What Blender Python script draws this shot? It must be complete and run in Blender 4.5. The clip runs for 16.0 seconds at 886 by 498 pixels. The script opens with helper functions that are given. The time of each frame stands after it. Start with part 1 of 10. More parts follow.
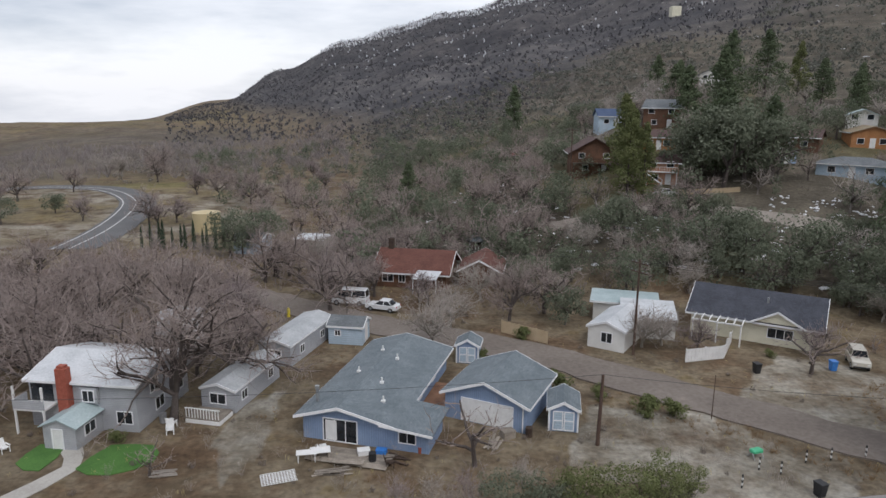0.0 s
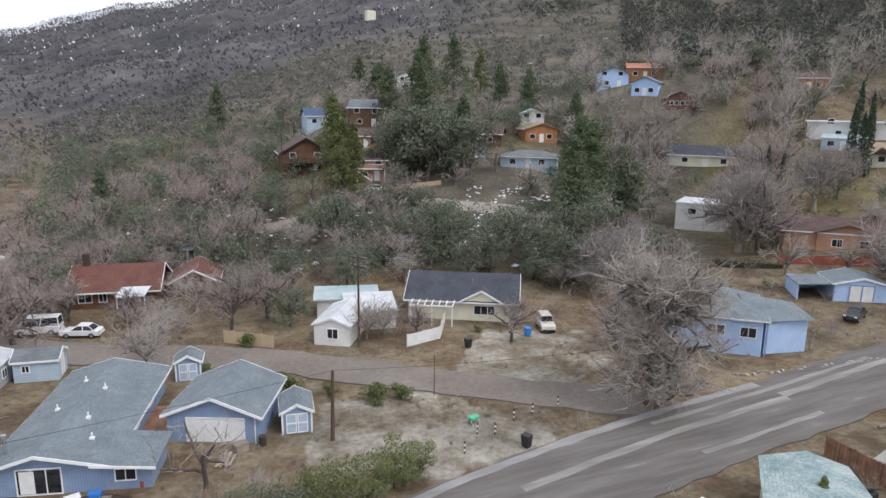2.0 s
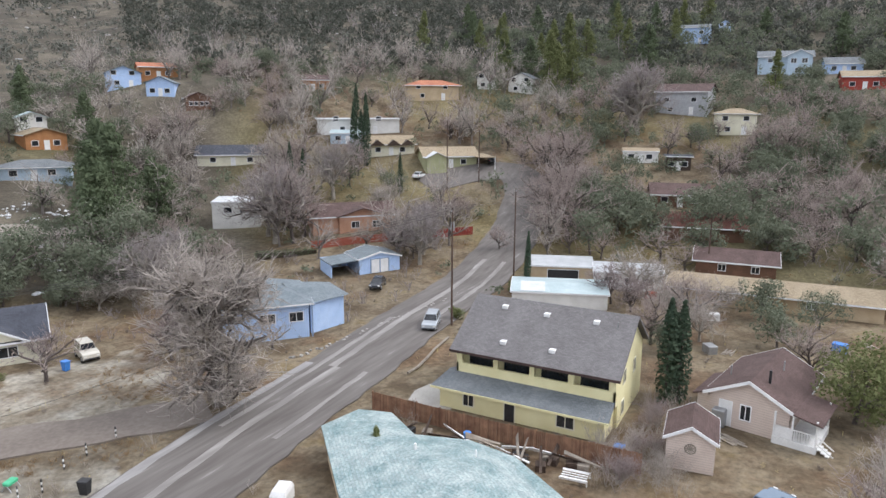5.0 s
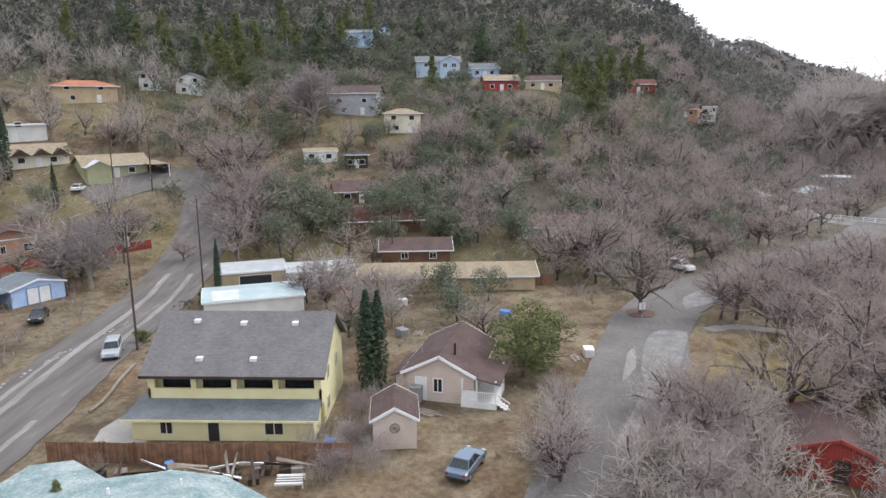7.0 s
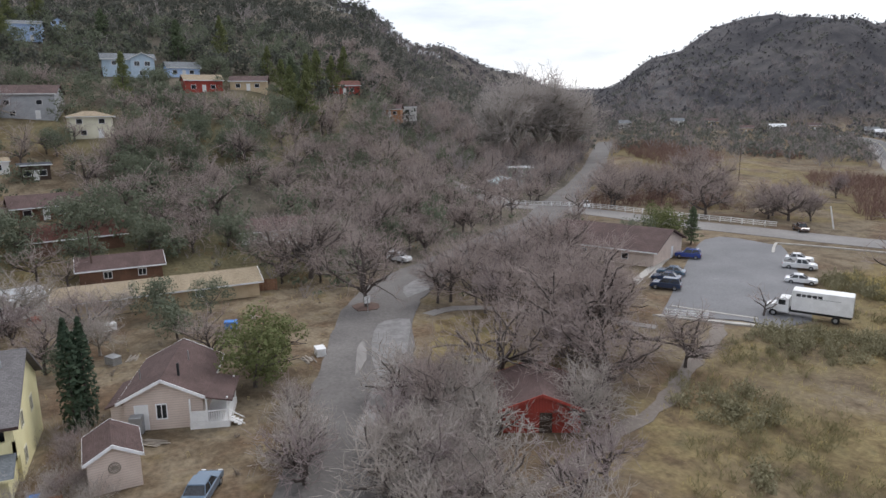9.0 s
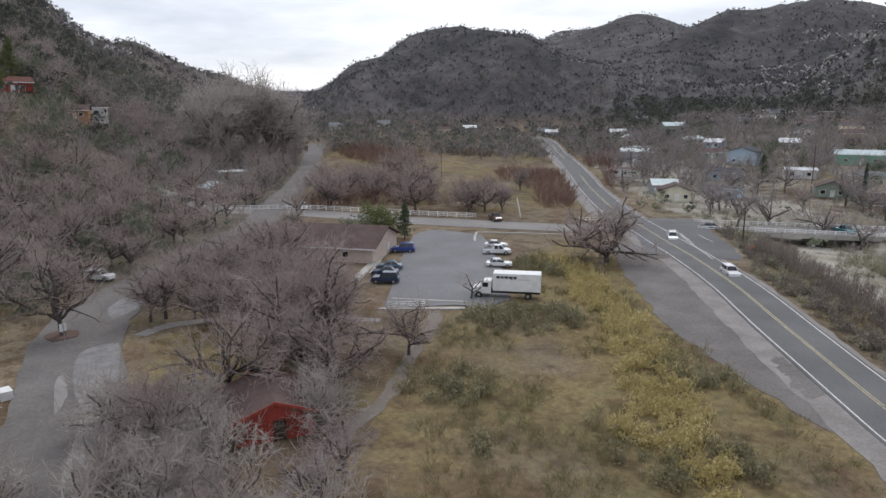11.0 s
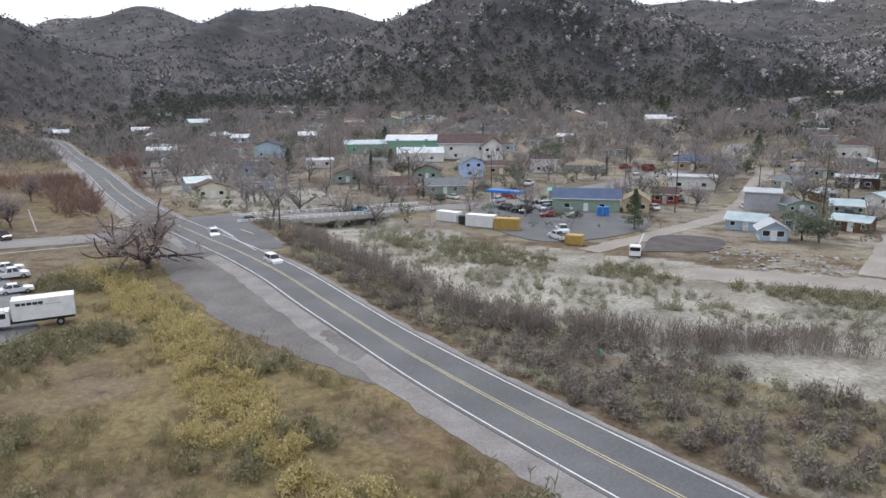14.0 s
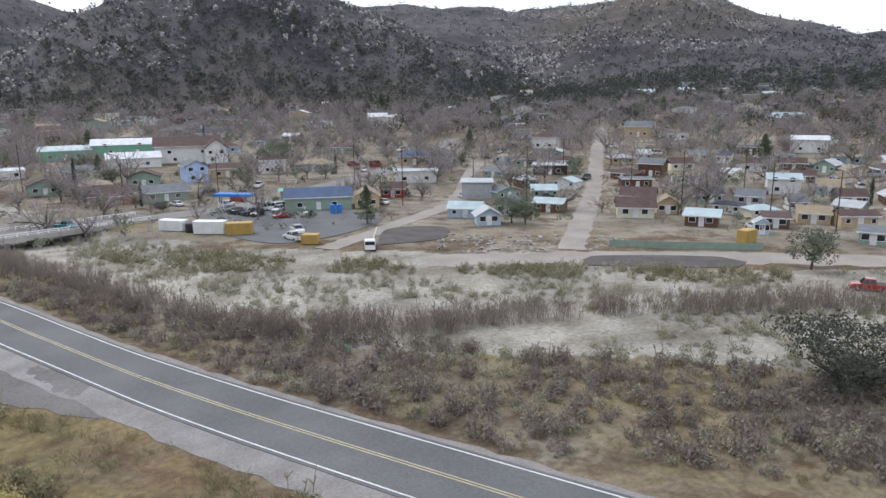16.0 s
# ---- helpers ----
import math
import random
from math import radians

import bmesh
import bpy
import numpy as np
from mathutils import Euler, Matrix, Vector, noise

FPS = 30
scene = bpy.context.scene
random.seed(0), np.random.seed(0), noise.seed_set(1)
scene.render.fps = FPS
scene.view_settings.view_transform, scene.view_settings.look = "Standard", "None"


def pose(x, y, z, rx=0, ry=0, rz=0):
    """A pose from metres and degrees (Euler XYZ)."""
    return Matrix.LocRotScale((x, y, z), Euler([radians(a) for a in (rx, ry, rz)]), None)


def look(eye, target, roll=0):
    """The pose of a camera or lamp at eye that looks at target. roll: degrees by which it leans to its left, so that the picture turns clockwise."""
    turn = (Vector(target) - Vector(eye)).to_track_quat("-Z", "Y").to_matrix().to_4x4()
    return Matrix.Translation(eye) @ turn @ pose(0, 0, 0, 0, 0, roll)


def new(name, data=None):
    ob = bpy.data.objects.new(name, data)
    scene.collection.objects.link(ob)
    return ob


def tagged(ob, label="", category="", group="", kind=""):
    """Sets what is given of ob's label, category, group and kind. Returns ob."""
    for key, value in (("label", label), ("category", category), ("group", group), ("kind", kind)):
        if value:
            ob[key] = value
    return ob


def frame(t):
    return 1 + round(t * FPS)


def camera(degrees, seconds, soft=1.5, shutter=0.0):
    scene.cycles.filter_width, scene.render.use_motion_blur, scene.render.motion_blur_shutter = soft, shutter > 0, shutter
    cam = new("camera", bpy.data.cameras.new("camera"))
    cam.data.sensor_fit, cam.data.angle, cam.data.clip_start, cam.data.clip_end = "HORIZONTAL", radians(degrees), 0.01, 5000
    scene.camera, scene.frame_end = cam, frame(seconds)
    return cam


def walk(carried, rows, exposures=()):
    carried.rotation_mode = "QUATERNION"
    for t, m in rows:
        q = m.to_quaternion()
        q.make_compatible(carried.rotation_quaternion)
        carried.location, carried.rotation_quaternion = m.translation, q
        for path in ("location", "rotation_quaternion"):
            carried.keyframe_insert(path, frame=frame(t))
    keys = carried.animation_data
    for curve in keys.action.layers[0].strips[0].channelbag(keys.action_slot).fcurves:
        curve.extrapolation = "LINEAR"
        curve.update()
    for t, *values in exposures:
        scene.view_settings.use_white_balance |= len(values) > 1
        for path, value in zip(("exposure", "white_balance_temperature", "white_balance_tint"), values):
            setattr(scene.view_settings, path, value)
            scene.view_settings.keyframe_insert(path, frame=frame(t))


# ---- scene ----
EYE = (0.0, 0.0, 28.0)
cam = camera(66.38, 16.0, soft=1.5)
# seconds, heading, tilt, lean of the hovering camera as it turns
TURNS = [
    (0.0, -0.00, -12.63, 0.45),
    (0.5, -2.73, -12.63, 0.44),
    (1.0, -8.03, -12.61, 0.53),
    (1.5, -15.44, -12.52, 0.71),
    (2.0, -24.00, -12.40, 0.79),
    (2.5, -33.53, -12.33, 0.79),
    (3.0, -43.73, -12.22, 0.70),
    (3.2, -47.69, -12.19, 0.66),
    (5.3, -65.44, -11.96, 0.22),
    (5.5, -68.39, -11.94, 0.17),
    (6.0, -75.98, -11.89, -0.01),
    (6.5, -82.76, -11.88, -0.14),
    (7.0, -88.41, -11.87, -0.25),
    (7.5, -94.35, -11.88, -0.35),
    (8.0, -100.11, -11.88, -0.43),
    (8.5, -106.02, -11.90, -0.52),
    (9.0, -112.09, -11.96, -0.59),
    (9.2, -114.60, -11.98, -0.61),
    (11.3, -139.23, -12.08, 0.10),
    (11.5, -141.49, -12.20, 0.23),
    (12.0, -147.84, -12.21, 0.15),
    (12.5, -154.40, -12.22, 0.05),
    (13.0, -160.91, -12.26, -0.01),
    (13.5, -167.37, -12.31, -0.12),
    (14.0, -173.89, -12.33, -0.25),
    (14.5, -180.34, -12.39, -0.29),
    (15.0, -187.07, -12.44, -0.43),
    (15.5, -193.26, -12.49, -0.57),
    (16.0, -196.38, -12.55, -0.58),
]
walk(cam, [(t, pose(*EYE, 90 + tilt, 0, yaw) @ pose(0, 0, 0, 0, 0, lean)) for t, yaw, tilt, lean in TURNS],
     [(0.0, 0.12, 6350, 12), (1.5, 0.48, 6300, 12), (3.0, 1.0, 6300, 12), (5.5, 1.02, 6300, 12), (7.5, 0.88, 6300, 12), (9.0, 0.44, 6300, 12), (12.0, 0.22, 6300, 12), (14.5, 0.66, 6120, 12), (16.0, 0.65, 6080, 12)])

# ---- sky and sun: a bright overcast winter day ----
world = bpy.data.worlds.new("overcast_sky")
scene.world = world
world.use_nodes = True
wn, wl = world.node_tree.nodes, world.node_tree.links
wn.clear()
w_out = wn.new("ShaderNodeOutputWorld")
w_bg = wn.new("ShaderNodeBackground")
w_sky = wn.new("ShaderNodeTexSky")
w_sky.sky_type, w_sky.sun_disc = "NISHITA", False
w_sky.sun_elevation, w_sky.sun_rotation = radians(38), radians(150)
w_tint = wn.new("ShaderNodeMixRGB")
w_tint.blend_type, w_tint.inputs[0].default_value = "MULTIPLY", 1.0
w_tint.inputs[2].default_value = (0.14, 0.14, 0.14, 1)
wl.new(w_sky.outputs[0], w_tint.inputs[1])
w_co = wn.new("ShaderNodeTexCoord")
w_map = wn.new("ShaderNodeMapping")
w_map.inputs["Scale"].default_value = (1.0, 1.0, 4.5)
w_noise = wn.new("ShaderNodeTexNoise")
w_noise.inputs["Scale"].default_value, w_noise.inputs["Detail"].default_value = 2.6, 7.0
w_noise.inputs["Roughness"].default_value = 0.55
w_ramp = wn.new("ShaderNodeValToRGB")
w_ramp.color_ramp.elements[0].position, w_ramp.color_ramp.elements[0].color = 0.34, (0.52, 0.56, 0.63, 1)
w_ramp.color_ramp.elements[1].position, w_ramp.color_ramp.elements[1].color = 0.60, (0.90, 0.91, 0.94, 1)
wl.new(w_co.outputs["Generated"], w_map.inputs[0])
wl.new(w_map.outputs[0], w_noise.inputs["Vector"])
wl.new(w_noise.outputs["Fac"], w_ramp.inputs[0])
w_mix = wn.new("ShaderNodeMixRGB")
w_mix.inputs[0].default_value = 0.90
wl.new(w_tint.outputs[0], w_mix.inputs[1])
wl.new(w_ramp.outputs[0], w_mix.inputs[2])
wl.new(w_mix.outputs[0], w_bg.inputs[0])
w_bg.inputs[1].default_value = 1.0
wl.new(w_bg.outputs[0], w_out.inputs[0])

sun = new("sun", bpy.data.lights.new("sun", "SUN"))
sun.data.energy, sun.data.angle, sun.data.color = 1.1, radians(25), (1.0, 0.97, 0.93)
sun.matrix_world = look((0, 0, 300), (-120, 200, 0))

# ---- materials ----
def surf(name, c1, c2, scale=1.0, fine=14.0, rough=0.85, bump=0.2, metal=0.0, c3=None, stretch=(1, 1, 1), vary=0.0, dist=0.03):
    """A worn surface: two tones at a broad and a fine scale, an optional stain tone, relief."""
    m = bpy.data.materials.new(name)
    m.use_nodes = True
    n, l = m.node_tree.nodes, m.node_tree.links
    b = n["Principled BSDF"]
    co = n.new("ShaderNodeTexCoord")
    mp = n.new("ShaderNodeMapping")
    mp.inputs["Scale"].default_value = stretch
    l.new(co.outputs["Object"], mp.inputs[0])
    big, small = n.new("ShaderNodeTexNoise"), n.new("ShaderNodeTexNoise")
    big.inputs["Scale"].default_value, big.inputs["Detail"].default_value = scale, 5
    small.inputs["Scale"].default_value, small.inputs["Detail"].default_value = fine, 3
    for q in (big, small):
        l.new(mp.outputs[0], q.inputs["Vector"])
    add = n.new("ShaderNodeMath")
    add.operation = "MULTIPLY_ADD"
    add.inputs[1].default_value = 0.45
    l.new(small.outputs["Fac"], add.inputs[0])
    half = n.new("ShaderNodeMath")
    half.operation = "MULTIPLY"
    half.inputs[1].default_value = 0.55
    l.new(big.outputs["Fac"], half.inputs[0])
    l.new(half.outputs[0], add.inputs[2])
    ramp = n.new("ShaderNodeValToRGB")
    e = ramp.color_ramp.elements
    e[0].position, e[0].color = 0.38, (*c1, 1)
    e[1].position, e[1].color = 0.62, (*c2, 1)
    if c3:
        k = e.new(0.70)
        k.color = (*c3, 1)
    l.new(add.outputs[0], ramp.inputs[0])
    last = ramp.outputs[0]
    if vary:
        oi = n.new("ShaderNodeObjectInfo")
        hs = n.new("ShaderNodeHueSaturation")
        mr = n.new("ShaderNodeMapRange")
        mr.inputs[3].default_value, mr.inputs[4].default_value = 1 - vary, 1 + vary
        l.new(oi.outputs["Random"], mr.inputs[0])
        l.new(mr.outputs[0], hs.inputs["Value"])
        l.new(last, hs.inputs["Color"])
        last = hs.outputs[0]
    l.new(last, b.inputs["Base Color"])
    b.inputs["Roughness"].default_value, b.inputs["Metallic"].default_value = rough, metal
    if bump:
        bp = n.new("ShaderNodeBump")
        bp.inputs["Strength"].default_value, bp.inputs["Distance"].default_value = bump, dist
        l.new(small.outputs["Fac"], bp.inputs["Height"])
        l.new(bp.outputs[0], b.inputs["Normal"])
    return m


def foliage(name, c1, c2, c3, rough=0.8, thin=0.3, own=0.38):
    """Leaves and twigs: each small piece takes its own tone, and clumps drift in colour."""
    m = bpy.data.materials.new(name)
    m.use_nodes = True
    n, l = m.node_tree.nodes, m.node_tree.links
    b = n["Principled BSDF"]
    geo = n.new("ShaderNodeNewGeometry")
    noise_ = n.new("ShaderNodeTexNoise")
    noise_.inputs["Scale"].default_value, noise_.inputs["Detail"].default_value = 0.16, 3
    l.new(geo.outputs["Position"], noise_.inputs["Vector"])
    add = n.new("ShaderNodeMath")
    add.operation = "MULTIPLY_ADD"
    add.inputs[1].default_value = own
    l.new(geo.outputs["Random Per Island"], add.inputs[0])
    half = n.new("ShaderNodeMath")
    half.operation = "MULTIPLY"
    half.inputs[1].default_value = 1.05 - own
    l.new(noise_.outputs["Fac"], half.inputs[0])
    l.new(half.outputs[0], add.inputs[2])
    ramp = n.new("ShaderNodeValToRGB")
    e = ramp.color_ramp.elements
    e[0].position, e[0].color = 0.15, (*c1, 1)
    e[1].position, e[1].color = 0.85, (*c3, 1)
    k = e.new(0.5)
    k.color = (*c2, 1)
    l.new(add.outputs[0], ramp.inputs[0])
    l.new(ramp.outputs[0], b.inputs["Base Color"])
    b.inputs["Roughness"].default_value = rough
    b.inputs["Specular IOR Level"].default_value = 0.15
    tr = n.new("ShaderNodeBsdfTranslucent")
    l.new(ramp.outputs[0], tr.inputs["Color"])
    mx = n.new("ShaderNodeMixShader")
    mx.inputs[0].default_value = thin
    l.new(b.outputs[0], mx.inputs[1])
    l.new(tr.outputs[0], mx.inputs[2])
    l.new(mx.outputs[0], n["Material Output"].inputs["Surface"])
    return m


def shingles(name, c1, c2, row=0.16, tab=0.32, tint=None):
    """Asphalt shingles: courses of tabs of uneven tone with streaks of weathering."""
    m = surf(name, c1, c2, 0.5, 6, 0.92, 0.0)
    n, l = m.node_tree.nodes, m.node_tree.links
    b = n["Principled BSDF"]
    co = n.new("ShaderNodeTexCoord")
    br = n.new("ShaderNodeTexBrick")
    br.inputs["Scale"].default_value = 1.0
    br.inputs["Brick Width"].default_value, br.inputs["Row Height"].default_value = tab, row
    br.inputs["Mortar Size"].default_value = 0.012
    br.inputs["Color1"].default_value = (1, 1, 1, 1)
    br.inputs["Color2"].default_value = (0.72, 0.72, 0.72, 1)
    br.inputs["Mortar"].default_value = (0.45, 0.45, 0.45, 1)
    l.new(co.outputs["UV"], br.inputs["Vector"])
    mul = n.new("ShaderNodeMixRGB")
    mul.blend_type, mul.inputs[0].default_value = "MULTIPLY", 0.8
    src = b.inputs["Base Color"].links[0].from_socket
    l.new(src, mul.inputs[1])
    l.new(br.outputs["Color"], mul.inputs[2])
    l.new(mul.outputs[0], b.inputs["Base Color"])
    bp = n.new("ShaderNodeBump")
    bp.inputs["Strength"].default_value, bp.inputs["Distance"].default_value = 0.5, 0.01
    l.new(br.outputs["Fac"], bp.inputs["Height"])
    bp.invert = True
    l.new(bp.outputs[0], b.inputs["Normal"])
    return m


def boards(name, c1, c2, width=0.15, axis=2, depth=0.01):
    """Lap siding or vertical boards: painted wood with a shadow line put into the colour at each board."""
    m = surf(name, c1, c2, 0.8, 9, 0.75, 0.0)
    n, l = m.node_tree.nodes, m.node_tree.links
    b = n["Principled BSDF"]
    co = n.new("ShaderNodeTexCoord")
    sep = n.new("ShaderNodeSeparateXYZ")
    l.new(co.outputs["Object"], sep.inputs[0])
    src = sep.outputs[axis]
    if axis == 0:
        both = n.new("ShaderNodeMath")
        both.operation = "ADD"
        l.new(sep.outputs[0], both.inputs[0])
        l.new(sep.outputs[1], both.inputs[1])
        src = both.outputs[0]
    fr = n.new("ShaderNodeMath")
    fr.operation = "PINGPONG"
    fr.inputs[1].default_value = width / 2
    l.new(src, fr.inputs[0])
    mr = n.new("ShaderNodeMapRange")
    mr.inputs[1].default_value, mr.inputs[2].default_value = 0.0, width * 0.12
    l.new(fr.outputs[0], mr.inputs[0])
    bp = n.new("ShaderNodeBump")
    bp.inputs["Strength"].default_value, bp.inputs["Distance"].default_value = 0.7, depth
    l.new(mr.outputs[0], bp.inputs["Height"])
    l.new(bp.outputs[0], b.inputs["Normal"])
    mul = n.new("ShaderNodeMixRGB")
    mul.blend_type, mul.inputs[0].default_value = "MULTIPLY", 0.35
    l.new(b.inputs["Base Color"].links[0].from_socket, mul.inputs[1])
    l.new(mr.outputs[0], mul.inputs[2])
    l.new(mul.outputs[0], b.inputs["Base Color"])
    return m


def glossy(name, c, rough=0.25, metal=0.0, coat=0.6):
    m = surf(name, tuple(v * 0.92 for v in c), c, 3, 40, rough, 0.0, metal)
    m.node_tree.nodes["Principled BSDF"].inputs["Coat Weight"].default_value = coat
    return m


def glass_dark(name):
    m = surf(name, (0.012, 0.014, 0.017), (0.03, 0.034, 0.04), 2, 8, 0.08, 0.0)
    m.node_tree.nodes["Principled BSDF"].inputs["Specular IOR Level"].default_value = 0.6
    return m


GLASS = glass_dark("window_glass")
WHITE = surf("white_paint", (0.66, 0.66, 0.65), (0.8, 0.8, 0.79), 1.2, 12, 0.6, 0.05)
TRIM = surf("trim_paint", (0.72, 0.73, 0.75), (0.82, 0.82, 0.82), 1.0, 10, 0.6, 0.03)
STUCCO_W = surf("white_stucco", (0.60, 0.59, 0.56), (0.74, 0.73, 0.70), 0.7, 18, 0.9, 0.25)
CREAM = surf("cream_stucco", (0.60, 0.57, 0.44), (0.72, 0.69, 0.55), 0.7, 18, 0.9, 0.2)
YELLOW = surf("pale_yellow_stucco", (0.66, 0.60, 0.33), (0.76, 0.71, 0.43), 0.5, 18, 0.88, 0.2)
PINK = boards("pale_pink_siding", (0.55, 0.45, 0.39), (0.64, 0.54, 0.47), 0.2)
BLUE = boards("blue_siding", (0.19, 0.265, 0.40), (0.255, 0.335, 0.48), 0.2, 0)
LBLUE = boards("light_blue_siding", (0.37, 0.51, 0.76), (0.46, 0.60, 0.83), 0.25, 0)
PALEBLUE = boards("grey_blue_siding", (0.36, 0.46, 0.55), (0.46, 0.56, 0.65), 0.25)
GREY_W = boards("grey_siding", (0.33, 0.34, 0.36), (0.44, 0.45, 0.47), 0.2)
GREEN_W = boards("sage_green_siding", (0.22, 0.30, 0.24), (0.30, 0.38, 0.30), 0.2)
OLIVE_W = surf("olive_stucco", (0.30, 0.31, 0.17), (0.38, 0.38, 0.23), 0.7, 16, 0.9, 0.2)
TAN_W = surf("tan_stucco", (0.42, 0.32, 0.20), (0.53, 0.42, 0.28), 0.7, 16, 0.9, 0.2)
BROWN_W = boards("brown_wood_siding", (0.09, 0.045, 0.025), (0.17, 0.085, 0.05), 0.25)
TERRA_W = surf("terracotta_stucco", (0.36, 0.19, 0.12), (0.46, 0.27, 0.18), 0.7, 16, 0.9, 0.2)
REDBARN = boards("barn_red_siding", (0.27, 0.035, 0.025), (0.36, 0.06, 0.04), 0.25, 0)
MINT_W = surf("mint_green_wall", (0.13, 0.33, 0.22), (0.19, 0.41, 0.28), 0.7, 12, 0.7, 0.1)
WOODWALL = boards("orange_wood_siding", (0.30, 0.13, 0.045), (0.42, 0.20, 0.08), 0.25)
R_GREY = shingles("grey_shingles", (0.13, 0.145, 0.155), (0.20, 0.215, 0.225))
R_BLUEGREY = shingles("blue_grey_shingles", (0.14, 0.17, 0.19), (0.21, 0.245, 0.265))
R_TAUPE = shingles("taupe_shingles", (0.160, 0.150, 0.150), (0.200, 0.190, 0.190))
R_BROWN = shingles("brown_shingles", (0.075, 0.045, 0.04), (0.13, 0.083, 0.075))
R_RED = shingles("red_brown_shingles", (0.11, 0.042, 0.03), (0.17, 0.07, 0.052))
R_DARK = shingles("charcoal_shingles", (0.042, 0.046, 0.06), (0.072, 0.078, 0.098))
R_TEAL = shingles("weathered_teal_shingles", (0.17, 0.26, 0.265), (0.42, 0.48, 0.47), 0.25, 0.5)
R_TAN = shingles("tan_shingles", (0.29, 0.23, 0.15), (0.37, 0.30, 0.205))
R_ORANGE = shingles("clay_tile", (0.36, 0.13, 0.07), (0.48, 0.20, 0.11), 0.3, 0.3)
R_WHITE = surf("white_metal_roof", (0.42, 0.44, 0.455), (0.60, 0.615, 0.63), 0.35, 5, 0.6, 0.08, c3=(0.50, 0.52, 0.53))
R_PALEGREY = surf("pale_grey_metal_roof", (0.31, 0.325, 0.335), (0.45, 0.465, 0.475), 0.5, 5, 0.6, 0.08, c3=(0.38, 0.38, 0.38))
R_PALETEAL = surf("pale_teal_metal_roof", (0.29, 0.37, 0.385), (0.42, 0.50, 0.505), 0.4, 5, 0.5, 0.08, c3=(0.58, 0.62, 0.63))
R_BLUE = surf("blue_metal_roof", (0.035, 0.06, 0.12), (0.06, 0.09, 0.165), 0.4, 6, 0.8, 0.05)
R_GREENM = surf("green_metal_roof", (0.06, 0.34, 0.20), (0.10, 0.42, 0.26), 0.4, 6, 0.5, 0.05)
FENCEWOOD = surf("red_brown_fence_wood", (0.135, 0.066, 0.040), (0.27, 0.15, 0.09), 1.2, 20, 0.85, 0.3, vary=0.25)
WEATHERED = surf("weathered_wood", (0.20, 0.17, 0.14), (0.34, 0.30, 0.25), 1.5, 16, 0.9, 0.3, vary=0.2)
POLEWOOD = surf("utility_pole_wood", (0.055, 0.035, 0.028), (0.12, 0.075, 0.055), 2, 20, 0.9, 0.3, stretch=(1, 1, 0.1))
DARKWOOD = surf("dark_timber", (0.035, 0.022, 0.016), (0.075, 0.05, 0.035), 2, 20, 0.85, 0.2)
BRICKRED = surf("red_brick", (0.26, 0.065, 0.04), (0.36, 0.10, 0.065), 3, 12, 0.9, 0.3)
CONCRETE = surf("concrete", (0.34, 0.32, 0.29), (0.46, 0.44, 0.40), 0.4, 8, 0.9, 0.15, c3=(0.28, 0.26, 0.23))
METAL = surf("dull_metal", (0.30, 0.31, 0.32), (0.42, 0.43, 0.44), 2, 18, 0.45, 0.05, 0.6)
BLACK = surf("black_plastic", (0.012, 0.012, 0.013), (0.03, 0.03, 0.032), 2, 16, 0.6, 0.05)
RUBBER = surf("tyre_rubber", (0.012, 0.012, 0.012), (0.025, 0.025, 0.025), 3, 20, 0.9, 0.05)
LAMPW = surf("headlamp_lens", (0.6, 0.6, 0.58), (0.72, 0.72, 0.7), 3, 10, 0.15, 0)
LAMPR = surf("tail_lamp_lens", (0.25, 0.01, 0.01), (0.33, 0.02, 0.02), 3, 10, 0.2, 0)
BARK = surf("oak_bark", (0.060, 0.048, 0.043), (0.125, 0.103, 0.092), 1.0, 12, 0.95, 0.4, stretch=(1, 1, 0.3))
GREYBARK = surf("grey_brown_bark", (0.13, 0.112, 0.10), (0.21, 0.185, 0.168), 1.0, 12, 0.95, 0.3)
PALEBARK = surf("pale_sycamore_bark", (0.20, 0.175, 0.145), (0.34, 0.31, 0.27), 0.9, 9, 0.9, 0.3)
TWIG = foliage("bare_twigs", (0.235, 0.19, 0.172), (0.335, 0.277, 0.253), (0.44, 0.375, 0.345), thin=0.35)
TWIG_PALE = foliage("pale_bare_twigs", (0.28, 0.245, 0.215), (0.38, 0.34, 0.305), (0.48, 0.435, 0.40), thin=0.3)
TWIG_MAUVE = foliage("mauve_bare_twigs", (0.20, 0.162, 0.155), (0.29, 0.24, 0.232), (0.38, 0.325, 0.315), thin=0.3)
OAKLEAF = foliage("live_oak_leaves", (0.092, 0.108, 0.072), (0.148, 0.166, 0.116), (0.215, 0.232, 0.17), own=0.28)
PINELEAF = foliage("pine_needles", (0.062, 0.084, 0.048), (0.105, 0.134, 0.076), (0.16, 0.19, 0.112))
LIGHTPINE = foliage("light_pine_needles", (0.092, 0.112, 0.042), (0.148, 0.166, 0.07), (0.21, 0.222, 0.105))
CYPLEAF = foliage("cypress_foliage", (0.030, 0.050, 0.034), (0.055, 0.082, 0.052), (0.085, 0.115, 0.072))
SAGE = foliage("grey_sage_leaves", (0.225, 0.214, 0.145), (0.305, 0.290, 0.205), (0.39, 0.37, 0.275), own=0.26)
FIELDSAGE = foliage("olive_field_brush", (0.155, 0.142, 0.082), (0.235, 0.215, 0.132), (0.33, 0.305, 0.20))
YELBRUSH = foliage("yellow_rabbitbrush", (0.34, 0.275, 0.115), (0.48, 0.40, 0.185), (0.60, 0.525, 0.28))
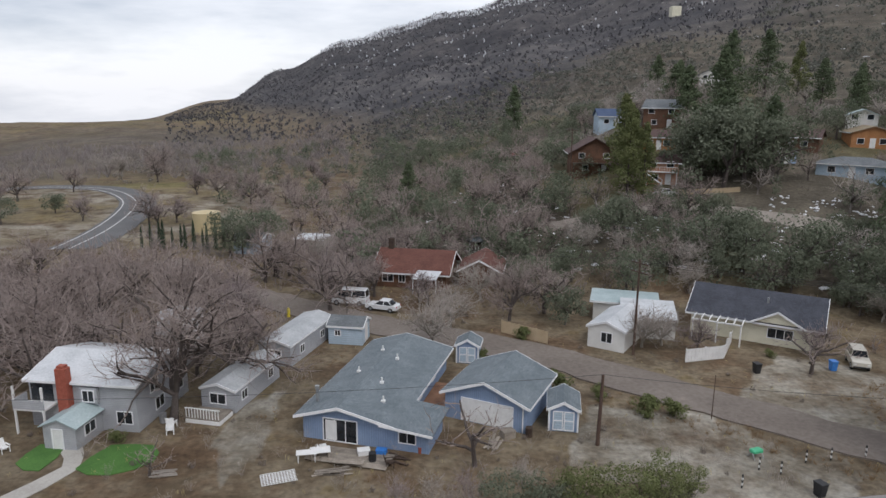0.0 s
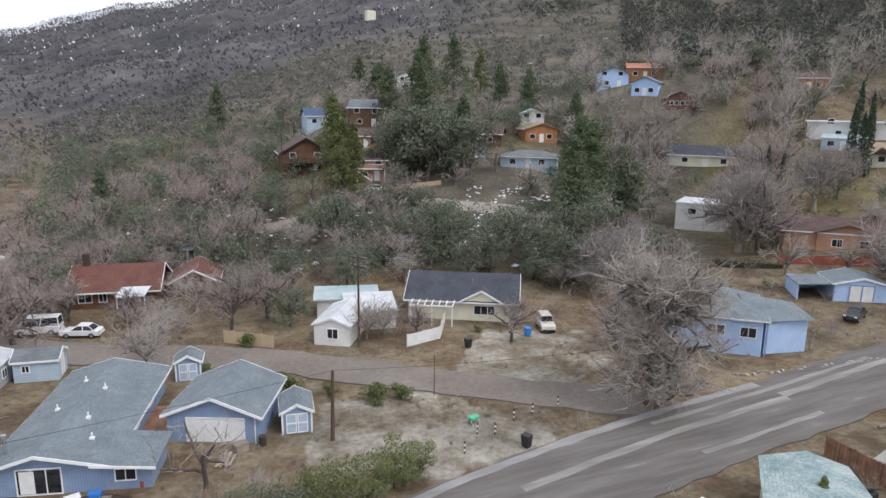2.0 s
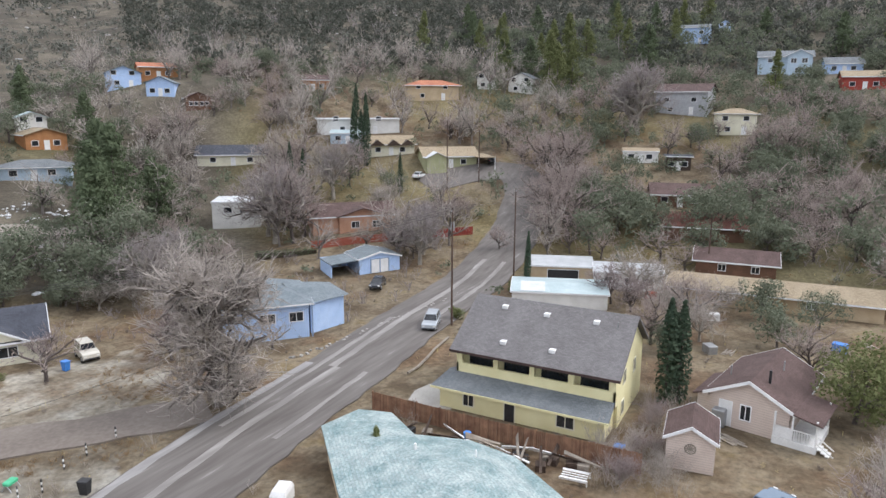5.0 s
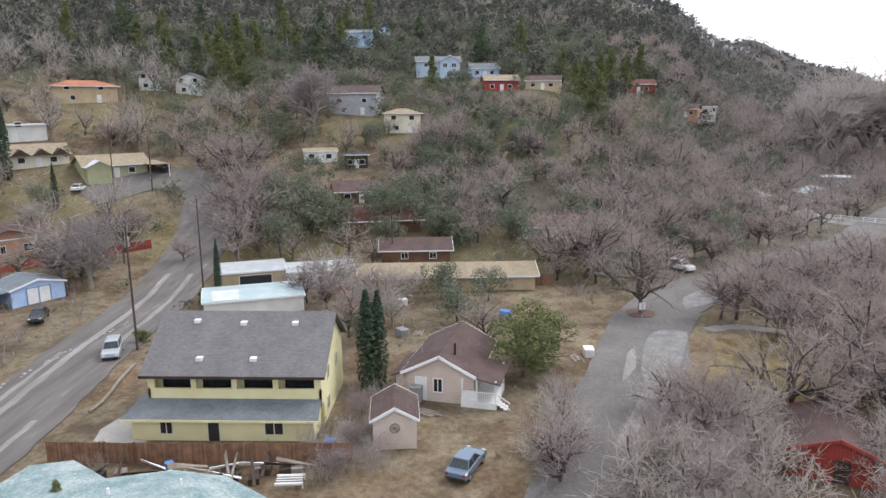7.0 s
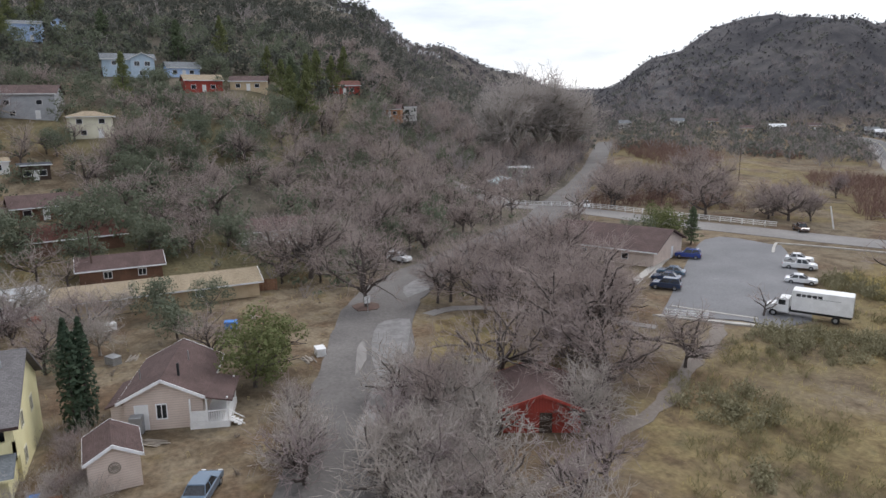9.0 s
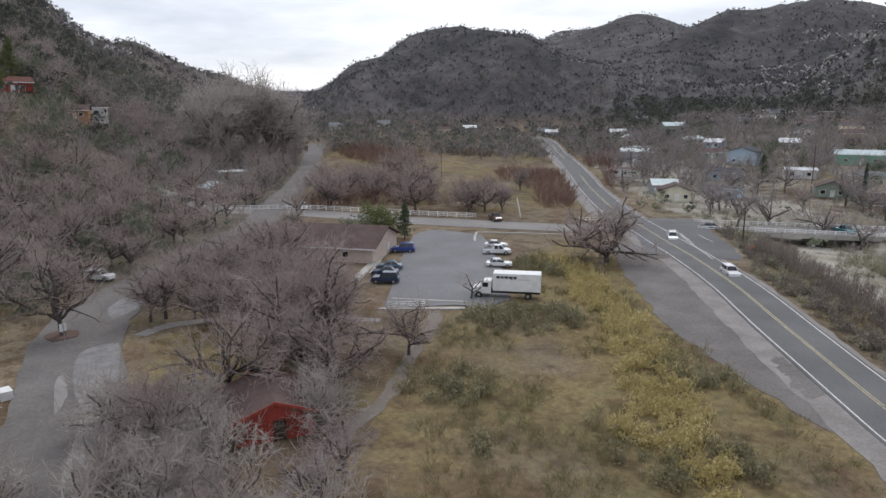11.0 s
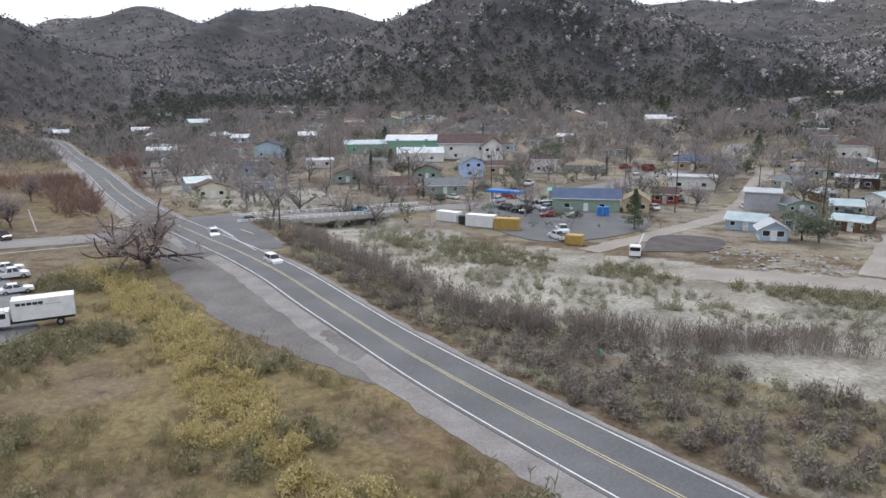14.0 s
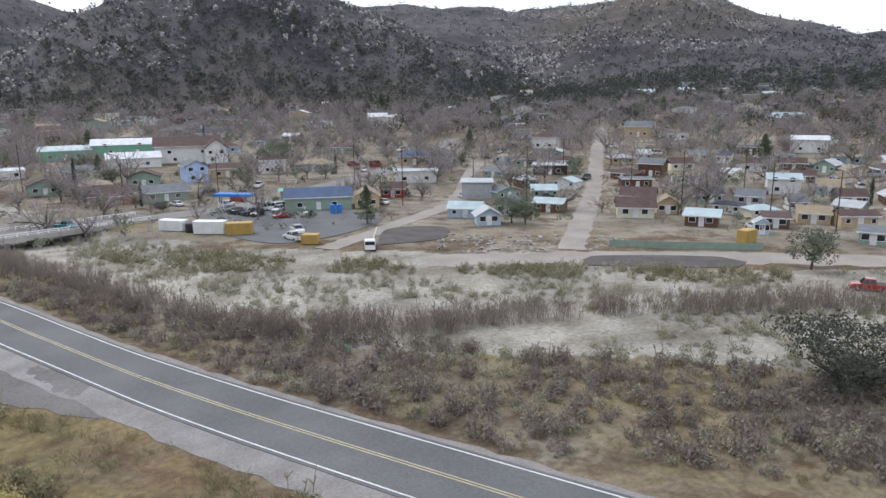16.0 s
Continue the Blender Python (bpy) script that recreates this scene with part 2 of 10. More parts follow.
DRYBRUSH = foliage("dry_brown_brush", (0.150, 0.125, 0.108), (0.215, 0.184, 0.160), (0.285, 0.248, 0.218), own=0.24)
# Dark mountain growth; its slight blue cast is haze put into the colour.
HAZY_FOREST = foliage("hazy_mountain_brush", (0.064, 0.064, 0.070), (0.092, 0.091, 0.099), (0.134, 0.130, 0.137), own=0.3)
# Paler and bluer for the farthest ridges: distance haze put into the leaf colour.
HAZY_FAR_FOREST = foliage("far_mountain_forest", (0.062, 0.066, 0.078), (0.084, 0.088, 0.100), (0.118, 0.120, 0.132), own=0.4)
FAROAKLEAF = foliage("far_slope_leaves", (0.050, 0.056, 0.046), (0.082, 0.088, 0.072), (0.125, 0.13, 0.108))
GREYROCK = surf("grey_granite", (0.20, 0.19, 0.182), (0.36, 0.342, 0.325), 0.5, 4, 0.92, 0.4, vary=0.2)
HILLBRUSH = foliage("hillside_dry_brush", (0.15, 0.132, 0.112), (0.22, 0.198, 0.17), (0.31, 0.285, 0.25))
CHAPARRAL = foliage("chaparral_leaves", (0.092, 0.097, 0.082), (0.142, 0.146, 0.125), (0.205, 0.205, 0.178))
REDTWIG = foliage("red_stemmed_brush", (0.14, 0.088, 0.072), (0.20, 0.13, 0.108), (0.27, 0.185, 0.155), thin=0.3)
TWIG_WHITE = foliage("white_cottonwood_twigs", (0.32, 0.288, 0.262), (0.41, 0.373, 0.345), (0.50, 0.462, 0.435), thin=0.35)
TWIG_GREY = foliage("grey_bare_twigs", (0.19, 0.165, 0.158), (0.275, 0.243, 0.235), (0.365, 0.33, 0.32), thin=0.3)
BROWNGRASS = foliage("orange_brown_grass", (0.17, 0.105, 0.052), (0.255, 0.168, 0.088), (0.34, 0.24, 0.135))
OLIVEGRASS = foliage("olive_grass", (0.15, 0.135, 0.068), (0.215, 0.195, 0.105), (0.29, 0.265, 0.155))
REEDS = foliage("bare_willow_stems", (0.17, 0.138, 0.12), (0.24, 0.20, 0.175), (0.31, 0.265, 0.235), thin=0.2)
ROCK = surf("pale_granite", (0.24, 0.23, 0.21), (0.42, 0.40, 0.37), 0.7, 6, 0.9, 0.4, vary=0.2)
SNOW = surf("old_snow", (0.72, 0.74, 0.78), (0.84, 0.85, 0.87), 0.7, 6, 0.7, 0.2)
LOTMAT = surf("pale_worn_lot_asphalt", (0.135, 0.135, 0.14), (0.195, 0.194, 0.198), 0.12, 4, 0.9, 0.12, c3=(0.25, 0.247, 0.245))
ASPHALT = surf("grey_asphalt", (0.088, 0.088, 0.090), (0.132, 0.131, 0.131), 0.12, 5, 0.9, 0.15, c3=(0.158, 0.155, 0.15))
OLDROAD = surf("worn_dusty_asphalt", (0.16, 0.15, 0.142), (0.235, 0.222, 0.21), 0.10, 2.5, 0.92, 0.2, c3=(0.30, 0.285, 0.265))
STREETMAT = surf("streaked_dusty_asphalt", (0.098, 0.086, 0.078), (0.150, 0.136, 0.126), 0.8, 2.2, 0.92, 0.15, c3=(0.26, 0.245, 0.232), stretch=(0.10, 0.9, 1))
LANEMAT = surf("pale_patched_lane", (0.20, 0.19, 0.185), (0.30, 0.29, 0.282), 0.5, 2.0, 0.8, 0.1, c3=(0.42, 0.41, 0.40), stretch=(0.16, 0.8, 1))
TURNOUT = surf("dark_gravel_turnout", (0.105, 0.096, 0.090), (0.165, 0.153, 0.143), 0.15, 3, 0.95, 0.25, c3=(0.21, 0.195, 0.18))
STREAK = surf("dusty_street_streak", (0.18, 0.167, 0.156), (0.27, 0.255, 0.24), 0.5, 2.0, 0.9, 0.1, c3=(0.33, 0.315, 0.30), stretch=(0.12, 0.9, 1))
REDLITTER = surf("brown_leaf_litter", (0.075, 0.045, 0.034), (0.14, 0.09, 0.07), 0.8, 6, 0.95, 0.4)
SHOULDER = surf("gravel_shoulder", (0.17, 0.155, 0.145), (0.26, 0.245, 0.23), 0.3, 4, 0.95, 0.3)
DIRTROAD = surf("packed_dirt", (0.13, 0.107, 0.09), (0.195, 0.167, 0.143), 0.12, 2.5, 0.95, 0.2, c3=(0.24, 0.205, 0.172))
PALEDIRT = surf("pale_sandy_dirt", (0.225, 0.195, 0.165), (0.315, 0.285, 0.25), 0.15, 2.5, 0.95, 0.3)
WETPAVE = surf("smooth_pale_pavement", (0.125, 0.117, 0.112), (0.205, 0.196, 0.19), 0.5, 2, 0.6, 0.1)
LAWN = surf("green_lawn", (0.045, 0.12, 0.022), (0.075, 0.18, 0.035), 0.6, 9, 0.95, 0.4)
LINE_W = surf("white_road_paint", (0.50, 0.50, 0.49), (0.68, 0.68, 0.66), 0.6, 5, 0.8, 0.05)
LINE_Y = surf("yellow_road_paint", (0.34, 0.30, 0.17), (0.47, 0.42, 0.26), 0.6, 5, 0.8, 0.05)
DARKSLAB = surf("dark_foundation_slab", (0.055, 0.046, 0.042), (0.10, 0.088, 0.08), 0.3, 5, 0.95, 0.3)
BLUEPLASTIC = surf("blue_plastic", (0.03, 0.16, 0.50), (0.05, 0.22, 0.60), 3, 12, 0.4, 0)
YELCONT = surf("ochre_painted_steel", (0.36, 0.23, 0.055), (0.46, 0.31, 0.09), 1, 8, 0.6, 0.1)
GREENSHEET = surf("bright_green_plastic", (0.05, 0.36, 0.18), (0.08, 0.46, 0.25), 2, 8, 0.5, 0)
SIGNYEL = surf("yellow_sign", (0.55, 0.44, 0.04), (0.65, 0.52, 0.06), 2, 8, 0.5, 0)
ORANGE = surf("orange_plastic", (0.60, 0.14, 0.03), (0.7, 0.2, 0.05), 2, 8, 0.5, 0)
TANKPAINT = surf("tan_tank_paint", (0.46, 0.37, 0.20), (0.54, 0.45, 0.27), 0.5, 6, 0.6, 0.05)
CABLE = surf("cable_black", (0.02, 0.02, 0.02), (0.035, 0.035, 0.035), 1, 5, 0.6, 0)

# ---- mesh kit ----
class Mesh:
    """Collects vertices and faces of one part."""

    def __init__(self):
        self.v, self.f = [], []

    def add(self, verts, faces):
        k = len(self.v)
        self.v += [tuple(p) for p in verts]
        self.f += [tuple(i + k for i in q) for q in faces]
        return self

    def box(self, x0, y0, z0, x1, y1, z1):
        v = [(x, y, z) for z in (z0, z1) for x, y in ((x0, y0), (x1, y0), (x1, y1), (x0, y1))]
        return self.add(v, [(3, 2, 1, 0), (4, 5, 6, 7), (0, 1, 5, 4), (1, 2, 6, 5), (2, 3, 7, 6), (3, 0, 4, 7)])

    def bevel_box(self, x0, y0, z0, x1, y1, z1, b=0.05):
        """A box with chamfered upright and upper edges."""
        rings = []
        for z, s in ((z0, 0.0), (z1 - b, 0.0), (z1, b)):
            a0, a1, c0, c1 = x0 + s, x1 - s, y0 + s, y1 - s
            rings.append([(a0 + b, c0, z), (a1 - b, c0, z), (a1, c0 + b, z), (a1, c1 - b, z), (a1 - b, c1, z), (a0 + b, c1, z), (a0, c1 - b, z), (a0, c0 + b, z)])
        return self.loft(rings)

    def loft(self, rings, caps=True):
        n = len(rings[0])
        v = [p for r in rings for p in r]
        f = []
        for i in range(len(rings) - 1):
            for j in range(n):
                a, b = i * n + j, i * n + (j + 1) % n
                f.append((a, b, b + n, a + n))
        if caps:
            f.append(tuple(reversed(range(n))))
            f.append(tuple(range((len(rings) - 1) * n, len(rings) * n)))
        return self.add(v, f)

    def tube(self, p0, p1, r0, r1=None, n=8):
        p0, p1 = Vector(p0), Vector(p1)
        r1 = r0 if r1 is None else r1
        d = (p1 - p0).normalized()
        u = d.orthogonal().normalized()
        w = d.cross(u)
        rings = [[tuple(p + (u * math.cos(a) + w * math.sin(a)) * r) for a in (2 * math.pi * i / n for i in range(n))] for p, r in ((p0, r0), (p1, r1))]
        return self.loft(rings)

    def slab(self, quad, thick):
        """A flat board: four corners and its thickness downwards along its normal."""
        q = [Vector(p) for p in quad]
        n = (q[1] - q[0]).cross(q[3] - q[0]).normalized() * abs(thick)
        if n.z < 0:
            n, q = -n, q[::-1]
        return self.loft([[p - n for p in q], q])

    def data(self, name, uv=False):
        me = bpy.data.meshes.new(name)
        me.from_pydata(self.v, [], self.f)
        if uv:
            layer = me.uv_layers.new(name="flat")
            for poly in me.polygons:
                nn = poly.normal
                u = Vector((0, 0, 1)).cross(nn)
                u = u.normalized() if u.length > 0.05 else Vector((1, 0, 0))
                w = nn.cross(u)
                for li in poly.loop_indices:
                    p = me.vertices[me.loops[li].vertex_index].co
                    layer.data[li].uv = (p.dot(u), p.dot(w))
        return me


def part(name, mesh, material, parent=None, label="", uv=False, smooth=False):
    """Links one part as ONE mesh object under a thing or under a part."""
    me = mesh.data(name, uv) if isinstance(mesh, Mesh) else mesh
    if not me.materials:
        me.materials.append(material)
    if smooth:
        me.shade_smooth()
    ob = new(name, me)
    ob.parent = parent
    if label:
        tagged(ob, label)
    return ob


def thing(name, x, y, z, rz, label, category, group="", kind=""):
    ob = new(name)
    ob.empty_display_size = 0.3
    ob.matrix_basis = pose(x, y, z, 0, 0, rz)
    return tagged(ob, label, category, group, kind)


def quad_mesh(name, V, Q, material, smooth=False):
    """A mesh straight from arrays of vertices and quads."""
    V, Q = np.ascontiguousarray(V, dtype=np.float32), np.ascontiguousarray(Q, dtype=np.int32)
    me = bpy.data.meshes.new(name)
    me.vertices.add(len(V))
    me.vertices.foreach_set("co", V.ravel())
    me.loops.add(len(Q) * 4)
    me.loops.foreach_set("vertex_index", Q.ravel())
    me.polygons.add(len(Q))
    me.polygons.foreach_set("loop_start", np.arange(0, len(Q) * 4, 4, dtype=np.int32))
    me.update(calc_edges=True)
    if smooth:
        me.shade_smooth()
    me.materials.append(material)
    return me


def spread(template, places):
    """Copies of a template (V, Q) joined into one pair of arrays. places: rows of x, y, z, size, height factor, turn."""
    V, Q = template
    P = np.asarray(places, dtype=float)
    c, s = np.cos(P[:, 5]), np.sin(P[:, 5])
    x = (V[None, :, 0] * c[:, None] - V[None, :, 1] * s[:, None]) * P[:, 3:4] + P[:, 0:1]
    y = (V[None, :, 0] * s[:, None] + V[None, :, 1] * c[:, None]) * P[:, 3:4] + P[:, 1:2]
    z = V[None, :, 2] * P[:, 3:4] * P[:, 4:5] + P[:, 2:3]
    VV = np.stack([x, y, z], -1).reshape(-1, 3)
    QQ = (Q[None] + (np.arange(len(P)) * len(V))[:, None, None]).reshape(-1, 4)
    return VV, QQ


def join_arrays(pairs):
    k, vs, qs = 0, [], []
    for V, Q in pairs:
        vs.append(V)
        qs.append(Q + k)
        k += len(V)
    return np.concatenate(vs), np.concatenate(qs)


# ---- the lie of the land ----
PROFILES = {}


def profile(az, *pairs):
    """Height of the ground along one bearing (degrees to the left of north): distance, height."""
    PROFILES[az] = pairs


profile(40, (0, 0), (220, 0), (400, -6), (900, -34), (2000, -82), (4500, -165))
profile(34, (0, 0), (220, 0), (400, -6), (900, -34), (2000, -82), (4500, -165))
profile(30, (0, 0), (220, 0), (400, -3), (800, -10), (1000, -16), (2000, -70), (4500, -215))
profile(24, (0, 0), (230, 0), (400, -2), (700, -6), (900, -1), (1200, -20), (2500, -60), (4500, -120))
profile(18, (0, 0), (230, 0), (400, -1), (700, -5), (850, 0), (1100, 0), (1700, 10), (2500, 0))
profile(13, (0, 0), (220, 0), (380, 0), (600, 4), (900, 22), (1700, 88), (2500, 70))
profile(8, (0, 0), (150, 0), (280, 2), (420, 9), (700, 34), (1700, 153), (2500, 130))
profile(0, (0, 0), (118, 0), (200, 6), (350, 15), (700, 62), (1700, 222), (2500, 200))
profile(-8, (0, 0), (105, 0), (130, 5), (200, 14), (350, 30), (700, 85), (1700, 285), (2500, 260))
profile(-18, (0, 0), (100, 0), (120, 5), (140, 9), (180, 22), (270, 33), (700, 106), (1500, 330), (2500, 330))
profile(-30, (0, 0), (100, 0), (128, 6), (135, 9), (152, 13), (220, 28), (300, 40), (600, 100), (1300, 330), (2500, 330))
profile(-42, (0, 0), (100, 0), (125, 1.5), (145, 4), (175, 11), (205, 33), (300, 50), (600, 115), (1200, 330), (2500, 330))
profile(-56, (0, 0), (95, 0), (112, 1), (130, 3.5), (165, 12), (230, 36), (300, 52), (600, 120), (1100, 330), (2500, 330))
profile(-68, (0, 0), (105, 0), (135, 4), (165, 13), (230, 35), (300, 52), (600, 125), (1000, 300), (2500, 300))
profile(-82, (0, 0), (112, 0), (150, 8), (185, 20), (225, 33), (300, 57), (600, 130), (950, 270), (2500, 250))
profile(-96, (0, 0), (116, 0), (150, 8), (190, 20.5), (225, 33), (250, 40), (290, 53), (450, 92), (850, 200), (1500, 200))
profile(-105, (0, 0), (130, 0), (170, 7), (230, 24), (270, 38), (450, 72), (800, 146), (1400, 130))
profile(-111, (0, 0), (150, 0), (220, 8), (330, 24), (550, 60), (800, 96), (1400, 80))
profile(-118, (0, 0), (240, 0), (350, 8), (600, 30), (900, 61), (1400, 50))
profile(-124.5, (0, 0), (240, 0), (400, 6), (700, 16), (1500, 60), (2500, 40))
profile(-129, (0, 0), (240, 0), (400, 8), (600, 24), (1000, 82), (1500, 60))
profile(-134, (0, 0), (240, 0), (400, 5), (600, 20), (1000, 92), (1500, 80))
profile(-141, (0, 0), (240, 0), (400, 2), (540, 6), (660, 20), (1000, 88), (1200, 130), (1500, 120))
profile(-146, (0, 0), (240, 0), (400, 2), (540, 6), (700, 24), (1000, 66), (1200, 128), (1500, 182), (1800, 180))
profile(-152, (0, 0), (240, 1), (400, 8), (650, 30), (1400, 194), (1800, 160))
profile(-158, (0, 0), (240, 1), (400, 16), (650, 30), (1000, 80), (1500, 172), (1900, 160))
profile(-164, (0, 0), (220, 1), (280, 5), (400, 16), (620, 30), (900, 60), (1500, 190), (1900, 180))
profile(-172, (0, 0), (210, 0), (275, 5), (400, 17), (600, 28), (1000, 85), (1500, 165))
profile(-182, (0, 0), (200, 0), (275, 5), (400, 17), (560, 28), (900, 170), (1400, 170))
profile(-192, (0, 0), (200, 0), (275, 5), (400, 17), (560, 26), (900, 85), (1100, 120), (1500, 222))
profile(-200, (0, 0), (200, 0), (275, 6), (400, 18), (560, 24), (850, 44), (1050, 88), (1500, 212))
profile(-207, (0, 0), (200, 0), (275, 6), (380, 16), (500, 24), (850, 48), (1050, 90), (1500, 214))
profile(-216, (0, 0), (190, 0), (275, 6), (360, 16), (480, 27), (900, 88), (1500, 225))
profile(-223, (0, 0), (190, 0), (275, 6), (360, 15), (480, 27), (900, 80), (1500, 162))
profile(-229, (0, 0), (190, 0), (275, 6), (360, 14), (480, 26), (900, 70), (1500, 122))
profile(-260, (0, 0), (190, 0), (360, 8), (900, 30), (1500, 60))
profile(-300, (0, 0), (200, 0), (400, 4), (900, 20), (1500, 20))

_AZ = np.array(sorted(PROFILES))
_DD = np.concatenate([np.arange(0, 400, 4.0), np.geomspace(400, 4600, 120)])
_TAB = np.stack([np.interp(_DD, *zip(*PROFILES[a])) for a in _AZ])
_TAB = np.concatenate([_TAB[-1:], _TAB, _TAB[:1]])
_AZ = np.concatenate([[_AZ[-1] - 360], _AZ, [_AZ[0] + 360]])


def waves(x, y, seed, n=7, base=1.0):
    """Smooth unevenness between -1 and 1, made of crossing waves."""
    r = np.random.RandomState(seed)
    out = 0
    for i in range(n):
        k = base * (0.6 + 1.9 * r.rand())
        a = r.rand() * 6.283
        out = out + np.sin(k * (x * np.cos(a) + y * np.sin(a)) + r.rand() * 6.283)
    return out / n * 1.6


# crests that stand before the farther slopes: distance, foot before it, foot behind it, bearing and angle of rise from the hovering height
RIDGES = (
    (720, 250, 170, ((-161, -2), (-164, 2.6), (-166.8, 5.0), (-169, 6.4), (-171.7, 7.8), (-177, 9.2), (-183, 9.0), (-188.4, 7.4), (-192.5, 6.0), (-197, 4.3), (-200.5, 2.8), (-203, 1.8), (-208, -2))),
    (880, 280, 160, ((-122, -2), (-125, 1.0), (-128.7, 3.1), (-132.3, 4.8), (-136, 5.9), (-140, 6.7), (-142.3, 6.4), (-144.7, 4.9), (-148, 3.4), (-153, 1.0), (-156, -2))),
    (1120, 330, 170, ((-149, -2), (-152, 4.0), (-154.3, 5.1), (-159.8, 6.6), (-164.4, 7.5), (-167.1, 7.0), (-169.8, 6.4), (-175, 4.0))),
    (1080, 300, 150, ((-202, -2), (-204.5, 2.0), (-206.4, 3.6), (-208.9, 6.1), (-211.4, 7.5), (-214, 7.6), (-216.4, 6.6), (-218.9, 5.3), (-222.7, 4.3), (-226.4, 3.2), (-229, 2.1), (-236, -2))))


def crest(x, y, d, az, z):
    """Raises the ground to the crests."""
    for d0, before, behind, line in RIDGES:
        el = np.interp(-az, [-a for a, e in line], [e for a, e in line])
        at = d0 * (1 + 0.035 * np.sin(az * 0.55 + d0))
        top = 28 + at * np.tan(np.radians(el))
        u = np.where(d < at, (at - d) / before, (d - at) / behind)
        g = np.clip(1 - u, 0, 1)
        g = g * (0.55 + 0.45 * g * (2 - g))
        z = np.maximum(z, z + (top - z) * g)
    return z


def height(x, y):
    x, y = np.asarray(x, float), np.asarray(y, float)
    d = np.hypot(x, y)
    az = np.degrees(np.arctan2(-x, y))
    az = np.where(az > 40, az - 360, az)
    i = np.clip(np.searchsorted(_AZ, az) - 1, 0, len(_AZ) - 2)
    t = (az - _AZ[i]) / (_AZ[i + 1] - _AZ[i])
    t = t * t * (3 - 2 * t)
    j = np.clip(np.searchsorted(_DD, d) - 1, 0, len(_DD) - 2)
    s = np.clip((d - _DD[j]) / (_DD[j + 1] - _DD[j]), 0, 1)
    z = (1 - t) * ((1 - s) * _TAB[i, j] + s * _TAB[i, j + 1]) + t * ((1 - s) * _TAB[i + 1, j] + s * _TAB[i + 1, j + 1])
    z = crest(x, y, d, az, z)
    far = np.clip((d - 320) / 500, 0, 1)
    gully = far * (5.5 * waves(x, y, 5, 7, 0.018) + 2.5 * waves(x, y, 6, 7, 0.05)) * np.clip(z / 60, 0.1, 1.6)
    along, across = (x - 45) * 0.873 + (y + 164.5) * 0.488, (x - 45) * -0.488 + (y + 164.5) * 0.873
    z = z - 3.2 * np.exp(-(along / 12.0) ** 4) * np.exp(-(across / 26.0) ** 2)      # channel under the bridge
    swell = np.clip((d - 480) / 250, 0, 1) * np.clip((1450 - d) / 350, 0, 1) * np.clip(z / 80, 0, 1)
    gully = gully + swell * (9.0 * waves(x, y, 8, 6, 0.011) - 7.0 * np.abs(waves(x, y, 9, 6, 0.022)))      # spurs and gullies
    near = 0.12 * waves(x, y, 7, 6, 0.09) * np.clip((d - 30) / 60, 0, 1)
    return z + gully + near * 0.5


def ground(x, y):
    return float(height(x, y))


def polar(az, d):
    return -math.sin(radians(az)) * d, math.cos(radians(az)) * d

# ---- ground: one sheet out to the horizon ----
TAKEN = []        # circles that things and roads occupy


def segment_gap(x, y, pts):
    """Distance of points to a polyline."""
    best = np.full(np.shape(x), 1e9)
    for (ax, ay), (bx, by) in zip(pts[:-1], pts[1:]):
        dx, dy = bx - ax, by - ay
        t = np.clip(((x - ax) * dx + (y - ay) * dy) / (dx * dx + dy * dy), 0, 1)
        best = np.minimum(best, np.hypot(x - ax - t * dx, y - ay - t * dy))
    return best


HIGHWAY = [(-60, 6), (-42, -13.5), (-13.5, -44.1), (-6.1, -52), (3.1, -62), (14.4, -75), (25.2, -88.2), (38, -104.5), (52, -120), (64, -132), (92, -161), (126, -203), (166, -254), (220, -320), (284, -396), (330, -420)]
WASH_EDGE = [(-120, -10), (-70, -42), (-40, -60), (-14, -76), (4, -90), (20, -106), (38, -126), (56, -150), (100, -192), (160, -266)]
WILLOWS = [(-110, -54), (-72.4, -69.5), (-61, -72), (-50, -75), (-38.6, -76.5), (-27.4, -77.5), (-16.5, -78), (-3, -81), (7, -89), (20, -107), (34, -122), (45, -136)]
YARDS = [[(10, 48), (14, 60), (24, 56), (34, 47), (30, 43), (18, 42)], [(27, 60), (38, 73), (50, 66), (48, 56), (36, 52)], [(-14, 50), (-14, 62), (-18, 60), (-19, 50), (-16, 44)], [(-30, -112), (-52, -124), (-60, -112), (-44, -100)]]
WASH_FAR = [(-150, -50), (-98, -80), (-60, -98), (-30, -116), (8, -134), (28, -158), (40, -176), (70, -215), (120, -280)]


def inside(x, y, poly):
    c = np.zeros(np.shape(x), bool)
    for (ax, ay), (bx, by) in zip(poly, poly[1:] + poly[:1]):
        hit = ((ay > y) != (by > y)) & (x < (bx - ax) * (y - ay) / ((by - ay) if by != ay else 1e-9) + ax)
        c ^= hit
    return c


def soft(v, lo, hi):
    return np.clip((v - lo) / (hi - lo), 0, 1)


WASH = WASH_EDGE + WASH_FAR[::-1]
FIELD = [(-8, -38), (4, -52), (30, -80), (56, -110), (66, -120), (80, -118), (74, -92), (58, -76), (60, -66), (52, -46), (36, -26), (10, -14)]


GRASS_BANK = [(80, -31), (80, -41), (68, -45), (58, -38.5), (59, -25), (69, -26.5)]
YELLOW_BAND = [(70, -103), (58, -92), (48, -82.5), (36, -69), (27.5, -58.5), (18.5, -48), (9, -39), (0, -31), (-8, -25)]


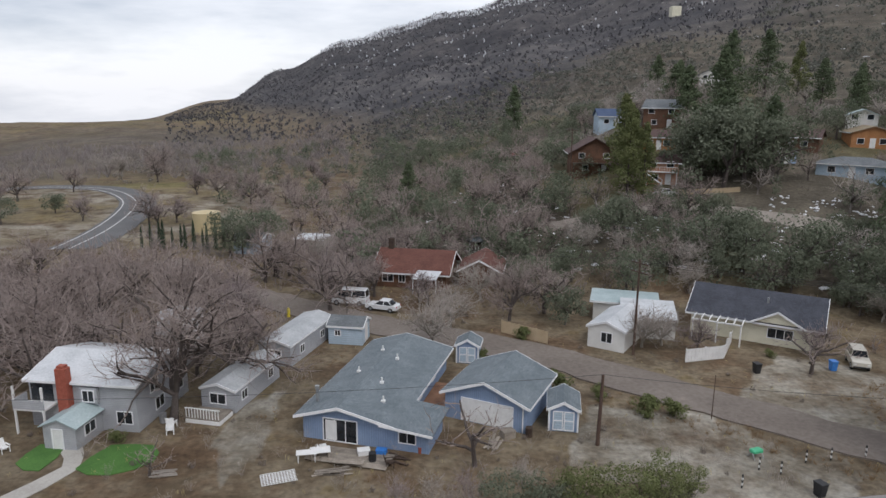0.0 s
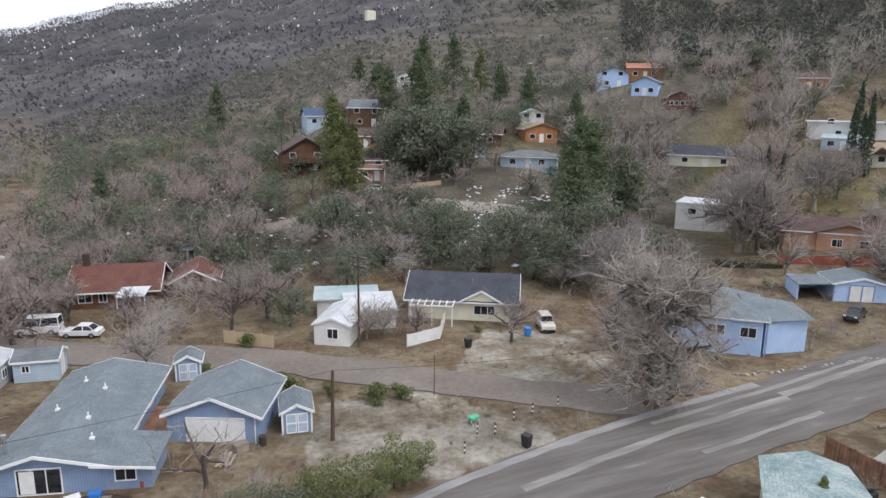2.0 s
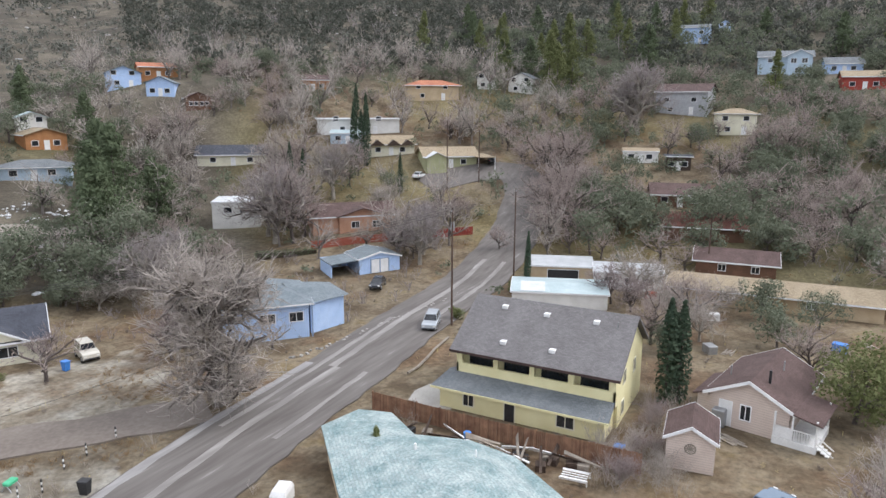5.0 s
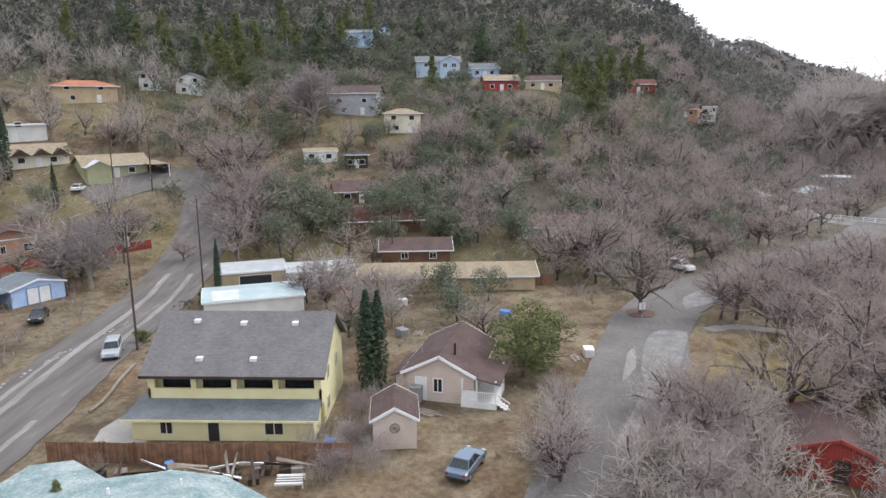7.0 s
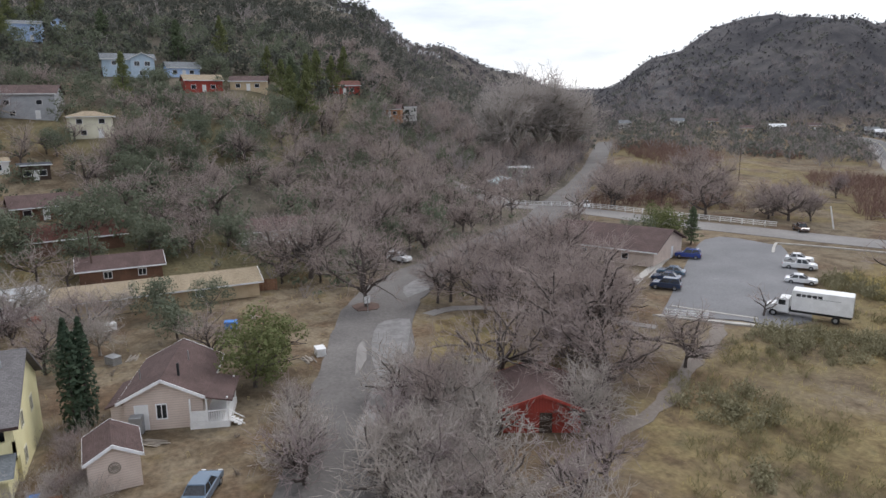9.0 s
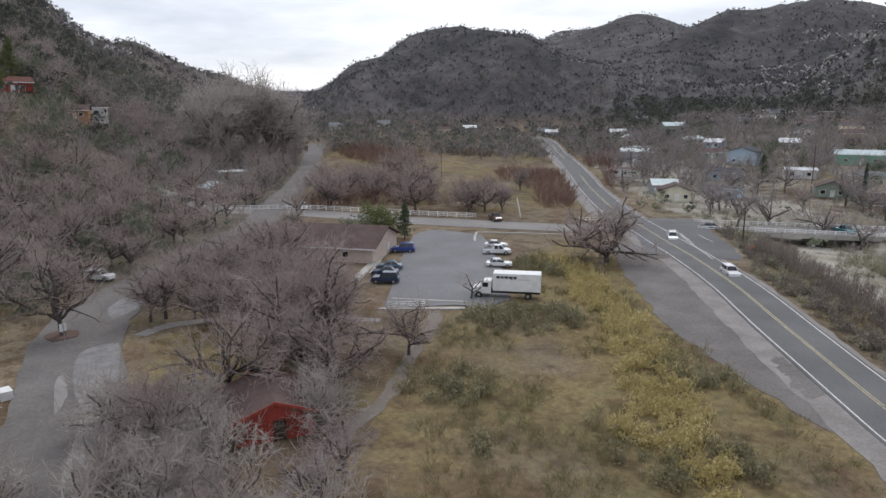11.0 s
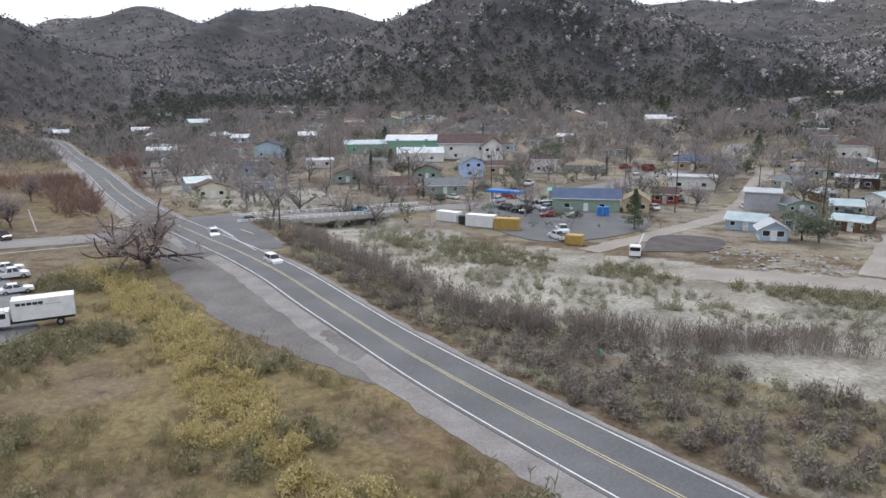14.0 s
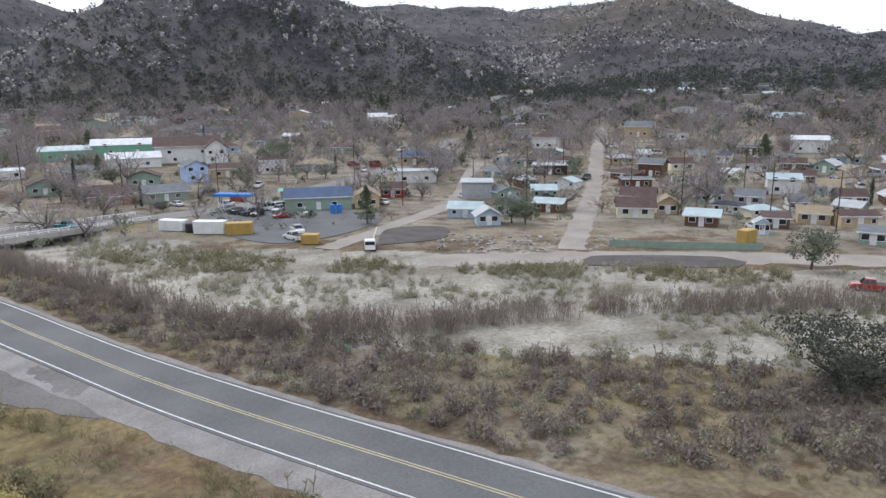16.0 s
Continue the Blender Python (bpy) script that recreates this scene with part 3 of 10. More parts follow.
def build_ground():
    az = np.radians(np.arange(0, 360, 0.72))
    d = np.concatenate([[0.0], np.arange(6, 150, 1.5), np.arange(150, 330, 2.5), np.geomspace(330, 4600, 130)])
    D, A = np.meshgrid(d, az, indexing="ij")
    X, Y = -np.sin(A) * D + 0.37, np.cos(A) * D - 0.21
    Z = height(X, Y)
    V = np.stack([X, Y, Z], -1).reshape(-1, 3)
    nr, na = len(d), len(az)
    i, j = np.meshgrid(np.arange(nr - 1), np.arange(na), indexing="ij")
    k = (j + 1) % na
    Q = np.stack([i * na + j, i * na + k, (i + 1) * na + k, (i + 1) * na + j], -1).reshape(-1, 4)[:, ::-1]
    me = quad_mesh("ground", V, Q, GROUND, True)
    x, y, dd = V[:, 0], V[:, 1], D.ravel()
    azd = np.degrees(np.arctan2(-x, y))
    azd = np.where(azd > 40, azd - 360, azd)
    n1 = waves(x, y, 21, 7, 0.12)
    sand = inside(x + 5 * n1, y + 5 * waves(x, y, 22, 7, 0.1), WASH) * 1.0
    town = soft(-azd, 150, 158) * soft(dd, 115, 150) * (1 - soft(dd, 420, 560)) * (1 - sand)
    gap = segment_gap(x, y, HIGHWAY)
    yel = inside(x + 3 * n1, y + 3 * waves(x, y, 23, 6, 0.2), FIELD) * (0.42 + 0.5 * (1 - soft(segment_gap(x, y, YELLOW_BAND), 3, 9)) + 0.25 * waves(x, y, 24, 7, 0.16))
    yard = sum(inside(x + 1.5 * n1, y + 1.5 * waves(x, y, 25, 6, 0.3), p) * 1.0 for p in YARDS)
    yel = np.maximum(yel, soft(-azd, 118, 126) * (1 - soft(-azd, 146, 150)) * soft(dd, 175, 185) * (1 - soft(dd, 330, 420)) * soft(n1, -0.1, 0.4))
    yel = np.maximum(yel, soft(azd, 10, 16) * soft(dd, 120, 160) * (1 - soft(dd, 900, 1000)) * soft(n1, -0.5, 0.3) * 0.45)
    yel = np.maximum(yel, 0.8 * inside(x + 1.5 * n1, y + 1.5 * waves(x, y, 27, 6, 0.25), GRASS_BANK))
    scrub = soft(height(x, y), 14, 45) * soft(dd, 150, 280)
    scrub = np.maximum(scrub, 0.75 * soft(-azd, 80, 88) * (1 - soft(-azd, 122, 126)) * soft(dd, 98, 125))
    scrub = np.maximum(scrub, 0.7 * (1 - soft(-azd, 44, 50)) * soft(-azd, -10, -4) * soft(dd, 98, 112))
    # Mask of the dark far slopes, whose ground colour also carries a haze tint.
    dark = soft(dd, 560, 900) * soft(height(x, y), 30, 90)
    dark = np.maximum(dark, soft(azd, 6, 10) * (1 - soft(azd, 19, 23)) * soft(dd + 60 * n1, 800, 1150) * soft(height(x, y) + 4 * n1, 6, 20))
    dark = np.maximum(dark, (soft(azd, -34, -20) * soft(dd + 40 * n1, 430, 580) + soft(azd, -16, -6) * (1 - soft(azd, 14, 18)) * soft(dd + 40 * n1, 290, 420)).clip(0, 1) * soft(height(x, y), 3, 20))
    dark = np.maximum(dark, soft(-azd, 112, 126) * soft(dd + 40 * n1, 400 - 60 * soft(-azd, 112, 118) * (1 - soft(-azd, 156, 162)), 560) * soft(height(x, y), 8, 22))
    # The distant plain takes the same grey-blue tone in place of haze.
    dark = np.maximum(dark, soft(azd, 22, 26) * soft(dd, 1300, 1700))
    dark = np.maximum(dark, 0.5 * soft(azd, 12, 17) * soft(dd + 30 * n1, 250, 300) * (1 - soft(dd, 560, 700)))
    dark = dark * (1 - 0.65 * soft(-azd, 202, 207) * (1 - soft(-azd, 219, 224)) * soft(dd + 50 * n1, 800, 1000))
    green = np.clip(inside(x, y, [(-110, 207), (-108, 216), (-84, 224), (-80, 212), (-95, 206)]) * 0.9 + soft(azd, 14, 18) * soft(dd, 780, 860) * (1 - soft(dd, 1200, 1300)) * 0.35, 0, 1)
    green = np.maximum(green, soft(-azd, 92, 97) * (1 - soft(-azd, 103, 107)) * soft(dd, 190, 200) * (1 - soft(dd, 236, 250)) * 0.4)
    glade = soft(azd, -112, -106) * (1 - soft(azd, -2, 4)) * soft(dd, 102, 112) * (1 - soft(dd, 240, 280)) * soft(waves(x, y, 26, 7, 0.07), 0.0, 0.4)
    green = np.maximum(green, 0.55 * glade)
    verge_ = (segment_gap(x, y, WASH_EDGE) < 24) * (y < 0) * (1 - sand) * (gap > 6) * (1 - soft(-azd, 118, 126) * 0) * (~inside(x, y, FIELD))
    sand = np.maximum(sand, 0.38 * verge_)
    yel = np.maximum(yel, verge_ * (0.34 + 0.2 * n1))
    yel = np.maximum(yel, town * (0.26 + 0.2 * n1))
    sand = np.maximum(sand, 0.34 * soft(azd, 8, 15) * soft(dd, 118, 150) * (1 - soft(dd, 230, 260)))
    col = np.stack([np.maximum(np.maximum(sand, town * (0.42 + 0.14 * n1)), yard * 0.42), yel, scrub, np.clip(green, 0, 1)], -1).astype(np.float32)
    at = me.attributes.new("zone", "FLOAT_COLOR", "POINT")
    at.data.foreach_set("color", col.ravel())
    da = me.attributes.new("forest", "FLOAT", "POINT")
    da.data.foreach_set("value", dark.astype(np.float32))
    ob = new("ground", me)
    tagged(ob, "dry brown valley floor rising into brushy hillsides", "ground", kind="structure")


def ground_material():
    m = bpy.data.materials.new("valley_ground")
    m.use_nodes = True
    n, l = m.node_tree.nodes, m.node_tree.links
    b = n["Principled BSDF"]
    geo = n.new("ShaderNodeNewGeometry")
    at = n.new("ShaderNodeAttribute")
    at.attribute_name = "zone"
    sep = n.new("ShaderNodeSeparateColor")
    l.new(at.outputs["Color"], sep.inputs[0])

    def nz(scale, detail=6, rough=0.6):
        q = n.new("ShaderNodeTexNoise")
        q.inputs["Scale"].default_value, q.inputs["Detail"].default_value, q.inputs["Roughness"].default_value = scale, detail, rough
        l.new(geo.outputs["Position"], q.inputs["Vector"])
        return q.outputs["Fac"]

    def ramp(fac, stops):
        r = n.new("ShaderNodeValToRGB")
        e = r.color_ramp.elements
        e[0].position, e[0].color = stops[0][0], (*stops[0][1], 1)
        e[1].position, e[1].color = stops[-1][0], (*stops[-1][1], 1)
        for p, c in stops[1:-1]:
            e.new(p).color = (*c, 1)
        l.new(fac, r.inputs[0])
        return r.outputs[0]

    def mix(fac, a, c, kind="MIX"):
        q = n.new("ShaderNodeMixRGB")
        q.blend_type = kind
        if isinstance(fac, float):
            q.inputs[0].default_value = fac
        else:
            l.new(fac, q.inputs[0])
        l.new(a, q.inputs[1])
        l.new(c, q.inputs[2])
        return q.outputs[0]

    def edge(fac, noise_out, w=0.35):
        """Breaks the rim of a zone with noise."""
        a = n.new("ShaderNodeMath")
        a.operation = "MULTIPLY_ADD"
        a.inputs[1].default_value = 1.15
        l.new(fac, a.inputs[0])
        l.new(noise_out, a.inputs[2])
        r = n.new("ShaderNodeMapRange")
        r.inputs[1].default_value, r.inputs[2].default_value = 0.85 - w / 2 + 0.1, 0.85 + w / 2 + 0.1
        l.new(a.outputs[0], r.inputs[0])
        return r.outputs[0]

    wide, mid, fine = nz(0.035), nz(0.22), nz(1.7)
    dirt = ramp(mid, [(0.30, (0.088, 0.066, 0.044)), (0.44, (0.146, 0.113, 0.075)), (0.56, (0.215, 0.177, 0.125)), (0.66, (0.180, 0.140, 0.080)), (0.8, (0.125, 0.115, 0.058))])
    sand = ramp(nz(0.11, 7), [(0.30, (0.165, 0.145, 0.112)), (0.46, (0.265, 0.246, 0.206)), (0.60, (0.375, 0.358, 0.312)), (0.8, (0.28, 0.25, 0.20))])
    yel = ramp(nz(0.30, 7), [(0.30, (0.088, 0.062, 0.036)), (0.42, (0.150, 0.114, 0.060)), (0.55, (0.215, 0.172, 0.088)), (0.72, (0.135, 0.122, 0.066))])
    scrub = ramp(nz(0.06, 8, 0.7), [(0.30, (0.062, 0.056, 0.044)), (0.48, (0.105, 0.092, 0.072)), (0.62, (0.165, 0.145, 0.113)), (0.8, (0.23, 0.205, 0.175))])
    green = ramp(mid, [(0.3, (0.115, 0.105, 0.045)), (0.6, (0.195, 0.17, 0.08))])
    litter = ramp(nz(0.5, 5), [(0.35, (0.092, 0.058, 0.036)), (0.65, (0.175, 0.118, 0.074))])
    spots = ramp(nz(0.075, 6, 0.65), [(0.50, (0, 0, 0)), (0.60, (0.8, 0.8, 0.8))])
    dirt = mix(spots, dirt, litter)
    c = mix(edge(sep.outputs[0], mid), dirt, sand)
    c = mix(edge(sep.outputs[1], mid), c, yel)
    c = mix(edge(sep.outputs[2], wide), c, scrub)
    c = mix(at.outputs["Alpha"], c, green)
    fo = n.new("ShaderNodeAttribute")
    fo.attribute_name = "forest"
    # Broad random mottling, darker and lighter.
    broad_mottle = ramp(nz(0.009, 4), [(0.36, (0.62, 0.63, 0.66)), (0.62, (1.2, 1.17, 1.12))])
    # Dark slope ground; its grey-blue cast is haze put into the colour.
    hazy_far_tone = mix(1.0, ramp(nz(0.05, 9, 0.8), [(0.32, (0.050, 0.051, 0.059)), (0.46, (0.080, 0.078, 0.085)), (0.60, (0.120, 0.115, 0.117)), (0.72, (0.18, 0.172, 0.168))]), broad_mottle, "MULTIPLY")
    c = mix(fo.outputs["Fac"], c, hazy_far_tone)
    grain = ramp(fine, [(0.3, (0.62, 0.62, 0.62)), (0.65, (1.12, 1.12, 1.12))])
    c = mix(1.0, c, grain, "MULTIPLY")
    drift = ramp(wide, [(0.35, (0.8, 0.8, 0.8)), (0.65, (1.15, 1.13, 1.1))])
    c = mix(1.0, c, drift, "MULTIPLY")
    l.new(c, b.inputs["Base Color"])
    b.inputs["Roughness"].default_value = 0.95
    b.inputs["Specular IOR Level"].default_value = 0.15
    bp = n.new("ShaderNodeBump")
    bp.inputs["Strength"].default_value, bp.inputs["Distance"].default_value = 0.6, 0.25
    l.new(fine, bp.inputs["Height"])
    l.new(bp.outputs[0], b.inputs["Normal"])
    return m


GROUND = ground_material()
build_ground()


def smooth_line(pts, step=2.0):
    """A rounded polyline through the points, at even steps."""
    P = [Vector((*p, 0)) for p in pts]
    P = [P[0] * 2 - P[1]] + P + [P[-1] * 2 - P[-2]]
    out = []
    for a, b, c, d in zip(P, P[1:], P[2:], P[3:]):
        k = max(2, int((c - b).length / step))
        for i in range(k):
            t = i / k
            out.append(0.5 * ((2 * b) + (c - a) * t + (2 * a - 5 * b + 4 * c - d) * t * t + (3 * b - a - 3 * c + d) * t ** 3))
    out.append(P[-2])
    return [(p.x, p.y) for p in out]


def strip(name, pts, width, material, lift=0.05, label="", category="", kind="structure", z=None, taken=True, ragged=0.0, offset=0.0, dash=None, parent=None, thick=0.25):
    """A road, path or painted line laid along a line over the ground."""
    line = smooth_line(pts)
    rnd = random.Random(len(name) * 31 + int(abs(pts[0][0] * 10)))
    m = Mesh()
    rows, run = [], 0.0
    for i, (x, y) in enumerate(line):
        x0, y0 = line[max(i - 1, 0)]
        x1, y1 = line[min(i + 1, len(line) - 1)]
        L = math.hypot(x1 - x0, y1 - y0) or 1
        nx, ny = -(y1 - y0) / L, (x1 - x0) / L
        w0 = width / 2 + rnd.uniform(-ragged, ragged)
        w1 = width / 2 + rnd.uniform(-ragged, ragged)
        row = []
        for s in (-w0, -w0 * 0.33, w1 * 0.33, w1):
            px, py = x + nx * (s + offset), y + ny * (s + offset)
            row.append((px, py, (ground(px, py) if z is None else z(px, py)) + lift))
        rows.append(row)
        if taken and i % 2 == 0:
            TAKEN.append((x + nx * offset, y + ny * offset, width / 2 + 0.6))
    if dash is None:
        for row in rows:
            m.v += row
        for i in range(len(rows) - 1):
            for j in range(3):
                a = i * 4 + j
                m.f.append((a, a + 1, a + 5, a + 4))
        base = len(m.v)
        for row in rows:
            m.v += [(row[0][0], row[0][1], row[0][2] - thick), (row[3][0], row[3][1], row[3][2] - thick)]
        for i in range(len(rows) - 1):
            a, b = i * 4, base + i * 2
            m.f += [(a, a + 4, b + 2, b), (a + 3, b + 1, b + 3, a + 7)]
    else:
        for i in range(0, len(rows) - 1, dash):
            a, c = rows[i], rows[i + 1]
            m.add([a[0], a[3], c[3], c[0]], [(0, 1, 2, 3)])
    m.f = [tuple(reversed(q)) for q in m.f]
    ob = part(name, m, material, parent)
    if label:
        tagged(ob, label, category, kind=kind)
    return ob


def patch(name, poly, material, lift=0.05, label="", category="", kind="structure", parent=None, thick=0.2):
    """A level area with an irregular outline."""
    P = smooth_line(list(poly) + [poly[0]], 3.0)[:-1]
    z = max(ground(x, y) for x, y in P) + lift
    m = Mesh()
    m.loft([[(x, y, z - thick) for x, y in P], [(x, y, z) for x, y in P]])
    a = sum(x0 * y1 - x1 * y0 for (x0, y0), (x1, y1) in zip(P, P[1:] + P[:1]))
    if a < 0:
        m.f = [tuple(reversed(q)) for q in m.f]
    ob = part(name, m, material, parent)
    if label:
        tagged(ob, label, category, kind=kind)
    return ob


def free_spot(x, y, pad=0.0):
    """Whether a place is clear of roads and things built so far."""
    return all((x - a) ** 2 + (y - b) ** 2 > (c + pad) ** 2 for a, b, c in TAKEN)

# ---- roads, lots, painted lines ----
strip("highway_shoulder", HIGHWAY, 12.2, SHOULDER, 0.05, "gravel and old asphalt shoulders of the highway", "road shoulder", ragged=0.3, offset=1.1)
strip("highway", HIGHWAY, 8.3, ASPHALT, 0.10, "two-lane grey asphalt highway with painted lines", "road", ragged=0.03)
strip("edge_line", HIGHWAY, 0.16, LINE_W, 0.108, "worn white edge line on asphalt", "road marking", offset=3.7, taken=False, thick=0.0)
strip("edge_line", HIGHWAY, 0.16, LINE_W, 0.108, "worn white edge line on asphalt", "road marking", offset=-3.7, taken=False, thick=0.0)
strip("centre_line", HIGHWAY, 0.13, LINE_Y, 0.108, "double yellow centre line on asphalt", "road marking", offset=0.16, taken=False, thick=0.0)
strip("centre_line", HIGHWAY, 0.13, LINE_Y, 0.108, "double yellow centre line on asphalt", "road marking", offset=-0.16, taken=False, thick=0.0)
strip("gravel_turnout", [(11, -67), (22, -74), (34, -84.5), (46, -98), (57, -113), (66, -126)], 11.0, TURNOUT, 0.045, "grey gravel turnout beside the highway", "turnout", ragged=0.5)

CROSS = [(200, -70), (156, -100), (118, -116), (87, -133), (62, -155), (28, -174), (0, -190), (-22, -216), (-60, -260)]
strip("cross_road", CROSS[:5], 10.0, OLDROAD, 0.08, "pale worn road crossing the valley", "road", ragged=0.1)
strip("side_street", [(28, -174), (0, -190), (-22, -212), (-60, -250), (-95, -300)], 9.0, OLDROAD, 0.09, "worn town street", "road", ragged=0.3)

STREET = [(2, 29), (12, 34.5), (24, 37.5), (40, 40), (56, 41.5), (74, 43.5), (90, 44.5), (106, 46), (124, 49), (142, 54), (151, 61), (146, 70), (136, 77)]
strip("village_street", STREET, 10.0, STREETMAT, 0.14, "worn dusty village street with patched asphalt", "road", ragged=0.22)
strip("street_edge", STREET[1:5], 0.9, LANEMAT, 0.152, "pale dusty edge of the street", "road wear", taken=False, ragged=0.12, offset=4.5, thick=0.0)
for lo, hi, off, wd in ((3, 6, 3.1, 0.6), (2, 5, 1.0, 0.8), (3, 5, -2.6, 0.6), (4, 8, 1.6, 0.9), (5, 8, -2.0, 0.7)):
    strip("street_streak", STREET[lo:hi], wd, STREAK, 0.15, "pale dusty streak worn along the street", "road wear", taken=False, ragged=0.10, offset=off, thick=0.0)
strip("lane", [(42, 47), (36, 51), (27, 58), (13, 69.5), (1, 76.5), (-10, 82), (-22, 90), (-36, 100), (-48, 114)], 6.0, DIRTROAD, 0.15, "narrow dusty lane between the houses", "road", ragged=0.4)
strip("hillside_road", [polar(-8, 126), polar(-14, 130), polar(-20, 134), polar(-28, 131), polar(-36, 129), polar(-42, 130)], 4.0, PALEDIRT, 0.25, "pale dirt road cut along the hillside", "road", ragged=0.3, thick=1.2)
strip("park_lane", [(38, -8), (50, -12), (60, -15.6), (72, -20), (85, -24.6), (95, -30), (103, -37), (112, -48), (124, -62), (138, -79)], 10.4, TURNOUT, 0.13, "grey lane worn by traffic between bare trees", "road", ragged=0.25)
for n_, poly in enumerate(([(63, -18.6), (70, -19.6), (79, -22.5), (82.5, -25), (82, -28.4), (76, -26.2), (70, -23.8), (63, -21.2)], [(52, -12.6), (60, -16.4), (64, -18.4), (62, -20), (54, -16.2)], [(92, -31.5), (98, -33), (104, -40), (101, -41.5), (95, -36)], [(66, -16.6), (74, -19), (76, -20.4), (70, -19.0)])):
    patch("pale_surface", poly, (WETPAVE, STREAK, WETPAVE, STREAK)[n_], 0.134 + 0.004 * n_, "smooth pale patched paving worn into the lane", "road wear", thick=0.02)
strip("wheel_track", [(62, -20.2), (70, -22.8), (78, -25.4), (83, -27.6)], 0.5, TURNOUT, 0.155, "dark wheel track across pale paving", "road wear", taken=False, ragged=0.1, thick=0.0)
patch("tree_island", [(88.2, -23.0), (91, -22.8), (92, -25), (90.4, -26.6), (88, -25.6)], REDLITTER, 0.2, "round bed of brown soil in the lane", "bed")
strip("bank_path", [(83, -31.5), (84.5, -36), (80, -44), (74, -50), (66, -56)], 1.8, SHOULDER, 0.06, "pale sandy path round the grassy bank", "path", ragged=0.3, taken=False)
strip("upper_road", [(138, -79), (158, -96), (177, -112), (230, -158), (287, -202), (330, -236)], 9.0, TURNOUT, 0.09, "grey road running up the valley", "road", ragged=0.3)
patch("parking_lot", [(70, -60), (108, -103), (99, -111), (92, -108), (60, -76), (64, -68)], LOTMAT, 0.07, "grey asphalt parking lot", "parking lot")
patch("green_lawn", [(-27, 50.5), (-23.5, 50.5), (-22.5, 48), (-25, 46), (-28, 46.8)], LAWN, 0.06, "bright green lawn in front of white house", "lawn")
patch("green_lawn", [(-32.8, 50.5), (-30.6, 50.5), (-30.6, 46.5), (-33, 47.5)], LAWN, 0.06, "small bright green patch of lawn", "lawn")
patch("town_lot", [(12, -162), (-6, -136), (-28, -150), (-30, -166), (-12, -182), (6, -184)], ASPHALT, 0.06, "grey asphalt lot with parked vehicles", "parking lot")
strip("dirt_street", [(-30, -112), (-48, -108), (-75, -100), (-110, -84), (-160, -60)], 9, PALEDIRT, 0.07, "broad sandy dirt street along the wash", "road", ragged=0.8)
strip("dirt_street", [(-58, -112), (-80, -148), (-108, -194), (-134, -240), (-170, -300)], 5.2, PALEDIRT, 0.09, "pale dirt street climbing through town", "road", ragged=0.5)
strip("dirt_street", [(-14, -128), (-34, -150), (-52, -172), (-66, -200), (-84, -240)], 5, PALEDIRT, 0.09, "pale dirt street beside the town lot", "road", ragged=0.5)
patch("foundation_slab", [(-24, -128), (-38, -130), (-42, -142), (-30, -144)], DARKSLAB, 0.1, "dark bare building pad", "foundation")
patch("foundation_slab", [(-55, -100), (-59, -106), (-80, -98), (-78, -91)], DARKSLAB, 0.1, "dark bare building pad", "foundation")
strip("valley_road", [(-68.6, 122), (-69.6, 134), (-72, 148), (-76, 164), (-81.5, 179), (-89.5, 192), (-98.4, 202), (-107.3, 208), (-122, 211), (-150, 206)], 9, ASPHALT, 0.12, "grey highway curving away down the valley", "road", ragged=0.2)
strip("valley_road_line", [(-68.6, 122), (-69.6, 134), (-72, 148), (-76, 164), (-81.5, 179), (-89.5, 192), (-98.4, 202), (-107.3, 208), (-122, 211), (-150, 206)], 0.25, LINE_W, 0.13, "white lines of valley highway", "road marking", taken=False, offset=3.6, thick=0.0)
strip("valley_road_line", [(-68.6, 122), (-69.6, 134), (-72, 148), (-76, 164), (-81.5, 179), (-89.5, 192), (-98.4, 202), (-107.3, 208), (-122, 211), (-150, 206)], 0.25, LINE_W, 0.13, "white lines of valley highway", "road marking", taken=False, offset=0.5, thick=0.0)
strip("field_path", [(38, -20), (44.5, -34), (48, -42), (55, -52), (60, -60), (66, -66)], 1.7, DIRTROAD, 0.05, "grey trodden gravel path beside the field", "path", ragged=0.35, taken=False)
strip("footpath", [(-30, 50), (-28.5, 47), (-31, 42), (-34, 38)], 1.5, CONCRETE, 0.05, "pale concrete garden path", "path", ragged=0.1)

for line in ([(67, -143.5), (58, -132), (48.3, -120.3)], [(60, -140.6), (54.7, -135.5)], [(63.5, -139.5), (57, -131.5)]):
    strip("turn_lane_line", line, 0.16, LINE_W, 0.125, "worn white turn-lane line at the junction", "road marking", taken=False, thick=0.0)
strip("junction_apron", [(51, -119), (57, -128), (64, -138), (71, -148), (76, -155)], 17.0, ASPHALT, 0.085, "broad grey asphalt apron at the junction", "road", ragged=0.4)
for line in ([(86.5, -71.5), (92, -78), (99.5, -86.5)], [(99, -113), (92, -118.5), (81, -126)], [(99, -113), (96, -109), (92.5, -105)], [(72.5, -64), (68, -67.2), (63.5, -70.5)]):
    strip("kerb", line, 0.5, CONCRETE, 0.2, "pale concrete kerb beside the parking lot", "kerb", taken=False, thick=0.3)

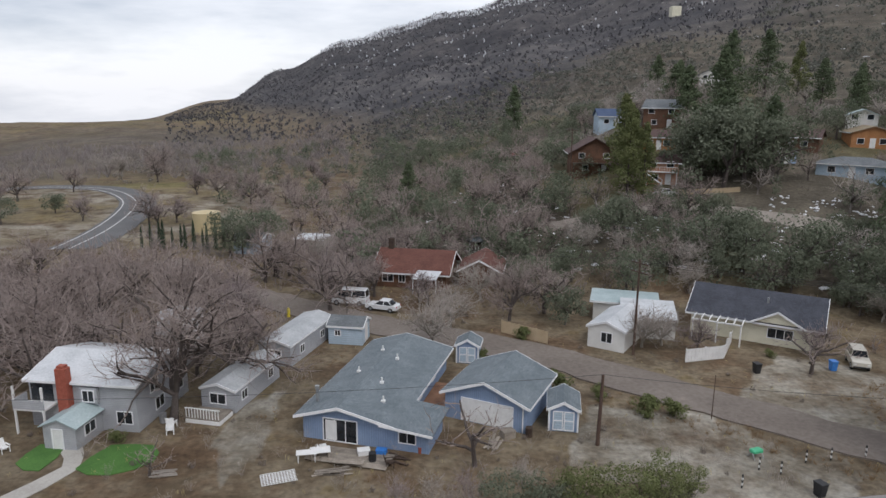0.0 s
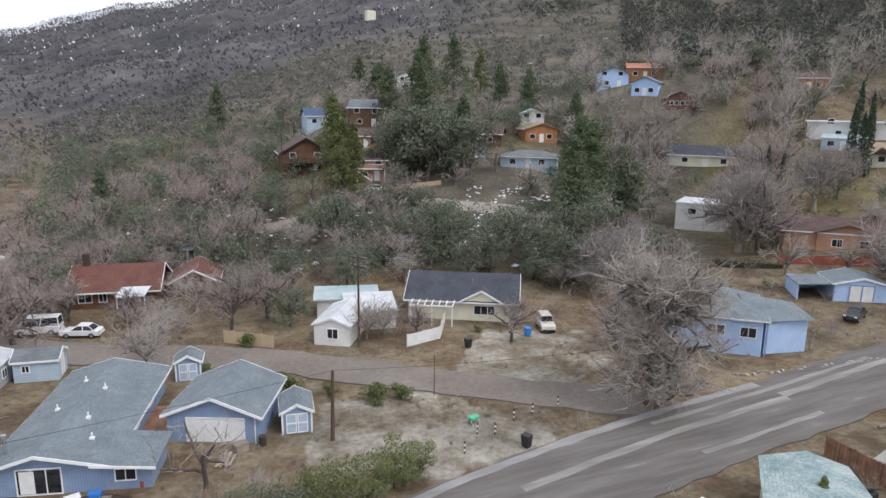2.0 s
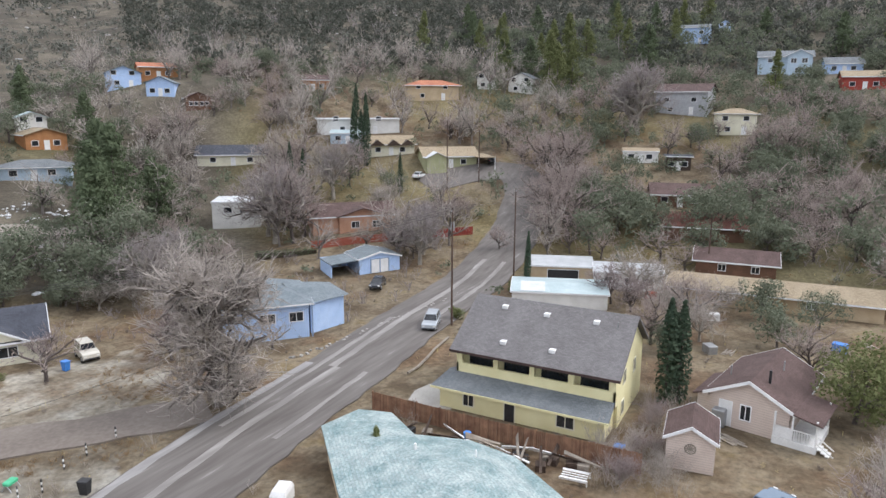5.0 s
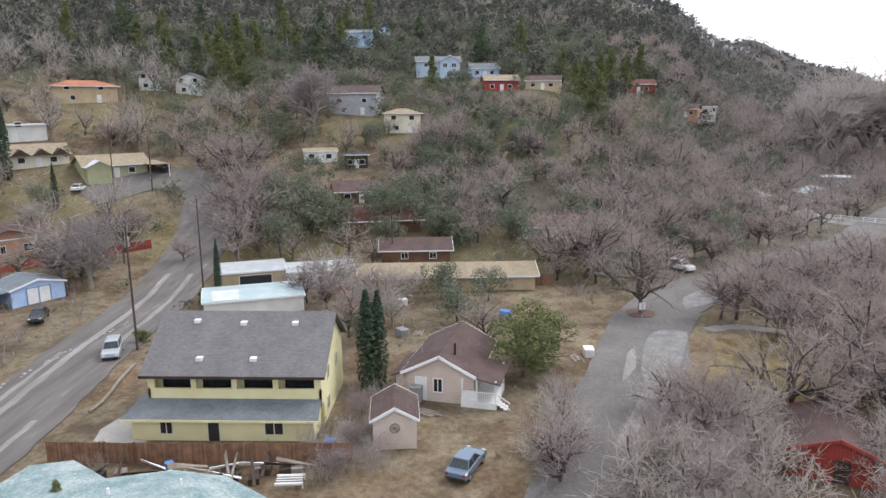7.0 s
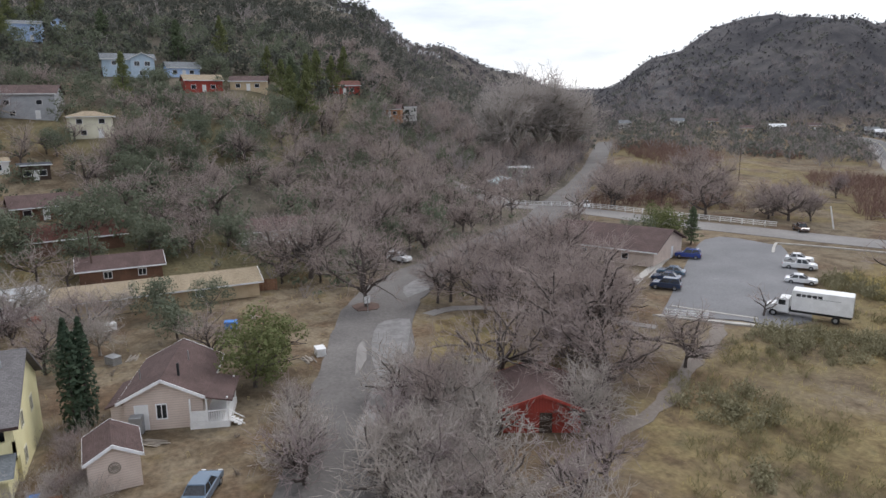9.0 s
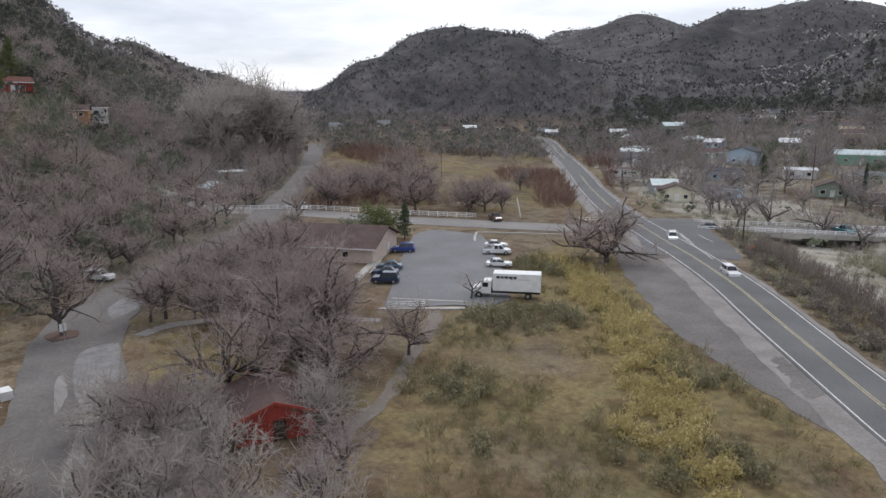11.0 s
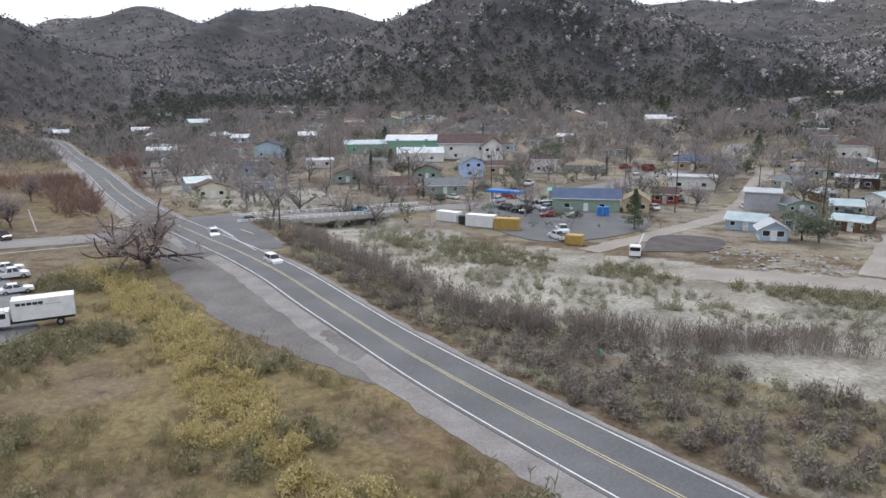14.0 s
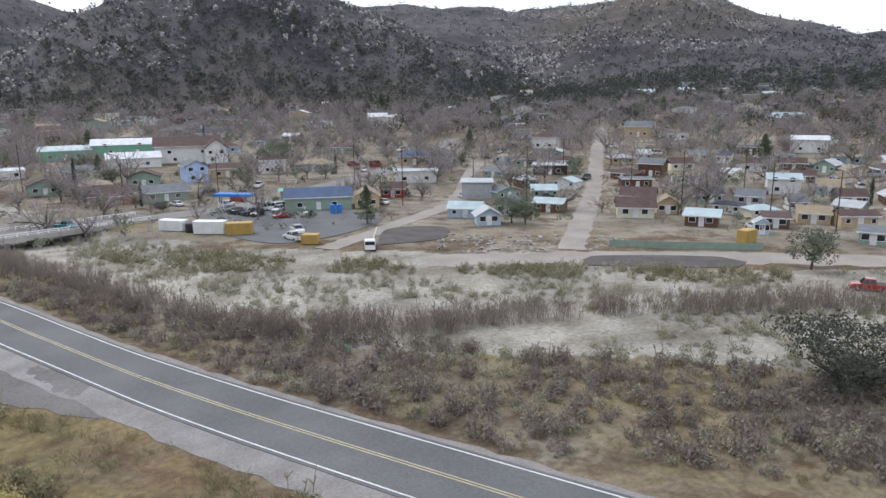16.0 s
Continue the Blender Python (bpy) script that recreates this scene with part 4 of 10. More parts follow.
# ---- buildings ----
def opening(parent, kind, w, h, frame_mat, pane_mat=None, bars=1):
    """A window or door standing on the face y = 0, looking along -y."""
    t, z0 = 0.09, (0.0 if kind == "door" else -0.09)
    fr = Mesh()
    out = [(-w / 2 - t, z0), (w / 2 + t, z0), (w / 2 + t, h + t), (-w / 2 - t, h + t)]
    inn = [(-w / 2, z0 + (0.0 if kind == "door" else t)), (w / 2, z0 + (0.0 if kind == "door" else t)), (w / 2, h), (-w / 2, h)]
    v = [(x, yy, zz) for yy in (-0.07, 0.05) for ring in (out, inn) for x, zz in ring]
    f = []
    for i in range(4):
        j = (i + 1) % 4
        if kind == "door" and i == 0:
            continue
        f += [(i, j, 4 + j, 4 + i), (4 + i, 4 + j, 12 + j, 12 + i), (j, i, 8 + i, 8 + j), (8 + j, 8 + i, 12 + i, 12 + j)]
    fr.add(v, f)
    ob = part(kind, fr, frame_mat, parent)
    for i in range(bars if kind != "door" else 0):
        x = -w / 2 + w * (i + 1) / (bars + 1)
        part("mullion", Mesh().box(x - 0.035, -0.055, 0, x + 0.035, -0.0, h), frame_mat, ob)
    part("pane" if kind == "window" else "door_panel", Mesh().box(-w / 2, -0.025, 0, w / 2, 0.03, h), pane_mat or GLASS, ob)
    return ob


def house(A, B, depth, h, roof, wall_mat, roof_mat, label, name="house", category="house", rise=1.6, over=0.45, trim=None, wins=(), z=None, foot=0.6, group="", peak=0.0, thick=0.16, found=1.0):
    """A house: front corners A (left) and B (right) seen from in front, its depth behind them, wall height, and roof kind
    gable_x (ridge along the front), gable_y (gable to the front), hip, flat or shed. wins: side, place along it, sill, width, height, kind."""
    ax, ay = A
    bx, by = B
    w = math.hypot(bx - ax, by - ay)
    rz = math.atan2(by - ay, bx - ax)
    cx = (ax + bx) / 2 - math.sin(rz) * depth / 2
    cy = (ay + by) / 2 + math.cos(rz) * depth / 2
    if z is None:
        z = ground((ax + bx) / 2, (ay + by) / 2)
    T = thing(name, cx, cy, z, math.degrees(rz), label, category, group)
    TAKEN.append((cx, cy, max(w, depth) / 2 + 0.5))
    if max(w, depth) > 1.5 * min(w, depth):
        for s in (-0.3, 0.3):
            dx, dy = (w * s, 0) if w > depth else (0, depth * s)
            TAKEN.append((cx + math.cos(rz) * dx - math.sin(rz) * dy, cy + math.sin(rz) * dx + math.cos(rz) * dy, min(w, depth) / 2 + 0.5))
    X, Y = w / 2, depth / 2
    trim = trim or TRIM
    body = Mesh()
    r = Mesh()
    edge_ = Mesh()
    if roof == "gable_x":
        sec = [(-Y, -found), (Y, -found), (Y, h), (0, h + rise), (-Y, h)]
        body.loft([[(-X, a, b) for a, b in sec], [(X, a, b) for a, b in sec]])
        k = rise / Y
        e, o = h - over * k, X + over
        for s in (-1, 1):
            q = [(-o, s * (Y + over), e), (o, s * (Y + over), e), (o, 0, h + rise), (-o, 0, h + rise)]
            q = q if s < 0 else [q[1], q[0], q[3], q[2]]
            r.slab([(x, y, zz + thick) for x, y, zz in q], thick)
            edge_.box(-o, s * (Y + over) - 0.03, e - 0.08, o, s * (Y + over) + 0.03, e + thick - 0.02)
            for xx in (-o, o):
                edge_.slab([(xx - 0.03, s * (Y + over), e + thick + 0.01), (xx + 0.03, s * (Y + over), e + thick + 0.01), (xx + 0.03, 0, h + rise + thick + 0.01), (xx - 0.03, 0, h + rise + thick + 0.01)], 0.24 * (1 if s < 0 else -1))
    elif roof == "gable_y":
        pk = peak * X
        sec = [(-X, -found), (X, -found), (X, h), (pk, h + rise), (-X, h)]
        body.loft([[(a, -Y, b) for a, b in sec], [(a, Y, b) for a, b in sec]])
        o = Y + over
        for s in (-1, 1):
            run = X - s * pk
            e = h - over * rise / run
            q = [(s * (X + over), -o, e), (pk, -o, h + rise), (pk, o, h + rise), (s * (X + over), o, e)]
            q = q if s > 0 else [q[3], q[2], q[1], q[0]]
            q = [q[3], q[2], q[1], q[0]]
            r.slab([(x, y, zz + thick) for x, y, zz in q], thick if (Vector(q[1]) - Vector(q[0])).cross(Vector(q[3]) - Vector(q[0])).z > 0 else -thick)
            edge_.box(s * (X + over) - 0.03, -o, e - 0.08, s * (X + over) + 0.03, o, e + thick - 0.02)
            for yy in (-o, o):
                edge_.slab([(s * (X + over), yy - 0.03, e + thick + 0.01), (pk, yy - 0.03, h + rise + thick + 0.01), (pk, yy + 0.03, h + rise + thick + 0.01), (s * (X + over), yy + 0.03, e + thick + 0.01)], 0.24 * (-1 if s > 0 else 1))
    elif roof == "hip":
        body.box(-X, -Y, -found, X, Y, h)
        xo, yo = X + over, Y + over
        e = h - 0.05
        if X >= Y:
            ra, rb = (-(X - Y), 0, h + rise), (X - Y, 0, h + rise)
        else:
            ra, rb = (0, -(Y - X), h + rise), (0, Y - X, h + rise)
        c = [(-xo, -yo, e), (xo, -yo, e), (xo, yo, e), (-xo, yo, e)]
        lo = [(x, y, zz - thick) for x, y, zz in c]
        v = lo + c + [ra, rb]
        if X >= Y:
            f = [(4, 5, 9, 8), (5, 6, 9), (6, 7, 8, 9), (7, 4, 8)]
        else:
            f = [(4, 5, 8), (5, 6, 9, 8), (6, 7, 9), (7, 4, 8, 9)]
        r.add(v, f + [(3, 2, 1, 0), (0, 1, 5, 4), (1, 2, 6, 5), (2, 3, 7, 6), (3, 0, 4, 7)])
        for x0, y0, x1, y1 in ((-xo, -yo, xo, -yo), (-xo, yo, xo, yo), (-xo, -yo, -xo, yo), (xo, -yo, xo, yo)):
            edge_.box(x0 - 0.03, y0 - 0.03, e - 0.2, x1 + 0.03, y1 + 0.03, e - 0.02)
    else:
        drop = rise if roof == "shed" else 0.06
        body.loft([[(-X, -Y, -found), (X, -Y, -found), (X, Y, -found), (-X, Y, -found)], [(-X, -Y, h), (X, -Y, h), (X, Y, h + drop), (-X, Y, h + drop)]])
        xo, yo = X + over, Y + over
        r.slab([(-xo, -yo, h + thick), (xo, -yo, h + thick), (xo, yo, h + drop + thick), (-xo, yo, h + drop + thick)], thick)
        edge_.box(-xo, -yo - 0.03, h - 0.08, xo, -yo, h + thick - 0.02)
    part("wall", body, wall_mat, T)
    ro = part("roof", r, roof_mat, T, uv=True)
    for i in range(0, len(edge_.v), 8):
        fb = Mesh()
        fb.add(edge_.v[i:i + 8], [(3, 2, 1, 0), (4, 5, 6, 7), (0, 1, 5, 4), (1, 2, 6, 5), (2, 3, 7, 6), (3, 0, 4, 7)])
        if math.hypot(cx, cy) < 130 or i == 0:
            part("fascia", fb, trim, ro)
    for side, u, sill, ww, hh, kind in wins:
        fm = trim
        pm = None
        if kind == "door":
            pm = WHITE
        if kind == "darkdoor":
            kind, pm = "door", BLACK
        if kind == "garage":
            kind, pm = "garage_door", WHITE
        o = opening(T, "door" if kind == "garage_door" else kind, ww, hh, fm, pm, (2 if ww > 2 else 1) if math.hypot(cx, cy) < 130 else 0)
        if kind == "garage_door":
            o.name = "garage_door"
        o.matrix_basis = {"f": pose(u, -Y, sill), "b": pose(-u, Y, sill, 0, 0, 180), "r": pose(X, u, sill, 0, 0, 90), "l": pose(-X, -u, sill, 0, 0, -90)}[side]
    return T


def vent(T, x, y, z, h=0.6, r=0.06, mat_=None):
    part("vent_pipe", Mesh().tube((x, y, z - 0.4), (x, y, z + h), r), mat_ or METAL, T)


WN = lambda side, u, sill=1.0, w=1.1, h=1.0: (side, u, sill, w, h, "window")
DR = lambda side, u, w=0.95, h=2.05: (side, u, 0.05, w, h, "door")

# ---- houses close to the camera ----
# pale grey two-storey house with a white roof
H = house((-36.0, 54.0), (-25.0, 52.6), 8.5, 5.0, "gable_x", GREY_W, R_WHITE, "two-storey pale grey house with white roof and red chimney", rise=1.3, over=0.35,
          wins=(WN("f", 0.9, 3.1, 1.0, 1.1), WN("f", 4.2, 0.9, 1.5, 1.2), WN("r", -1.5, 3.1, 1.2, 1.4), WN("r", -0.8, 0.9, 1.3, 1.2), WN("r", 2.6, 1.2, 1.3, 1.1)))
part("chimney", Mesh().bevel_box(-2.0, -5.05, -0.2, -0.9, -4.26, 6.6).box(-1.8, -4.95, 6.55, -1.1, -4.35, 6.85), BRICKRED, H, "red brick chimney")
pw = part("porch", Mesh().loft([[(0.3 + a, q, b) for a, b in ((-1.6, -0.3), (1.6, -0.3), (1.6, 2.3), (0, 3.0), (-1.6, 2.3))] for q in (-7.8, -4.27)]), GREY_W, H)
part("porch_roof", Mesh().slab([(-1.6, -8.0, 2.32), (0.3, -8.0, 3.14), (0.3, -4.27, 3.14), (-1.6, -4.27, 2.32)], 0.1).slab([(0.3, -8.0, 3.14), (2.2, -8.0, 2.32), (2.2, -4.27, 2.32), (0.3, -4.27, 3.14)], 0.1), R_PALETEAL, pw)
o = opening(pw, "door", 0.95, 2.0, TRIM, WHITE)
o.matrix_basis = pose(0.1, -7.8, 0.0)
o = opening(pw, "window", 1.3, 1.0, TRIM)
o.matrix_basis = pose(1.9, -6.0, 0.9, 0, 0, 90)
bal = part("balcony", Mesh().box(-5.9, -5.9, 2.5, -2.7, -4.27, 2.7), WHITE, H)
part("parapet", Mesh().box(-5.9, -5.95, 2.7, -2.7, -5.83, 3.6).box(-5.95, -5.9, 2.7, -5.83, -4.27, 3.6), GREY_W, bal)
for px in (-5.8, -2.85):
    part("post", Mesh().box(px - 0.08, -5.9, -0.2, px + 0.08, -5.74, 2.5).box(px - 0.08, -5.9, 3.6, px + 0.08, -5.74, 5.0), WHITE, bal)
part("balcony_window", Mesh().box(-5.3, -4.33, 2.8, -3.0, -4.26, 4.6), GLASS, bal)
part("dormer", Mesh().loft([[(0.9 + a, q, b) for a, b in ((-0.9, 3.0), (0.9, 3.0), (0.9, 4.6), (-0.9, 4.6))] for q in (-4.26, -4.6)]), GREY_W, H)
o = opening(H, "window", 1.1, 1.1, TRIM)
o.matrix_basis = pose(0.9, -4.6, 3.2)

H.matrix_basis = H.matrix_basis @ Matrix.Diagonal((0.88, 1, 0.86, 1))

MOB = [WN("f", 0, 0.8, 1.5, 0.9), WN("r", -2.6, 0.8, 0.9, 0.8), WN("r", 2.4, 0.8, 0.9, 0.8)]
for A, B, dd, hh, lab in (((-21.9, 57.2), (-18.6, 56.4), 8.5, 2.1, "mobile home with rounded grey roof and lattice-railed deck"), ((-19.6, 68.2), (-16.0, 67.2), 10.5, 2.3, "pale-roofed mobile home with pale walls"),
                          ((-30.0, 66.5), (-25.6, 68.0), 12.0, 2.4, "pale-roofed mobile home among bare trees")):
    house(A, B, dd, hh, "gable_y", GREY_W, R_PALEGREY, lab, "mobile_home", "mobile home", rise=0.5, over=0.12, group="mobile homes by the lane", wins=MOB)
D_ = thing("deck", -20.6, 55.4, ground(-20.9, 54.2), -12, "white-railed wooden deck in front of mobile home", "deck")
part("deck_floor", Mesh().box(-1.6, -1.1, 0.35, 1.6, 1.1, 0.5), WEATHERED, D_)
part("skirt", Mesh().box(-1.65, -1.15, 0, 1.65, -1.1, 0.35).box(1.6, -1.1, 0, 1.65, 1.1, 0.35), WHITE, D_)
for i in range(12):
    part("baluster", Mesh().box(-1.6 + i * 0.28, -1.12, 0.5, -1.54 + i * 0.28, -1.07, 1.35), WHITE, D_)
part("handrail", Mesh().box(-1.65, -1.14, 1.35, 1.65, -1.04, 1.42), WHITE, D_)

# blue ranch house and its outbuildings
H = house((-11.6, 52.2), (-4.0, 50.2), 17.5, 2.2, "gable_y", BLUE, R_BLUEGREY, "long blue ranch house with grey shingle roof", rise=1.0, over=0.6, peak=-0.15,
          wins=(("f", -0.6, 0.1, 2.9, 1.9, "window"), WN("r", -1.0, 1.0, 1.2, 1.0), WN("r", 3.5, 1.0, 1.2, 1.0)))
wing = part("front_wing", Mesh().loft([[(3.9, -8.72, -0.6), (7.0, -8.72, -0.6), (7.0, -4.4, -0.6), (3.9, -4.4, -0.6)], [(3.9, -8.72, 2.02), (7.0, -8.72, 1.82), (7.0, -4.4, 1.82), (3.9, -4.4, 2.02)]]), BLUE, H)
part("wing_roof", Mesh().slab([(3.0, -9.35, 2.42), (7.5, -9.35, 1.98), (7.5, -4.0, 1.98), (3.0, -4.0, 2.42)], 0.13), R_BLUEGREY, wing, uv=True)
part("fascia", Mesh().slab([(3.0, -9.42, 2.39), (7.5, -9.42, 1.96), (7.5, -9.36, 1.96), (3.0, -9.36, 2.39)], 0.2), TRIM, wing)
o = opening(wing, "window", 1.35, 0.85, TRIM)
o.matrix_basis = pose(5.2, -8.72, 0.75)
part("side_deck", Mesh().box(4.0, -3.8, -0.05, 6.6, 4.5, 0.3), FENCEWOOD, H, "red-brown side deck")
part("curtain", Mesh().box(-1.9, -8.81, 0.15, -0.9, -8.785, 1.9), WHITE, H)
part("flue", Mesh().tube((-3.4, -7.0, 2.0), (-3.4, -7.0, 3.7), 0.14, 0.14, 10).tube((-3.4, -7.0, 3.7), (-3.4, -7.0, 3.95), 0.2, 0.2, 10), METAL, H)
for vx, vy, vz in ((1.0, -3.0, 3.2), (-2.0, -1.0, 3.1), (0.6, 2.5, 3.3), (-1.6, 4.5, 3.2), (2.2, -6.0, 2.9)):
    part("vent_pipe", Mesh().tube((vx, vy, vz - 0.6), (vx, vy, vz + 0.35), 0.07).box(vx - 0.16, vy - 0.16, vz - 0.3, vx + 0.16, vy + 0.16, vz - 0.02), WHITE, H)
H = house((0.3, 56.2), (7.2, 53.0), 7.6, 2.5, "gable_y", BLUE, R_BLUEGREY, "blue garage with white door and grey roof", "garage", "garage", rise=1.5, over=0.4, wins=(("f", 0.2, 0.05, 4.7, 2.1, "garage"),))
part("downspout", Mesh().tube((3.5, -3.85, 0), (3.5, -3.85, 2.4), 0.06), WHITE, H)


def paned_shed(A, B, dd, label, wall_mat=None):
    S = house(A, B, dd, 2.0, "gable_y", wall_mat or BLUE, R_BLUEGREY, label, "shed", "shed", rise=0.65, over=0.18, group="garden sheds")
    w = math.hypot(B[0] - A[0], B[1] - A[1])
    for s in (-1, 1):
        d_ = part("shed_door", Mesh().box(min(0, s * w * 0.36) + 0.02, -dd / 2 - 0.04, 0.1, max(0, s * w * 0.36) - 0.02, -dd / 2 + 0.01, 1.85), PALEBLUE, S)
        x0, x1 = sorted((s * 0.03, s * w * 0.36))
        fr = Mesh()
        for zz in (0.1, 0.95, 1.78):
            fr.box(x0, -dd / 2 - 0.07, zz, x1, -dd / 2 - 0.04, zz + 0.1)
        for xx in (x0, x1 - 0.09):
            fr.box(xx, -dd / 2 - 0.075, 0.1, xx + 0.09, -dd / 2 - 0.042, 1.88)
        part("door_trim", fr, TRIM, d_)
    for x0 in (-w / 2 - 0.03, w / 2 - 0.12):
        part("corner_board", Mesh().box(x0, -dd / 2 - 0.03, 0, x0 + 0.15, -dd / 2, 2.0), TRIM, S)
    return S


paned_shed((9.2, 53.7), (11.7, 53.3), 3.6, "small blue garden shed with white-trimmed doors")
paned_shed((1.5, 68.8), (3.9, 68.4), 2.4, "small blue garden shed behind ranch house")
house((-13.2, 74.4), (-9.2, 73.8), 3.2, 2.2, "gable_x", PALEBLUE, R_GREY, "grey-blue shed with small window", "shed", "shed", rise=0.7, over=0.2, wins=(WN("f", -0.9, 1.1, 0.6, 0.6), DR("r", 0)))

# red-brown roofed house under the hill
H = house((-10.0, 99.0), (0.5, 97.0), 9, 2.6, "gable_x", BROWN_W, R_RED, "low house with red-brown roof and chimney", rise=2.3, over=0.7, wins=(WN("f", -3.6, 0.9, 1.6, 1.2), WN("f", -1.4, 0.9, 0.9, 1.2), WN("f", 2.6, 0.9, 1.2, 1.1)))
part("chimney", Mesh().bevel_box(-4.6, -0.3, 2.5, -3.8, 0.5, 6.6), DARKWOOD, H)
part("patio_roof", Mesh().slab([(0.8, -7.6, 2.3), (4.4, -7.6, 2.3), (4.8, -5.1, 3.0), (1.2, -5.1, 3.0)], 0.1), R_WHITE, H)
for px in (0.9, 4.3):
    part("patio_post", Mesh().box(px, -7.5, -0.3, px + 0.12, -7.38, 2.2), WHITE, H)
house((2.5, 99.0), (8.5, 98.0), 8, 2.6, "gable_y", BROWN_W, R_RED, "dark wooden annex with red-brown roof", "annex", "house", rise=1.6, over=0.5)
G_ = thing("gazebo", 6.0, 117.0, ground(6, 117), 10, "white open garden gazebo on the slope", "gazebo")
part("platform", Mesh().tube((0, 0, -0.6), (0, 0, 0.25), 1.7, 1.7, 8), WHITE, G_)
for i in range(8):
    a = i * math.pi / 4 + math.pi / 8
    part("post", Mesh().tube((1.5 * math.cos(a), 1.5 * math.sin(a), 0.25), (1.5 * math.cos(a), 1.5 * math.sin(a), 2.7), 0.09, 0.09, 6), WHITE, G_)
part("gazebo_roof", Mesh().tube((0, 0, 2.7), (0, 0, 3.9), 2.0, 0.15, 8), R_GREY, G_, uv=True)

# white cottage and white house with a picket fence
H = house((16.8, 74.2), (20.4, 71.9), 8.0, 2.5, "gable_y", STUCCO_W, R_WHITE, "white cottage with pale metal roof", "cottage", "house", rise=0.8, over=0.2, wins=(WN("f", 0.1, 0.9, 1.2, 1.1),))
house((21.6, 77.6), (27.6, 76.2), 6, 2.4, "shed", STUCCO_W, R_WHITE, "white cottage wing with flat pale roof", "cottage", "house", rise=0.5, over=0.2)
house((19.5, 84), (27.0, 82.0), 5, 2.5, "flat", STUCCO_W, R_PALETEAL, "low outbuilding with flat pale roof", "outbuilding", "house")
H = house((30.6, 79.6), (42.6, 72.6), 9.5, 2.8, "gable_x", CREAM, R_DARK, "white house with charcoal shingle roof", rise=2.3, over=0.6, wins=(WN("f", 3.0, 0.9, 2.6, 1.1), WN("r", 0, 1.0)))
gf = part("front_gable", Mesh().loft([[(2.6 + a, q, b) for a, b in ((-2.4, 2.8), (2.4, 2.8), (0, 4.1))] for q in (-5.35, -2.2)]), CREAM, H)
part("gable_roof", Mesh().slab([(-0.2, -5.6, 2.72), (2.6, -5.6, 4.28), (2.6, -1.6, 4.28), (-0.2, -1.6, 2.72)], 0.12).slab([(2.6, -5.6, 4.28), (5.4, -5.6, 2.72), (5.4, -1.6, 2.72), (2.6, -1.6, 4.28)], 0.12), R_DARK, gf, uv=True)
part("gable_trim", Mesh().slab([(-0.25, -5.66, 2.76), (2.6, -5.66, 4.33), (2.6, -5.58, 4.33), (-0.25, -5.58, 2.76)], 0.2).slab([(2.6, -5.66, 4.33), (5.45, -5.66, 2.76), (5.45, -5.58, 2.76), (2.6, -5.58, 4.33)], 0.2), TRIM, gf)
pg = part("pergola", Mesh().box(-6.4, -7.6, 2.5, -0.8, -7.45, 2.65), WHITE, H)
for i in range(7):
    part("rafter", Mesh().box(-6.3 + i * 0.9, -7.9, 2.66, -6.2 + i * 0.9, -4.8, 2.76), WHITE, pg)
for px in (-6.3, -3.6, -1.0):
    part("post", Mesh().box(px, -7.6, 0, px + 0.14, -7.45, 2.5), WHITE, pg)
vent(H, 1.2, -2.0, 4.6, 0.3, 0.12)
house((44.0, 80.5), (46.5, 79.0), 2.5, 1.9, "shed", WHITE, R_WHITE, "small white shed with pale roof", "shed", "shed", rise=0.7, over=0.1)

# light-blue house, its shed with carport, red house, white house on the bank
H = house((54.4, 59.0), (62.6, 51.6), 10.5, 4.5, "hip", LBLUE, R_BLUEGREY, "light-blue house with hipped grey roof", rise=2.2, over=0.6, wins=(WN("f", 0.6, 2.2, 1.7, 1.1), WN("f", 4.0, 2.2, 1.6, 1.1), ("r", -2.0, 2.4, 0.7, 0.9, "window")))
wing = part("wing", Mesh().loft([[(5.9, -4.25, -0.6), (10.6, -1.6, -0.6), (9.4, 4.2, -0.6), (5.9, 4.2, -0.6)], [(5.9, -4.25, 4.08), (10.6, -1.6, 4.08), (9.4, 4.2, 4.08), (5.9, 4.2, 4.08)]]), LBLUE, H)
part("wing_roof", Mesh().add([(5.0, -5.0, 4.05), (11.3, -2.0, 4.05), (10.0, 4.9, 4.05), (5.0, 4.9, 4.05), (3.0, 0, 5.9), (7.6, 0.6, 5.4)], [(0, 1, 5, 4), (1, 2, 5), (2, 3, 4, 5), (0, 4, 3), (3, 2, 1, 0)]), R_BLUEGREY, wing, uv=True)
part("corner_trim", Mesh().box(5.8, -5.33, -0.3, 6.0, -5.25, 4.4), BLUE, H)
H = house((88.6, 62.2), (94.6, 58.2), 6.0, 2.5, "gable_y", LBLUE, R_BLUEGREY, "light-blue shed with large double doors", "shed", "shed", rise=0.9, over=0.3)
for s in (-1, 1):
    d_ = part("double_door", Mesh().box(min(s * 0.05, s * 1.5), -3.06, 0.05, max(s * 0.05, s * 1.5), -2.99, 2.3), WHITE, H)
    part("door_frame", Mesh().box(min(s * 0.02, s * 1.6), -3.09, 2.3, max(s * 0.02, s * 1.6), -3.0, 2.42).box(s * 1.6 - 0.06, -3.09, 0, s * 1.6 + 0.06, -3.0, 2.42).box(s * 0.05 - 0.04, -3.1, 0.05, s * 0.05 + 0.04, -3.05, 2.3), BLUE, d_)
part("carport_roof", Mesh().slab([(-8.4, -2.9, 2.1), (-3.0, -2.9, 2.5), (-3.0, 3, 2.5), (-8.4, 3, 2.1)], 0.12), R_BLUEGREY, H, uv=True)
